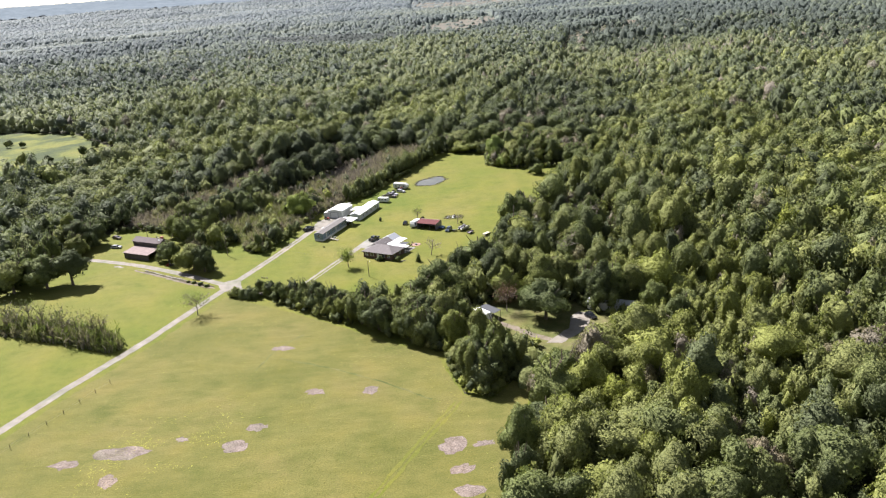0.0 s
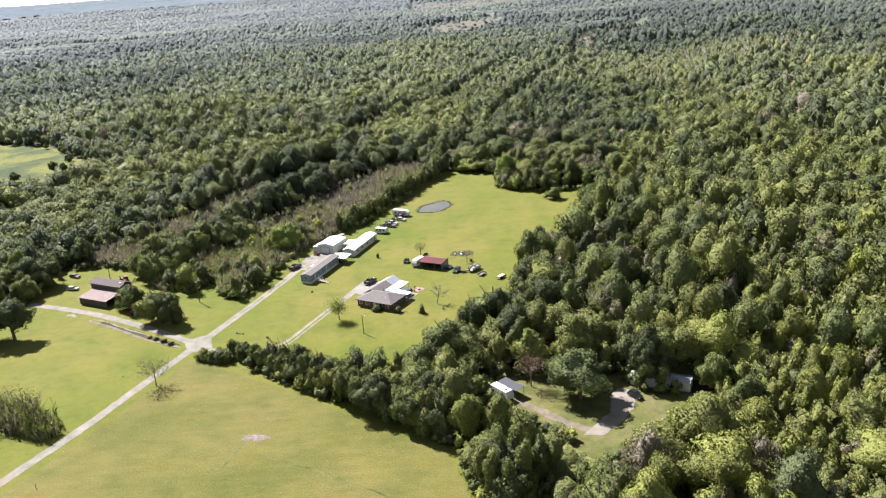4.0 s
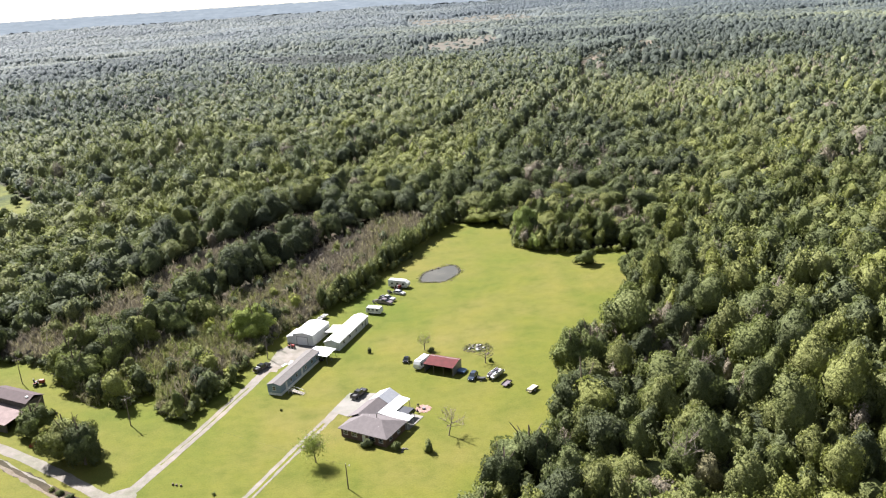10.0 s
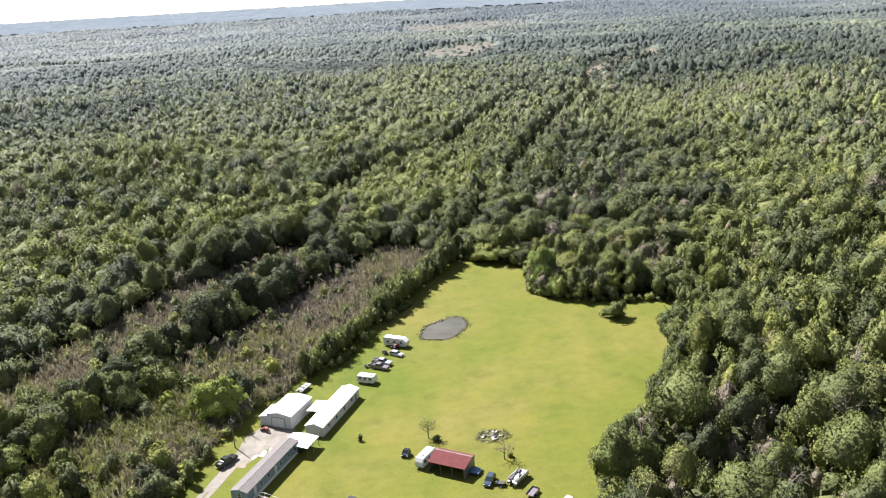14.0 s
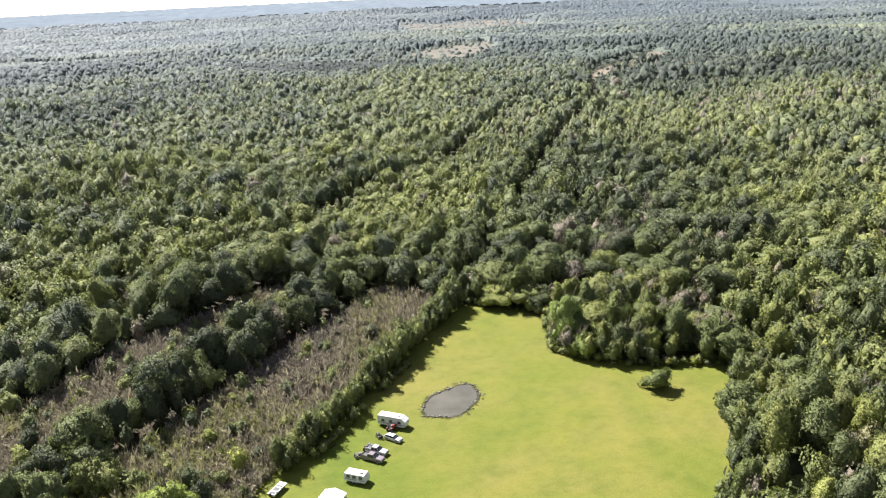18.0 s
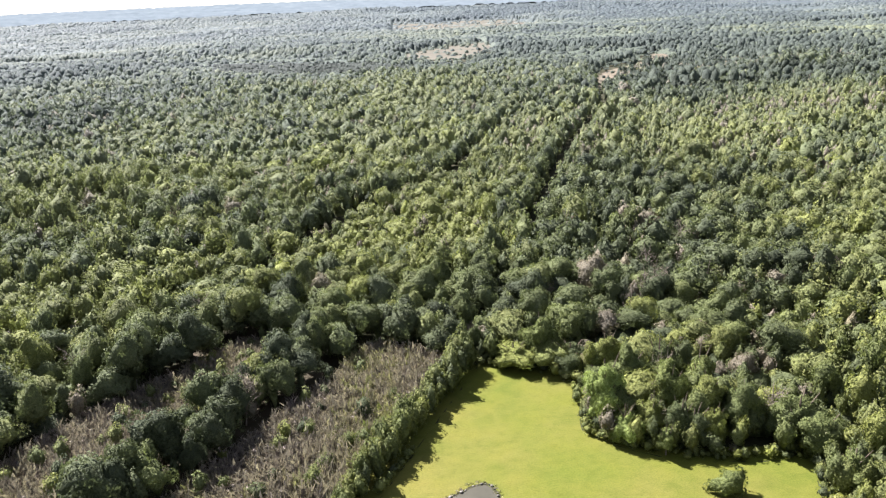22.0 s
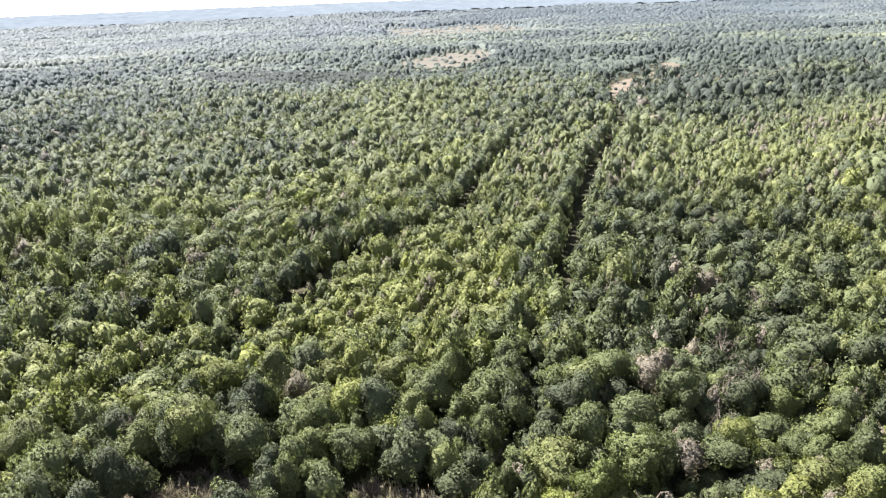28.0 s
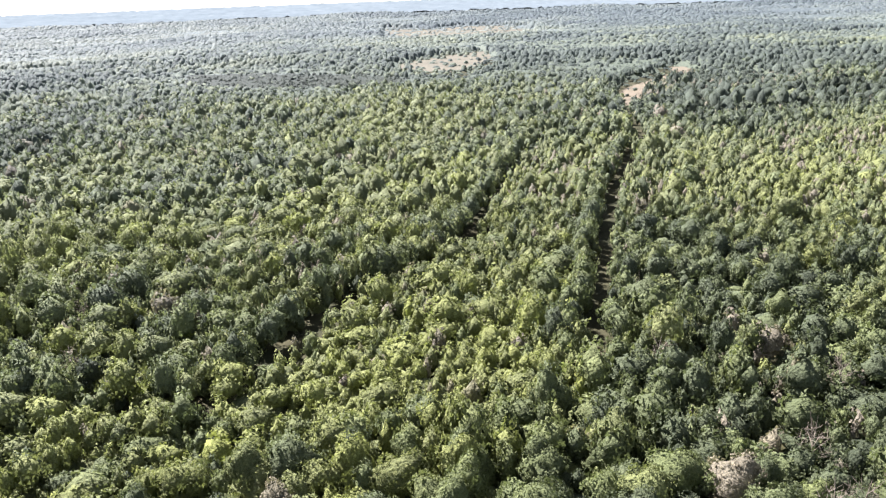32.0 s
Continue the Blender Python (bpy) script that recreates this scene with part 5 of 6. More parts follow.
for v0, v1, mt, lb in ((0.5, 10.0, "shingle", "grey-brown shingled wing roof"), (10.0, 15.5, "silver_metal", "pale metal roof over the wing's end")):
    up = 0.0 if mt == "shingle" else 0.05
    part("wing_roof", prism([(-8.1, 2.36 + up), (-4.75, 4.02 + up), (-1.3, 2.36 + up), (-1.3, 2.5 + up), (-4.75, 4.16 + up), (-8.1, 2.5 + up)], v0, v1), M[mt], H, lb)
part("patio_cover", prism([(-1.9, 2.66), (1.8, 2.42), (1.8, 2.52), (-1.9, 2.76)], 4.95, 15.0), M["white_metal"], H, "flat white metal patio roof")
part("patio_cover", prism([(1.82, 2.42), (7.2, 2.2), (7.2, 2.3), (1.82, 2.52)], 4.95, 7.9), M["white_metal"], H, "flat white metal patio roof")
for x, y in ((1.6, 14.8), (1.6, 11.8), (6.9, 7.7), (6.9, 5.1), (1.6, 8.2)):
    part("post", box(x - 0.06, x + 0.06, y - 0.06, y + 0.06, 0.13, 2.3), M["white"], H)
part("patio_slab", box(-1.8, 7.4, 4.6, 12.0, 0, 0.12, 0.02), M["concrete"], H, "pale concrete patio")
# flat dark panel on posts
part("patio_panel", box(1.95, 5.1, 8.0, 11.4, 2.2, 2.24), M["screen"], H, "dark flat panel over the patio")
for x, y in ((2.05, 11.3), (5.0, 11.3), (5.0, 8.2)):
    part("post", box(x - 0.05, x + 0.05, y - 0.05, y + 0.05, 0.13, 2.2), M["dark"], H, "dark panel post")
part("flue", tube((1.0, 0.6, 4.0), (1.0, 0.6, 5.4), 0.11, 10), M["steel"], H, "tall metal flue pipe")
part("flue_cap", tube((1.0, 0.6, 5.4), (1.0, 0.6, 5.55), 0.2, 10, None, 0.08), M["steel"], H)
for x, y, z in ((3.2, -2.0, 3.5), (-2.0, 1.6, 3.7)):
    part("roof_vent", tube((x, y, z - 0.2), (x, y, z + 0.22), 0.09, 8), M["white"], H, "small pale roof vent")
for x, w in ((-5.2, 1.3), (-2.6, 1.6), (2.6, 1.8), (5.2, 1.2)):
    window(H, x, -4.4, 0.95, w, 1.2, "y-")
door(H, 0.2, -4.4, 0.05, 0.95, 2.05, "y-", M["white"])
for y in (-2.2, 1.4):
    window(H, 6.6, y, 0.95, 1.2, 1.2, "x+")
part("garage_door", box(-7.56, -7.5, 8.2, 13.2, 0.05, 2.2, 0.01), M["white"], H, "white garage door")

# ---- mobile home ----
T = thing("mobile_home", -34.3, 337.3, -23.8, "long slate-blue mobile home with grey roof and white skirting", "mobile home")
gable(T, 4.2, 22.4, 3.15, 3.65, 0.12, M["shingle_dark"], M["blue_siding"], 0.1, wall_z=0.75)
for x0, x1, y0, y1 in ((-2.05, -2.0, -11.1, 11.1), (2.0, 2.05, -11.1, 11.1), (-2.0, 2.0, -11.15, -11.1), (-2.0, 2.0, 11.1, 11.15)):
    part("skirting", box(x0, x1, y0, y1, 0, 0.76), M["white"], T, "white skirting panel")
part("trim_band", box(2.1, 2.13, -11.2, 11.2, 0.72, 0.86), M["white"], T)
for y in (-5.6, -2.4, 2.8, 6.5, 9.4):
    window(T, 2.1, y, 1.55, 1.0, 1.1, "x+")
window(T, 0, -11.2, 1.5, 1.0, 1.2, "y-")
for y in (-8, -3, 4, 9):
    window(T, -2.1, y, 1.55, 1.0, 1.1, "x-")
door(T, 2.1, -8.1, 0.85, 0.9, 2.0, "x+", M["white"])
door(T, 2.1, 0.6, 0.85, 0.9, 2.0, "x+", M["white"])
S = thing("wooden_ramp", -34.9, 328.0, -23.8, "pale wooden steps and ramp at the mobile home's door", "steps")
part("landing", box(0.0, 1.2, -0.7, 0.7, 0.72, 0.8), M["wood"], S)
part("ramp", prism([(1.2, 0.72), (4.6, 0.02), (4.6, 0.10), (1.2, 0.8)], -0.6, 0.6), M["wood"], S)
for y in (-0.62, 0.62):
    part("handrail", prism([(0.05, 1.65), (1.2, 1.65), (4.6, 0.95), (4.6, 1.02), (1.2, 1.72), (0.05, 1.72)], y - 0.03, y + 0.03), M["white"], S, "white handrail")
    for x, z0, z1 in ((0.08, 0, 1.65), (1.2, 0, 1.65), (2.9, 0.3, 1.3), (4.5, 0, 0.97)):
        part("post", box(x - 0.04, x + 0.04, y - 0.04, y + 0.04, z0, z1), M["white"], S)

# ---- white metal buildings ----
G = thing("metal_garage", -31.8, 364.6, -24.5, "white metal garage with low gable roof and roll-up door", "garage")
gable(G, 7.2, 10.9, 3.5, 4.15, 0.15, M["white_metal"], M["white_siding"])
part("roll_door", box(-2.1, 1.6, -5.52, -5.45, 0, 2.7, 0.01), M["white_metal_x"], G, "white roll-up door")
for x0, x1, z0, z1 in ((-2.3, -2.1, 0, 2.85), (1.6, 1.8, 0, 2.85), (-2.1, 1.6, 2.7, 2.85)):
    part("door_frame", box(x0, x1, -5.53, -5.45, z0, z1), M["grey"], G)
part("lean_to_roof", prism([(-6.0, 2.35), (-3.6, 2.75), (-3.6, 2.83), (-6.0, 2.43)], -5.4, 1.0), M["white_metal"], G, "white lean-to roof")
part("lean_to_wall", box(-5.9, -3.6, -5.3, -5.2, 0, 2.4), M["white_siding"], G)
part("lean_to_wall", box(-5.9, -5.8, -5.2, 0.9, 0, 2.34), M["white_siding"], G)
L = thing("long_white_building", -20.4, 363.9, -22.9, "long narrow white building with white metal roof", "building")
gable(L, 5.0, 21.8, 2.55, 3.35, 0.15, M["white_metal"], M["white_siding"])
for y in (-7.5, -3.2, 1.4, 6.2):
    window(L, 2.5, y, 1.0, 1.1, 1.0, "x+")
door(L, 2.5, 8.6, 0.05, 0.95, 2.05, "x+", M["grey"])
part("roll_door", box(-1.4, 1.4, -10.96, -10.9, 0, 2.2, 0.01), M["white_metal_x"], L, "white roll-up door")
part("awning", prism([(-6.1, 2.3), (-2.5, 2.55), (-2.5, 2.63), (-6.1, 2.38)], -3.6, 2.4), M["white_metal"], L, "white side awning")
for y in (-3.4, 2.2):
    part("post", box(-6.0, -5.9, y - 0.05, y + 0.05, 0, 2.3), M["steel"], L)
C = thing("carport", -27.5, 347.9, -24, "open carport with white metal roof on posts", "carport")
gk = prism([(-3.6, 2.45), (0, 2.75), (3.6, 2.45), (3.6, 2.53), (0, 2.83), (-3.6, 2.53)], -3.0, 3.0)
part("roof", gk, M["white_metal"], C, "white metal roof")
for x in (-3.4, 3.4):
    for y in (-2.8, 0, 2.8):
        part("post", box(x - 0.05, x + 0.05, y - 0.05, y + 0.05, 0, 2.46), M["steel"], C)
    part("eave_beam", box(x - 0.06, x + 0.06, -2.95, 2.95, 2.36, 2.46), M["white"], C)

# ---- open shed with the red roof ----
D = thing("open_shed", 8.3, 333.6, -30, "open-front pole shed with rusty red metal roof", "shed")
part("roof", prism([(-3.0, 2.55), (1.5, 3.3), (1.5, 3.38), (-3.0, 2.63)], -4.7, 4.7, axis="x"), M["red_metal"], D, "rusty red metal roof slope")
part("roof", prism([(1.52, 3.3), (3.1, 2.75), (3.1, 2.83), (1.52, 3.38)], -4.7, 4.7, axis="x"), M["red_metal"], D, "rusty red metal roof slope")
part("ridge_cap", prism([(1.3, 3.36), (1.72, 3.36), (1.51, 3.44)], -4.75, 4.75, axis="x"), M["pink_metal"], D, "pale worn ridge cap")
part("back_wall", box(-4.5, 4.5, 2.85, 2.95, 0, 2.78), M["grey"], D)
for s in (-1, 1):
    x0, x1 = sorted((s * 4.5, s * 4.4))
    part("end_wall", prism([(-2.85, 0), (2.85, 0), (2.85, 2.8), (1.5, 3.28), (-2.85, 2.55)], x0, x1, axis="x"), M["grey"], D, "dull grey metal end wall")
for x in (-4.4, -1.5, 1.5, 4.4):
    part("post", box(x - 0.07, x + 0.07, -2.9, -2.76, 0, 2.56), M["pole_wood"], D)

# ---- barn ----
B = thing("barn", -110.4, 328.0, -30, "weathered dark barn with maroon roof and faded lean-to", "barn")
part("wall", box(-8.2, 6.6, 0.3, 5.6, 0, 5.2), M["barn_board"], B)
part("roof", prism([(0.0, 5.1), (2.95, 6.4), (2.95, 6.5), (0.0, 5.2)], -8.7, 7.0, axis="x"), M["maroon_metal"], B, "dark maroon metal roof slope")
part("roof", prism([(2.97, 6.4), (5.9, 5.1), (5.9, 5.2), (2.97, 6.5)], -8.7, 7.0, axis="x"), M["maroon_metal"], B, "dark maroon metal roof slope")
part("roof_patch", box(4.9, 5.7, 1.6, 2.2, 5.7, 6.26), M["white"], B, "small white roof patch")
part("lean_to_roof", prism([(-7.2, 2.55), (0.28, 3.35), (0.28, 3.43), (-7.2, 2.63)], -7.1, 7.1, axis="x"), M["pink_metal"], B, "faded pink rusty lean-to roof")
part("lean_to_wall", box(-6.8, 6.8, -6.7, -6.6, 0, 2.58), M["barn_board"], B)
part("lean_to_wall", prism([(-6.6, 0), (0.2, 0), (0.2, 3.3), (-6.6, 2.58)], -6.8, -6.7, axis="x"), M["barn_board"], B)
for y in (-6.4, -3.2, 0.0):
    part("post", box(6.55, 6.7, y - 0.07, y + 0.07, 0, 2.6), M["pole_wood"], B)


# ---- vehicles and trailers ----
def wheel(parent, x, y, r=0.36, w=0.24, name="wheel"):
    s = 1 if y > 0 else -1
    ob = part(name, tube((x, y - w / 2, r), (x, y + w / 2, r), r, 14), M["rubber"], parent)
    part("rim", tube((x, y + s * (w / 2 - 0.02), r), (x, y + s * (w / 2 + 0.015), r), r * 0.58, 10), M["steel"], ob, "metal rim")


def lamps(parent, xf, xr, yw, z):
    for s in (-1, 1):
        part("headlight", box(xf - 0.05, xf + 0.02, s * yw - 0.16, s * yw + 0.16, z, z + 0.16), M["silverlamp"], parent, "clear headlight")
        part("tail_light", box(xr - 0.02, xr + 0.05, s * yw - 0.1, s * yw + 0.1, z, z + 0.3), M["red"], parent, "red tail light")


M["silverlamp"] = plain("lamp_glass", (0.7, 0.7, 0.7), 0.15, wear=0.05)


def pickup(x, y, turn, paint, label, group="", load=""):
    """A crew-cab pickup, nose towards +x."""
    t = thing("pickup_truck", x, y, turn, label, "pickup truck", group)
    part("body", prism([(-2.85, 0.45), (2.75, 0.45), (2.82, 0.7), (2.78, 1.0), (2.5, 1.12), (1.15, 1.16), (-2.85, 1.12)], -0.95, 0.95, None, 0.06), M[paint], t)
    part("cab", prism([(1.2, 1.14), (0.45, 1.82), (-0.95, 1.84), (-1.15, 1.14)], -0.86, 0.86, None, 0.12), M["glass"], t, "cab with dark windows")
    part("cab_roof", box(-0.98, 0.46, -0.74, 0.74, 1.82, 1.89, 0.02), M[paint], t)
    for px in (-1.05, -0.2, 0.72):
        for s in (-1, 1):
            part("pillar", tube((px + 0.12 if px > 0.5 else px, s * 0.84, 1.15), (px * 0.75 if px > 0.5 else px, s * 0.75, 1.83), 0.05, 5), M[paint], t)
    part("bed_floor", box(-2.72, -1.25, -0.75, 0.75, 1.13, 1.16), M["dark"], t, "dark truck bed")
    for y0, y1 in ((-0.9, -0.78), (0.78, 0.9)):
        part("bed_rail", box(-2.8, -1.2, y0, y1, 1.12, 1.42, 0.02), M[paint], t)
    part("tailgate", box(-2.86, -2.76, -0.88, 0.88, 0.75, 1.42, 0.02), M[paint], t)
    part("bed_front", box(-1.3, -1.22, -0.78, 0.78, 1.12, 1.42), M[paint], t)
    part("front_bumper", box(2.76, 2.92, -0.9, 0.9, 0.45, 0.68, 0.03), M["steel"], t, "chrome front bumper")
    part("rear_bumper", box(-3.0, -2.85, -0.88, 0.88, 0.45, 0.65, 0.03), M["steel"], t, "chrome rear bumper")
    part("grille", box(2.78, 2.84, -0.5, 0.5, 0.7, 0.98), M["dark"], t)
    if load:
        part("tool_box", box(-1.6, -1.3, -0.72, 0.72, 1.16, 1.5, 0.02), M[load], t, "tool box across the bed")
    for s in (-1, 1):
        wheel(t, 1.75, s * 0.84)
        wheel(t, -1.75, s * 0.84)
        part("mirror", box(0.85, 1.0, s * 1.06 - 0.08, s * 1.06 + 0.08, 1.15, 1.35), M["dark"], t)
    lamps(t, 2.8, -2.84, 0.72, 0.76)
    return t


def car(x, y, turn, paint, label, length=4.6, tall=1.5, name="parked_car", group=""):
    """A car or sport utility, nose towards +x."""
    t = thing(name, x, y, turn, label, "car", group)
    h = length / 2
    part("body", prism([(-h, 0.35), (h, 0.35), (h + 0.03, 0.62), (h - 0.15, 0.86), (h * 0.42, 0.98), (-h, 1.0)], -0.88, 0.88, None, 0.05), M[paint], t)
    part("cabin", prism([(h * 0.46, 0.97), (h * 0.14, tall - 0.06), (-h * 0.72, tall - 0.06), (-h * 0.96, 0.98)], -0.8, 0.8, None, 0.12), M["glass"], t, "cabin with dark windows")
    part("roof", box(-h * 0.72, h * 0.15, -0.68, 0.68, tall - 0.06, tall, 0.02), M[paint], t)
    part("front_bumper", box(h - 0.02, h + 0.1, -0.82, 0.82, 0.32, 0.55, 0.03), M[paint], t)
    part("rear_bumper", box(-h - 0.1, -h + 0.02, -0.82, 0.82, 0.35, 0.6, 0.03), M[paint], t)
    for s in (-1, 1):
        wheel(t, h * 0.6, s * 0.78, 0.33)
        wheel(t, -h * 0.6, s * 0.78, 0.33)
        part("mirror", box(h * 0.32, h * 0.38, s * 0.95 - 0.08, s * 0.95 + 0.08, 0.98, 1.12), M["dark"], t)
    lamps(t, h + 0.01, -h, 0.65, 0.62)
    return t


def camper(x, y, turn, length, label, tall=2.9, nose=0.5, group="", wide=2.4):
    """A white travel trailer, drawbar towards +x."""
    t = thing("camper_trailer", x, y, turn, label, "camper trailer", group)
    h, w = length / 2, wide / 2
    part("body", prism([(-h, 0.55), (h - nose * 0.4, 0.55), (h, 0.95), (h - 0.05, tall - 0.9), (h - nose, tall), (-h + 0.15, tall), (-h, tall - 0.2)], -w, w, None, 0.04), M["white"], t, "white ribbed body")
    part("stripe", box(-h + 0.1, h - 0.2, -w - 0.01, -w + 0.03, 1.0, 1.18), M["grey"], t, "grey side stripe")
    for a in (-h * 0.6, -h * 0.05, h * 0.55):
        window(t, a, -w + 0.02, 1.45, 0.9, 0.65, "y-", trim="grey")
        window(t, a, w - 0.02, 1.45, 0.9, 0.65, "y+", trim="grey")
    door(t, h * 0.28, -w + 0.02, 0.62, 0.65, 1.8, "y-", M["white"])
    part("roof_vent", box(-0.3, 0.1, -0.2, 0.2, tall, tall + 0.1, 0.02), M["cream"], t, "cream roof vent")
    part("air_unit", box(h * 0.3, h * 0.3 + 0.8, -0.35, 0.35, tall, tall + 0.24, 0.05), M["cream"], t, "roof air unit")
    part("underframe", box(-h + 0.1, h - 0.3, -w + 0.2, w - 0.2, 0.4, 0.56), M["dark"], t)
    for s in (-1, 1):
        part("drawbar", tube((h - 0.4, s * 0.6, 0.48), (h + 0.9, 0.0, 0.48), 0.05, 6), M["dark"], t)
        wheel(t, -0.55, s * (w - 0.15), 0.34)
        wheel(t, 0.25, s * (w - 0.15), 0.34)
    part("jack", tube((h + 0.8, 0, 0), (h + 0.8, 0, 0.75), 0.04, 6), M["steel"], t)
    return t


def utility_trailer(x, y, turn, length, label, deck, cover=None, group=""):
    """A flat trailer with low sides, drawbar towards +x."""
    t = thing("utility_trailer", x, y, turn, label, "trailer", group)
    h = length / 2
    part("deck", box(-h, h, -0.85, 0.85, 0.5, 0.58, 0.01), M[deck], t)
    for y0, y1 in ((-0.9, -0.84), (0.84, 0.9)):
        part("side_rail", box(-h, h, y0, y1, 0.5, 0.85), M["dark"], t)
    part("front_rail", box(h - 0.06, h, -0.84, 0.84, 0.58, 0.85), M["dark"], t)
    if cover:
        part("cover", prism([(-h + 0.1, 0.6), (h - 0.1, 0.6), (h - 0.2, 1.05), (-h + 0.2, 1.1)], -0.82, 0.82, None, 0.1), M[cover], t, "pale load cover")
    for s in (-1, 1):
        wheel(t, -0.2, s * 1.02, 0.32)
        part("drawbar", tube((h - 0.3, s * 0.5, 0.5), (h + 1.0, 0.0, 0.46), 0.045, 6), M["dark"], t)
        part("fender", prism([(-0.65, 0.6), (-0.45, 0.75), (0.05, 0.75), (0.25, 0.6), (0.05, 0.71), (-0.45, 0.71)], s * 1.02 - 0.13, s * 1.02 + 0.13), M["dark"], t)
    return t


def tractor(x, y, turn, paint, label, scale=1.0, name="garden_tractor"):
    """A small ride-on tractor, nose towards +x."""
    t = thing(name, x, y, turn, label, "tractor")
    k = scale
    part("hood", box(0.1 * k, 1.0 * k, -0.28 * k, 0.28 * k, 0.45 * k, 0.95 * k, 0.06 * k), M[paint], t)
    part("frame", box(-0.7 * k, 0.95 * k, -0.22 * k, 0.22 * k, 0.3 * k, 0.46 * k), M["dark"], t)
    part("seat", prism([(-0.6 * k, 0.7 * k), (-0.15 * k, 0.7 * k), (-0.15 * k, 0.8 * k), (-0.5 * k, 0.82 * k), (-0.6 * k, 1.2 * k), (-0.68 * k, 1.2 * k)], -0.24 * k, 0.24 * k), M["dark"], t, "black seat")
    part("steering_wheel", tube((0.05 * k, 0, 1.02 * k), (0.03 * k, 0, 1.05 * k), 0.17 * k, 12), M["dark"], t)
    part("steering_column", tube((0.2 * k, 0, 0.8 * k), (0.05 * k, 0, 1.03 * k), 0.025 * k, 6), M["dark"], t)
    for s in (-1, 1):
        part("fender", box(-0.75 * k, -0.1 * k, s * 0.42 * k - 0.1 * k, s * 0.42 * k + 0.1 * k, 0.62 * k, 0.7 * k, 0.02 * k), M[paint], t)
        wheel(t, -0.45 * k, s * 0.45 * k, 0.3 * k, 0.22 * k, "rear_wheel")
        wheel(t, 0.75 * k, s * 0.4 * k, 0.2 * k, 0.15 * k, "front_wheel")
    return t


pickup(-15.4, 322.4, 56, "car_charcoal", "dark grey crew-cab pickup parked on the concrete apron")
pickup(-44.8, 344.4, 54, "car_black", "black pickup with a silver tool box beside the lane", load="steel")
pickup(-8.2, 389.4, -32, "car_mauve", "faded mauve pickup parked in the row by the scrub", "parked row")
pickup(-7.3, 392.4, -32, "car_silver", "silver pickup parked in the row by the scrub", "parked row")
car(-3.2, 397.7, -38, "car_silver", "silver car with open dark rear parked near the camper", 4.7, 1.45, group="parked row")
car(16.2, 326.8, -115, "car_blueblack", "dark blue sport utility parked beside the shed", 4.4, 1.7, "parked_suv")
car(-2.0, 340.8, -110, "car_black", "small dark utility cart with canopy", 2.4, 1.6, "utility_cart")
car(53.4, 226.2, -60, "car_black", "black jeep on the gravel pad", 4.1, 1.75, "parked_jeep")
car(-127.7, 340.8, -15, "car_silver", "silver car in the shade beside the barn", 4.5, 1.4)
car(-132.1, 355.1, -30, "car_mauve", "old pale car at the wood's edge", 4.5, 1.4)
car(-27.2, 348.2, 66, "car_black", "black car under the carport", 4.6, 1.45)
camper(-3.0, 404.9, -27, 7.9, "long white fifth-wheel camper parked beside the pond", 3.0, 1.3, "campers")
camper(-11.8, 381.2, -25, 5.4, "boxy white camper trailer at the end of the row", 2.4, 0.4, "campers")
camper(2.4, 336.9, -124, 5.9, "white camper trailer parked against the red-roofed shed", 2.8, 0.5, "campers", 2.1)
camper(20.4, 232.3, -56, 6.8, "white camper trailer under the trees in the clearing", 2.8, 0.5, "campers")
utility_trailer(24.9, 321.1, 54, 3.2, "small grey-mauve flat trailer beside the pontoon boat", "car_mauve")
utility_trailer(31.2, 316.5, 48, 3.6, "flat trailer with a cream cover on the lawn", "cream", "cream")
utility_trailer(18.5, 325.4, -100, 1.5, "tiny dark utility trailer behind the blue car", "dark")
tractor(-3.6, 402.4, 40, "red", "red tractor parked in front of the camper", 1.5)
tractor(-6.7, 399.4, 120, "dark", "dark ride-on mower on the grass", 1.1)
tractor(-9.6, 394.2, 60, "dark", "dark ride-on mower beside the pickups", 1.3)
tractor(-11.9, 391.2, 20, "car_mauve", "rusty ride-on mower among parked pickups", 1.1)
tractor(-37.7, 358.4, -40, "red", "red ride-on mower in front of the garage", 1.3)
tractor(-110.8, 346.8, 10, "red", "old red tractor behind the barn", 1.8)

# pontoon boat on its trailer
t = thing("pontoon_boat", 22.7, 326.8, 49, "white pontoon boat with dark seats on a trailer", "boat")
for y in (-0.85, 0.85):
    part("pontoon", tube((-3.0, y, 0.62), (2.6, y, 0.62), 0.3, 12), M["steel"], t, "silver pontoon tube")
    part("pontoon_nose", tube((2.6, y, 0.62), (3.1, y, 0.72), 0.3, 12, None, 0.08), M["steel"], t)
    part("side_fence", box(-2.5, 2.5, y * 1.35 - 0.03, y * 1.35 + 0.03, 1.02, 1.65), M["white"], t)
    wheel(t, -0.4, y * 1.3, 0.32)
part("deck", box(-2.8, 2.8, -1.2, 1.2, 0.94, 1.02, 0.02), M["white"], t)
for x0, x1, y0, y1 in ((-2.4, -1.0, -1.05, -0.5), (-2.4, -1.0, 0.5, 1.05), (0.9, 2.3, -1.05, -0.5), (0.9, 2.3, 0.5, 1.05)):
    part("bench_seat", box(x0, x1, y0, y1, 1.02, 1.45, 0.06), M["mauve_seat"] if "mauve_seat" in M else M["car_mauve"], t, "dark cushioned bench")
part("console", box(-0.5, 0.1, -0.95, -0.35, 1.02, 1.8, 0.05), M["dark"], t)
part("outboard_motor", box(-3.3, -2.85, -0.2, 0.2, 0.6, 1.5, 0.08), M["dark"], t, "black outboard motor")
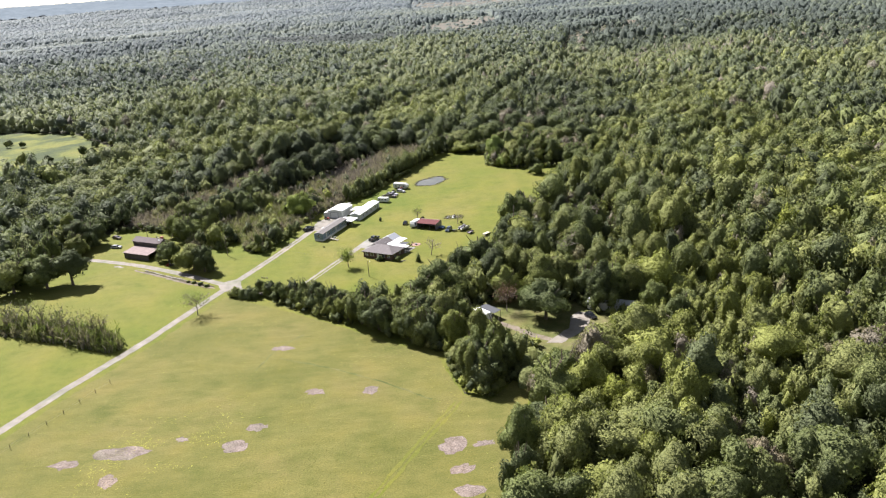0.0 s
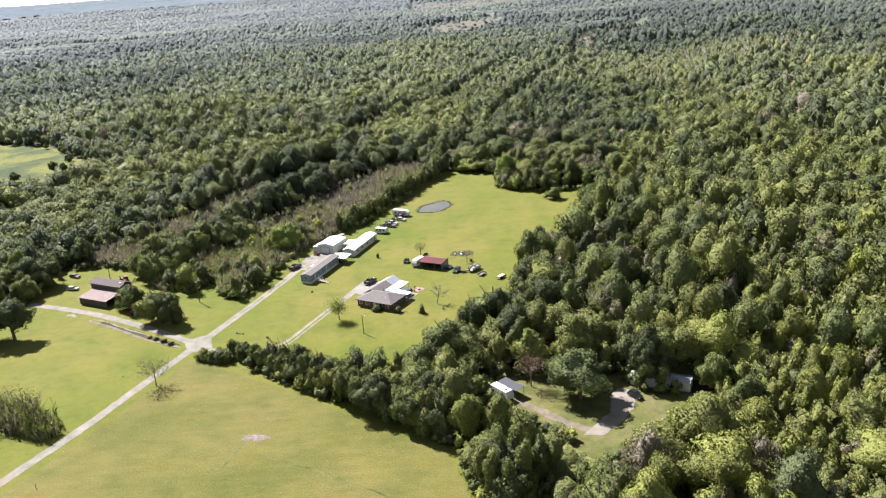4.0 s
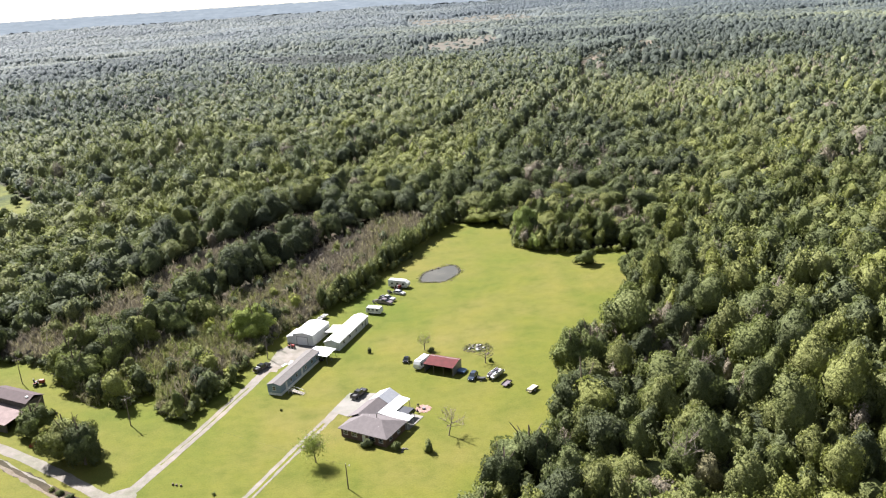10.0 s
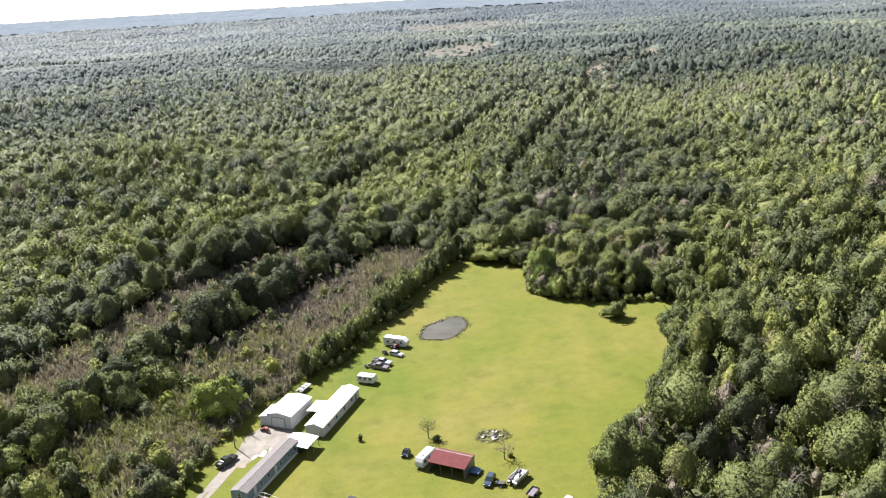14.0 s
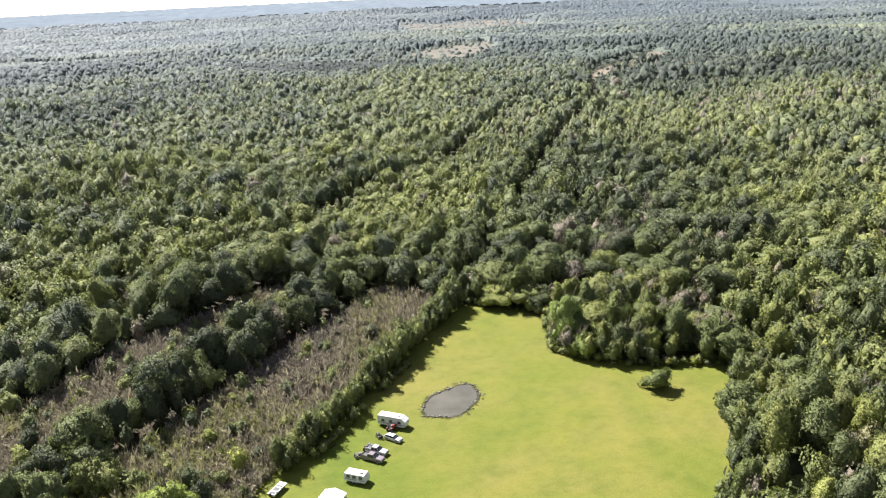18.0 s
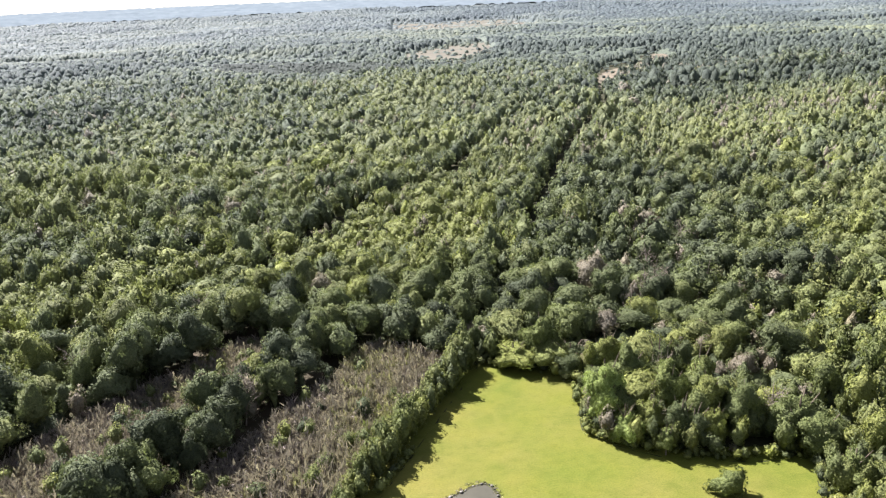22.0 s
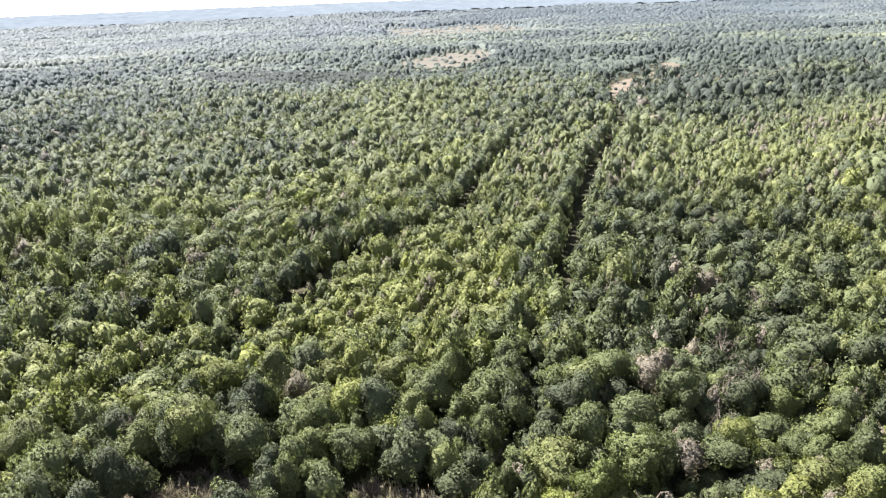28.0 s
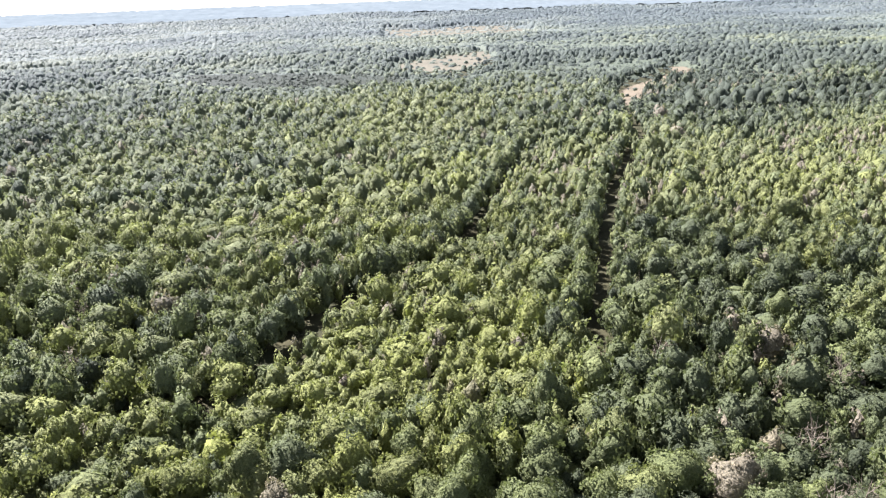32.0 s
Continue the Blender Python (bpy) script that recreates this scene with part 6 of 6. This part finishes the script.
part("trailer_frame", box(-2.6, 3.4, -0.08, 0.08, 0.3, 0.4), M["steel"], t)
t = thing("fishing_boat", -29.6, 379.4, 62, "grey fishing boat on a trailer behind the garage", "boat")
part("hull", prism([(-2.4, 0.5), (1.6, 0.5), (2.6, 1.05), (-2.4, 1.05)], -0.85, 0.85, None, -0.1), M["steel"], t)
part("cockpit", box(-2.1, 1.3, -0.7, 0.7, 1.052, 1.09), M["dark"], t, "dark open cockpit")
for x in (-1.5, 0.2):
    part("thwart", box(x, x + 0.35, -0.8, 0.8, 1.09, 1.2), M["white"], t)
part("outboard_motor", box(-2.8, -2.42, -0.2, 0.2, 0.6, 1.45, 0.06), M["dark"], t)
for y in (-0.95, 0.95):
    wheel(t, -0.5, y, 0.3)
t = thing("tarp_stack", 13.4, 330.9, -30, "blue tarp stretched over a low stack by the shed", "tarp")
part("stack", box(-0.9, 0.9, -1.0, 1.0, 0, 0.8, 0.05), M["dark"], t)
part("tarp", prism([(-1.0, 0.78), (1.15, 0.74), (1.25, 0.5), (1.2, 0.8), (0, 1.02), (-1.0, 0.84)], -1.15, 1.15), M["blue"], t, "creased blue tarp")

# the trailer home and camper roof in the clearing
t = thing("trailer_home", 61.5, 231.0, 63, "old white trailer home half hidden under trees", "mobile home")
gable(t, 4.2, 15.0, 2.7, 3.1, 0.1, M["silver_metal"], M["white_siding"], 0.08, wall_z=0.3)
for y in (-5, -1.5, 3.5):
    window(t, 2.1, y, 1.2, 1.0, 1.0, "x+")
part("skirting", box(-2.05, 2.05, -7.3, 7.3, 0, 0.3), M["grey"], t)
door(t, 2.1, 1.2, 0.4, 0.9, 2.0, "x+", M["grey"])
t = thing("camper_shelter", 23.0, 234.0, -56, "lean shelter roof beside the camper trailer", "shelter")
part("roof", prism([(-1.5, 2.4), (1.5, 2.65), (1.5, 2.72), (-1.5, 2.47)], -3.6, 3.6, axis="x"), M["screen"], t, "dark grey panelled roof")
for x in (-3.4, 0, 3.4):
    for y in (-1.4, 1.4):
        part("post", box(x - 0.05, x + 0.05, y - 0.05, y + 0.05, 0, 2.42 if y < 0 else 2.62), M["pole_wood"], t)

# ---- pond ----
ca, sa = math.cos(radians(52)), math.sin(radians(52))
def oval(k, wob, seed):
    r = np.random.default_rng(seed)
    out = []
    for a in np.arange(0, 6.28, 0.12):
        rad = 1 + 0.05 * math.sin(3 * a + 1) + 0.04 * math.sin(5 * a) + r.uniform(-wob, wob)
        u, v = (9.5 * math.cos(a) + k * math.cos(a)) * rad, (5.8 * math.sin(a) + k * math.sin(a)) * rad
        out.append((12.9 + u * ca - v * sa, 415.3 + u * sa + v * ca))
    return out


sheet("pond_bank", oval(0.9, 0.03, 3), 0.01, M["floor"], "muddy dark pond bank")
tagged(sheet("pond_water", oval(0.0, 0.012, 4), 0.02, M["water"], "still brown farm pond water"), kind="structure")
rg = np.random.default_rng(8)
for i, (px, py) in enumerate(oval(0.45, 0.03, 5)):
    if rg.uniform() < 0.75:
        s = rg.uniform(0.18, 0.5)
        v, f = ico(1)
        v = v * (1 + rg.uniform(-0.25, 0.25, len(v)))[:, None] * (s, s * 0.8, s * 0.6) + (0, 0, s * 0.3)
        o = new("bank_rock", mesh_from("bank_rock", v, f, M["stone"]))
        o.matrix_world = pose(px, py, 0, 0, 0, rg.uniform(0, 360))
        tagged(o, "rough grey-brown rock on the pond bank", "rock", "pond rocks")

ring = [(px, py, 0.5) for px, py in oval(0.95, 0.06, 6)] + [(19.4 + 3.6 * math.cos(k), 346.2 + 2.7 * math.sin(k), 0.8) for k in np.arange(0, 6.28, 0.22)]
ring = np.array(ring)
n = len(ring)
scatter("rank_weeds", WEEDS, np.c_[rg.integers(0, 8, n), ring[:, :2] + rg.normal(size=(n, 2)) * 0.3, np.zeros(n), rg.uniform(0, 6.28, n), rg.uniform(0.5, 0.9, n), rg.uniform(0.5, 1.0, n) * ring[:, 2] * 0.9, rg.uniform(0.1, 0.9, n)],
        M["weed"], "rank weeds round the pond and the rubble", "weeds")

# ---- poles and wires ----
def utility_pole(x, y, tall, turn, label, can=True, arm=True):
    t = thing("utility_pole", x, y, turn, label, "utility pole", "utility poles")
    part("shaft", tube((0, 0, -0.1), (0, 0, tall), 0.15, 10, None, 0.1), M["pole_wood"], t)
    if arm:
        part("crossarm", box(-1.1, 1.1, -0.06, 0.06, tall - 0.8, tall - 0.66), M["pole_wood"], t)
    else:
        part("lamp_arm", tube((0, 0, tall - 0.7), (0.9, 0, tall - 0.4), 0.03, 6), M["steel"], t)
        part("lamp_head", tube((0.75, 0, tall - 0.62), (0.95, 0, tall - 0.4), 0.16, 10, None, 0.06), M["white"], t, "white yard lamp")
    for px in (-1.0, 0.0, 1.0) if arm else (0.0,):
        part("insulator", tube((px, 0, tall - 0.66 if px else tall), (px, 0, tall - 0.48 if px else tall + 0.18), 0.06, 8), M["white"], t)
    if can:
        part("transformer", tube((0, 0.3, tall - 2.0), (0, 0.3, tall - 1.15), 0.22, 12), M["steel"], t, "grey transformer can")
    return t


def wire(a, b, sag, label):
    pts = [Vector(a).lerp(Vector(b), i / 14) - Vector((0, 0, sag * 4 * (i / 14) * (1 - i / 14))) for i in range(15)]
    bm = bmesh.new()
    for p, q in zip(pts, pts[1:]):
        tube(p, q, 0.012, 4, bm)
    me = bpy.data.meshes.new("power_line")
    bm.to_mesh(me)
    bm.free()
    me.materials.append(M["dark"])
    tagged(new("power_line", me), label, "cable", "power lines")


utility_pole(-16.5, 279.0, 6.3, 20, "wooden utility pole on the house lawn", False, False)
utility_pole(-44.1, 351.5, 7.5, 60, "wooden pole with a lamp beside the garage", False, False)
utility_pole(-75.3, 317.2, 8.5, 30, "wooden utility pole beside the barn lawn")
utility_pole(-116.5, 349.0, 8.5, 30, "wooden utility pole behind the barn", False)
wire((-75.3, 317.2, 8.4), (-116.5, 349.0, 8.4), 0.9, "thin sagging power line to the barn")
wire((-75.3, 317.2, 8.0), (-44.1, 351.5, 7.4), 0.9, "thin sagging power line to the garage")
wire((-75.3, 317.2, 8.3), (-16.5, 279.0, 6.1), 1.4, "thin sagging power line to the house")
wire((-116.5, 349.0, 8.4), (-170.0, 392.0, 9.0), 1.2, "thin sagging power line into the woods")
utility_pole(-170.0, 392.0, 9.0, 30, "wooden utility pole in the woods", False)

# ---- single trees, bushes and small things ----
def bare_crown(rng, tall, spread, twigs, leaves=0):
    """Forked bare branches, each with twigs."""
    bits = []
    for i in range(9):
        a = 2.4 * i + rng.uniform(-0.4, 0.4)
        z0 = tall * rng.uniform(0.3, 0.65)
        p0 = np.array([0, 0, z0])
        p1 = p0 + (spread * 0.55 * math.cos(a), spread * 0.55 * math.sin(a), tall * rng.uniform(0.14, 0.26))
        p2 = p1 + (spread * 0.45 * math.cos(a + 0.3), spread * 0.45 * math.sin(a + 0.3), tall * rng.uniform(0.04, 0.16))
        bits += [stick(p0, p1, 0.075, 0.045, 5), stick(p1, p2, 0.045, 0.015, 4)]
        for _ in range(twigs):
            q = p0 + (p2 - p0) * rng.uniform(0.35, 1.0)
            bits.append(stick(q, q + rng.normal(size=3) * spread * 0.2 + (0, 0, spread * 0.12), 0.022, 0.006, 3))
    return join(bits)


def bare_tree(x, y, tall, spread, lean, label, seed, twigs=7, leaves=0, tone="leaf_lime", size=0.13):
    rng = np.random.default_rng(seed)
    t = thing("bare_tree", x, y, rng.uniform(0, 360), label, "tree")
    t.matrix_world = t.matrix_world @ pose(0, 0, 0, lean, 0, 0)
    part("trunk", mesh_from("trunk", *join([stick((0, 0, -0.1), (0, 0, tall * 0.55), 0.17, 0.1, 8), stick((0, 0, tall * 0.55), (0.1, 0.1, tall), 0.1, 0.02, 6)]), M["dead"]), M["dead"], t)
    part("crown", mesh_from("crown", *bare_crown(rng, tall, spread, twigs), M["dead"]), M["dead"], t, "bare grey branches")
    if leaves:
        p = rng.normal(size=(leaves, 3)) * (spread * 0.5, spread * 0.5, tall * 0.17) + (0, 0, tall * 0.72)
        u, v = rng.normal(size=(2, leaves, 3)) * size
        part("leaves", mesh_from("leaves", np.stack([p + u, p + v, p - u * 0.6 - v * 0.4], 1).reshape(-1, 3), np.arange(leaves * 3).reshape(-1, 3), M[tone]), M[tone], t, "thin scattered leaves")
    return t


M["leaf_lime"] = leaf_material("lime_leaves", "object", 0.35, [(0.0, (0.180, 0.218, 0.070)), (1.0, (0.225, 0.262, 0.075))])
M["leaf_bright"] = leaf_material("bright_leaves", "object", 0.3, [(0.0, (0.190, 0.235, 0.085)), (1.0, (0.220, 0.262, 0.090))])
M["leaf_dull"] = leaf_material("dull_leaves", "object", 0.2, [(0.0, (0.150, 0.136, 0.086)), (1.0, (0.205, 0.172, 0.128))])
M["leaf_brown"] = leaf_material("withered_leaves", "object", 0.2, [(0.0, (0.105, 0.068, 0.048)), (1.0, (0.15, 0.10, 0.07))])
bare_tree(-73.8, 255.5, 8.0, 4.6, 4, "nearly bare tree with thin leaves beside the gravel lane", 1, 44, 900)
bare_tree(7.3, 297.6, 6.5, 3.4, 12, "leaning bare tree on the house lawn", 2, 34)
bare_tree(3.7, 348.0, 5.0, 2.2, 0, "small thin-leaved tree behind the shed", 3, 20, 260)
bare_tree(20.8, 335.7, 4.5, 2.4, 0, "small bare tree beside the rubble pile", 4, 22, 60)
bare_tree(28.7, 236.4, 9.0, 3.6, 0, "dead brown tree in the clearing", 5, 26, 900, "leaf_brown", 0.16)

tree(-139.5, 295.0, 0.5, 8.4, 0.84, 1, "broad spreading oak beside the barn drive", "", None, "oak_tree", 0.0)
tree(-130.5, 297.0, 2.1, 7.4, 0.88, 2, "broad spreading oak beside the barn drive", "", None, "oak_tree", 0.0)
tree(-85.7, 303.2, 1.0, 6.6, 0.98, 3, "full leafy tree beside the gravel drive", "", None, "oak_tree", 0.4)
tree(-80.8, 299.5, 2.6, 4.8, 1.35, 6, "full leafy tree beside the gravel drive", "", None, "oak_tree", 0.4)
tree(-98.8, 315.8, 2.0, 6.0, 0.9, 4, "rounded leafy tree at the corner of the barn", "", None, "oak_tree", 0.4)
tree(-151.0, 293.0, 1.5, 8.0, 0.85, 3, "broad spreading oak beside the barn drive", "", None, "oak_tree")
tree(-163.0, 287.0, 2.5, 7.0, 0.9, 6, "broad spreading oak beside the barn drive", "", None, "oak_tree")
tree(-139.0, 346.0, 0.6, 6.0, 1.0, 7, "leafy tree shading the yard beside the barn", "", None, "oak_tree")
tree(-141.0, 334.0, 1.6, 5.4, 1.0, 1, "leafy tree shading the yard beside the barn", "", None, "oak_tree")
tree(39.8, 228.0, 0.2, 7.6, 0.76, 5, "large leafy oak standing in the clearing", "", None, "oak_tree", 0.0)
tree(57.5, 232.5, 0.4, 4.6, 1.2, 2, "leafy tree leaning over the old trailer home", "", None, "oak_tree")
tree(63.5, 237.5, 1.4, 6.0, 1.15, 6, "leafy tree leaning over the old trailer home", "", None, "oak_tree")
tree(55.5, 241.0, 1.9, 5.6, 1.15, 8, "leafy tree leaning over the old trailer home", "", None, "oak_tree")
tree(73.0, 224.0, 2.9, 4.8, 1.15, 9, "leafy tree leaning over the old trailer home", "", None, "oak_tree")

LIME_ME = [mesh_from("crown", *FINE[k][:2], M["leaf_lime"], None, True, FINE[k][2]) for k in (1, 5, 8)]
tree(-49.5, 367.0, 0.9, 6.8, 1.02, 4, "rounded pale yellow-green tree behind the garage", "", LIME_ME[0], "oak_tree", 0.15)
BRIGHT_ME = [mesh_from("crown", *FINE[k][:2], M["leaf_bright"], None, True, FINE[k][2]) for k in (2, 7)]
tree(51.0, 446.5, 0.4, 6.6, 1.4, 2, "tall bright green tree leafy down to the lawn", "", BRIGHT_ME[0], "oak_tree", 0.42)
tree(53.5, 437.0, 1.4, 4.2, 1.3, 3, "bright green tree leafy down to the lawn", "", BRIGHT_ME[1], "oak_tree", 0.42)
for x, y, w, h in ((-62, 636, 4.6, 1.15), (-30.5, 508.5, 4.4, 1.2), (150, 470, 4.0, 1.1), (-66, 602, 4.0, 1.1), (18, 640, 3.4, 1.1), (50.5, 590, 4.6, 1.1)):
    tree(x, y, x, w, h, int(abs(x)), "bright yellow-green tree standing out in the woods", "lime trees", LIME_ME[int(abs(y)) % 3])
for x, y, w, h in ((87.0, 144.7, 4.4, 1.05), (47.5, 164.4, 4.0, 1.1), (120.1, 186.4, 5.2, 1.0), (28.6, 128.1, 4.4, 1.0), (112.3, 198.4, 5.0, 1.0), (58.1, 154.6, 3.2, 1.3)):
    tree(x, y, x * 2, w, h, int(abs(x)), "bright yellow-green tree in the woods by the pasture", "lime trees", LIME_ME[int(abs(y)) % 3])
BROWN_ME = [mesh_from("crown", *FINE[k][:2], M["leaf_dull"], None, True, FINE[k][2]) for k in (0, 3, 9)]
for x, y, w, h in ((66.8, 135.0, 5.2, 1.1), (66.0, 147.2, 3.0, 1.6), (64.3, 180.6, 3.2, 1.5), (55.9, 174.4, 2.6, 1.8), (26.5, 148.7, 4.4, 1.1), (106.5, 178.7, 4.0, 1.2), (28.1, 179.7, 2.4, 1.5), (71.2, 168.4, 2.8, 1.6)):
    tree(x, y, x * 3, w, h, int(abs(x)), "withering grey-brown tree in the woods by the pasture", "withering trees", BROWN_ME[int(abs(y)) % 3])
bare_tree(-24.6, 291.0, 7.0, 2.7, 5, "thin-leaved young tree on the house lawn", 9, 24, 2800, "leaf_lime", 0.13)


def bush(x, y, wide, high, k, label, name="bush"):
    t = thing(name, x, y, k * 50, label, "bush")
    v, f, n = SLIM[0][k % 8] if high > wide * 1.6 else OAKS[0][k % 9]
    part("foliage", mesh_from("foliage", v * (wide, wide, 1.45 * high / v[:, 2].max()) - (0, 0, 0.45 * high), f, M["leaf_tree"], None, True, n), M["leaf_tree"], t)
    part("stem", tube((0, 0, -0.05), (0, 0, high * 0.5), 0.06, 6), M["bark"], t)
    return t


bush(-12.6, 296.0, 1.9, 2.3, 0, "rounded brown-green bush against the house")
bush(-5.6, 293.4, 1.4, 2.2, 1, "loose bush at the corner of the house")
bush(2.2, 291.3, 1.5, 3.6, 2, "small pointed cedar on the house lawn", "cedar")
bush(-13.2, 349.6, 0.8, 2.0, 3, "lone small shrub on the lawn")
bush(5.6, 346.4, 1.2, 1.6, 7, "low dark bush behind the shed")
bush(22.4, 336.4, 0.8, 1.2, 8, "low bush at the foot of the small tree")
bush(69.0, 413.5, 4.6, 6.2, 4, "big rounded bush at the edge of the lawn")
bush(-46.5, 281.5, 0.5, 0.7, 5, "tiny weed clump on the lawn")
bush(-36.0, 318.0, 0.5, 0.6, 6, "tiny weed clump on the lawn")
for i in range(16):
    tt = i / 15
    bush(-140 + 45 * tt + rg.uniform(-1.5, 1.5), 257 - 23 * tt + rg.uniform(-1.5, 5.5), rg.uniform(1.5, 2.6), rg.uniform(3.5, 7.0), i, "dark brush beside the pasture", "brush_bush")
n = 420
tt = rg.uniform(0, 1, n)
scatter("brush_thicket", WEEDS, np.c_[rg.integers(0, 8, n), -141 + 47 * tt + rg.normal(size=n) * 1.2, 257 - 24 * tt + rg.uniform(-2.5, 5.5, n), np.zeros(n), rg.uniform(0, 6.28, n),
                                     rg.uniform(1.0, 2.0, n), rg.uniform(2.5, 6.5, n), rg.uniform(0.3, 0.95, n)], M["weed"], "tangled brown-green brush beside the pasture", "brush")
for i in range(9):
    bare_tree(-138 + 5 * i + rg.uniform(-2, 2), 257 - 2.7 * i + rg.uniform(-3, 4), rg.uniform(9, 12), rg.uniform(2.4, 3.4), rg.uniform(-3, 3), "tall half-bare sapling in the brush by the pasture", 20 + i, 26, 240, "leaf_tree", 0.16)
for x, y, w in ((-79.5, 285.2, 1.3), (-82.5, 287.6, 1.1), (-76.6, 282.8, 1.2), (-85, 289.4, 0.9)):
    bush(x, y, w, w * 0.9, int(-x), "dark low brush in the eroded ditch", "ditch_bush")
bush(-63.5, 270.0, 3.2, 4.0, 2, "dense bush at the lane junction")
bush(-60.8, 268.6, 2.4, 3.6, 6, "dense bush at the lane junction")
bush(-55.8, 267.0, 2.6, 4.4, 1, "dense bush at the lane junction")
bush(-58.5, 267.5, 2.6, 4.8, 3, "dense bush at the lane junction")

# rubble pile, stones and patio
sheet("rubble_ground", [(19.4 + 3.9 * math.cos(k) * (1 + 0.15 * math.sin(3 * k)), 346.2 + 2.9 * math.sin(k) * (1 + 0.12 * math.sin(4 * k))) for k in np.arange(0, 6.28, 0.3)], 0.016, M["glade"], "worn weedy ground round the rubble", 0.35)
t = thing("rubble_pile", 19.4, 346.2, 0, "low pile of pale rubble and brush on the lawn", "rubble")
for i in range(46):
    a, d, s = rg.uniform(0, 6.28), rg.uniform(0, 1) ** 0.7, rg.uniform(0.15, 0.55)
    v, f = ico(1)
    v = v * (1 + rg.uniform(-0.3, 0.3, len(v)))[:, None] * (s, s * 0.8, s * 0.55) + (2.9 * d * math.cos(a), 2.2 * d * math.sin(a), 0.12 + 0.35 * (1 - d))
    part("rubble", mesh_from("rubble", v, f, M["stone"] if i % 5 else M["white"]), M["stone"], t)
t = thing("stone_heap", -4.1, 292.9, 0, "heap of pale stones at the house corner", "stones")
for i in range(14):
    s = rg.uniform(0.15, 0.4)
    v, f = ico(1)
    v = v * (1 + rg.uniform(-0.25, 0.25, len(v)))[:, None] * (s, s * 0.8, s * 0.6) + (rg.uniform(-1.2, 1.2), rg.uniform(-0.9, 0.9), 0.1)
    part("stone", mesh_from("stone", v, f, M["stone"]), M["stone"], t)
t = thing("brick_patio", 1.6, 312.0, -33, "round pink brick patio behind the house", "patio")
brick_me = bpy.data.meshes.new("paver")
bm = box(-0.19, 0.19, -0.19, 0.19, 0, 0.07, 0.015)
bm.to_mesh(brick_me)
bm.free()
brick_me.materials.append(M["pinkbrick"])
for i in range(-5, 6):
    for j in range(-5, 6):
        if i * i + j * j < 26:
            o = new("paver", brick_me)
            o.parent = t
            o.matrix_basis = pose(i * 0.4 + (0.2 if j % 2 else 0), j * 0.4, 0)
t = thing("fire_pit", 1.8, 311.8, 0, "dark round fire pit on the brick patio", "fire pit", z=0.07)
part("bowl", tube((0, 0, 0.0), (0, 0, 0.35), 0.42, 14, None, 0.5), M["dark"], t)
part("ash_bed", tube((0, 0, 0.36), (0, 0, 0.38), 0.4, 14), M["grey"], t)
for x, y, tn in ((0.2, 310.0, 40), (-0.9, 311.6, 100), (0.3, 313.5, 200)):
    c = thing("patio_chair", x, y, tn, "dark metal patio chair near the fire pit", "chair", "patio chairs", z=0.0)
    part("seat", box(-0.25, 0.25, -0.25, 0.25, 0.42, 0.47, 0.01), M["dark"], c)
    part("backrest", box(-0.25, 0.25, 0.22, 0.27, 0.47, 0.95, 0.01), M["dark"], c)
    for sx in (-0.22, 0.22):
        for sy in (-0.22, 0.22):
            part("leg", box(sx - 0.02, sx + 0.02, sy - 0.02, sy + 0.02, 0, 0.42), M["dark"], c)
for x, y, h in ((-56.9, 287.0, 0.5), (-56.0, 286.6, 0.4), (-54.9, 286.2, 0.45)):
    t = thing("tree_stump", x, y, x * 40 % 360, "dark short stump on the lawn", "stump", "stumps")
    part("stump", tube((0, 0, -0.05), (0, 0, h), 0.28, 9, None, 0.22), M["bark"], t)
    part("cut_face", tube((0, 0, h), (0, 0, h + 0.01), 0.2, 9), M["bark"], t)
t = thing("junk_heap", -96.9, 311.6, 0, "heap of dark scrap under the tree", "scrap")
for i in range(9):
    s = rg.uniform(0.25, 0.6)
    ob = part("scrap", box(-s, s, -s * 0.7, s * 0.7, 0, s, 0.03), M[("dark", "steel", "red")[i % 3]], t)
    ob.matrix_basis = pose(rg.uniform(-1.4, 1.4), rg.uniform(-1.2, 1.2), 0, 0, 0, rg.uniform(0, 360))
# fence posts along the lane
FENCE = thing("wire_fence", -98.0, 190.0, 0, "sagging wire fence on wooden posts by the lane", "fence")
prev = None
for i in range(9):
    x, y = -9.5 + i * 2.4, -22 + i * 5.2
    part("post", tube((x, y, -0.1), (x, y, 1.25), 0.07, 7), M["pole_wood"], FENCE)
    if prev:
        for z in (0.5, 1.05):
            part("wire", tube((prev[0], prev[1], z), (x, y, z), 0.012, 4), M["steel"], FENCE)
    prev = (x, y)
t = thing("scrap_panels", -36.6, 347.3, -24, "loose white panels lying on the gravel", "scrap")
for i, (x, y, w, l, a) in enumerate(((0, 0, 1.2, 2.4, 8), (-1.2, -1.9, 0.9, 1.8, -14), (0.9, 2.0, 0.8, 1.6, 20))):
    ob = part("panel", box(-w / 2, w / 2, -l / 2, l / 2, 0.03 + i * 0.02, 0.08 + i * 0.02, 0.01), M["white"], t)
    ob.matrix_basis = pose(x, y, 0, 2, 1, a)
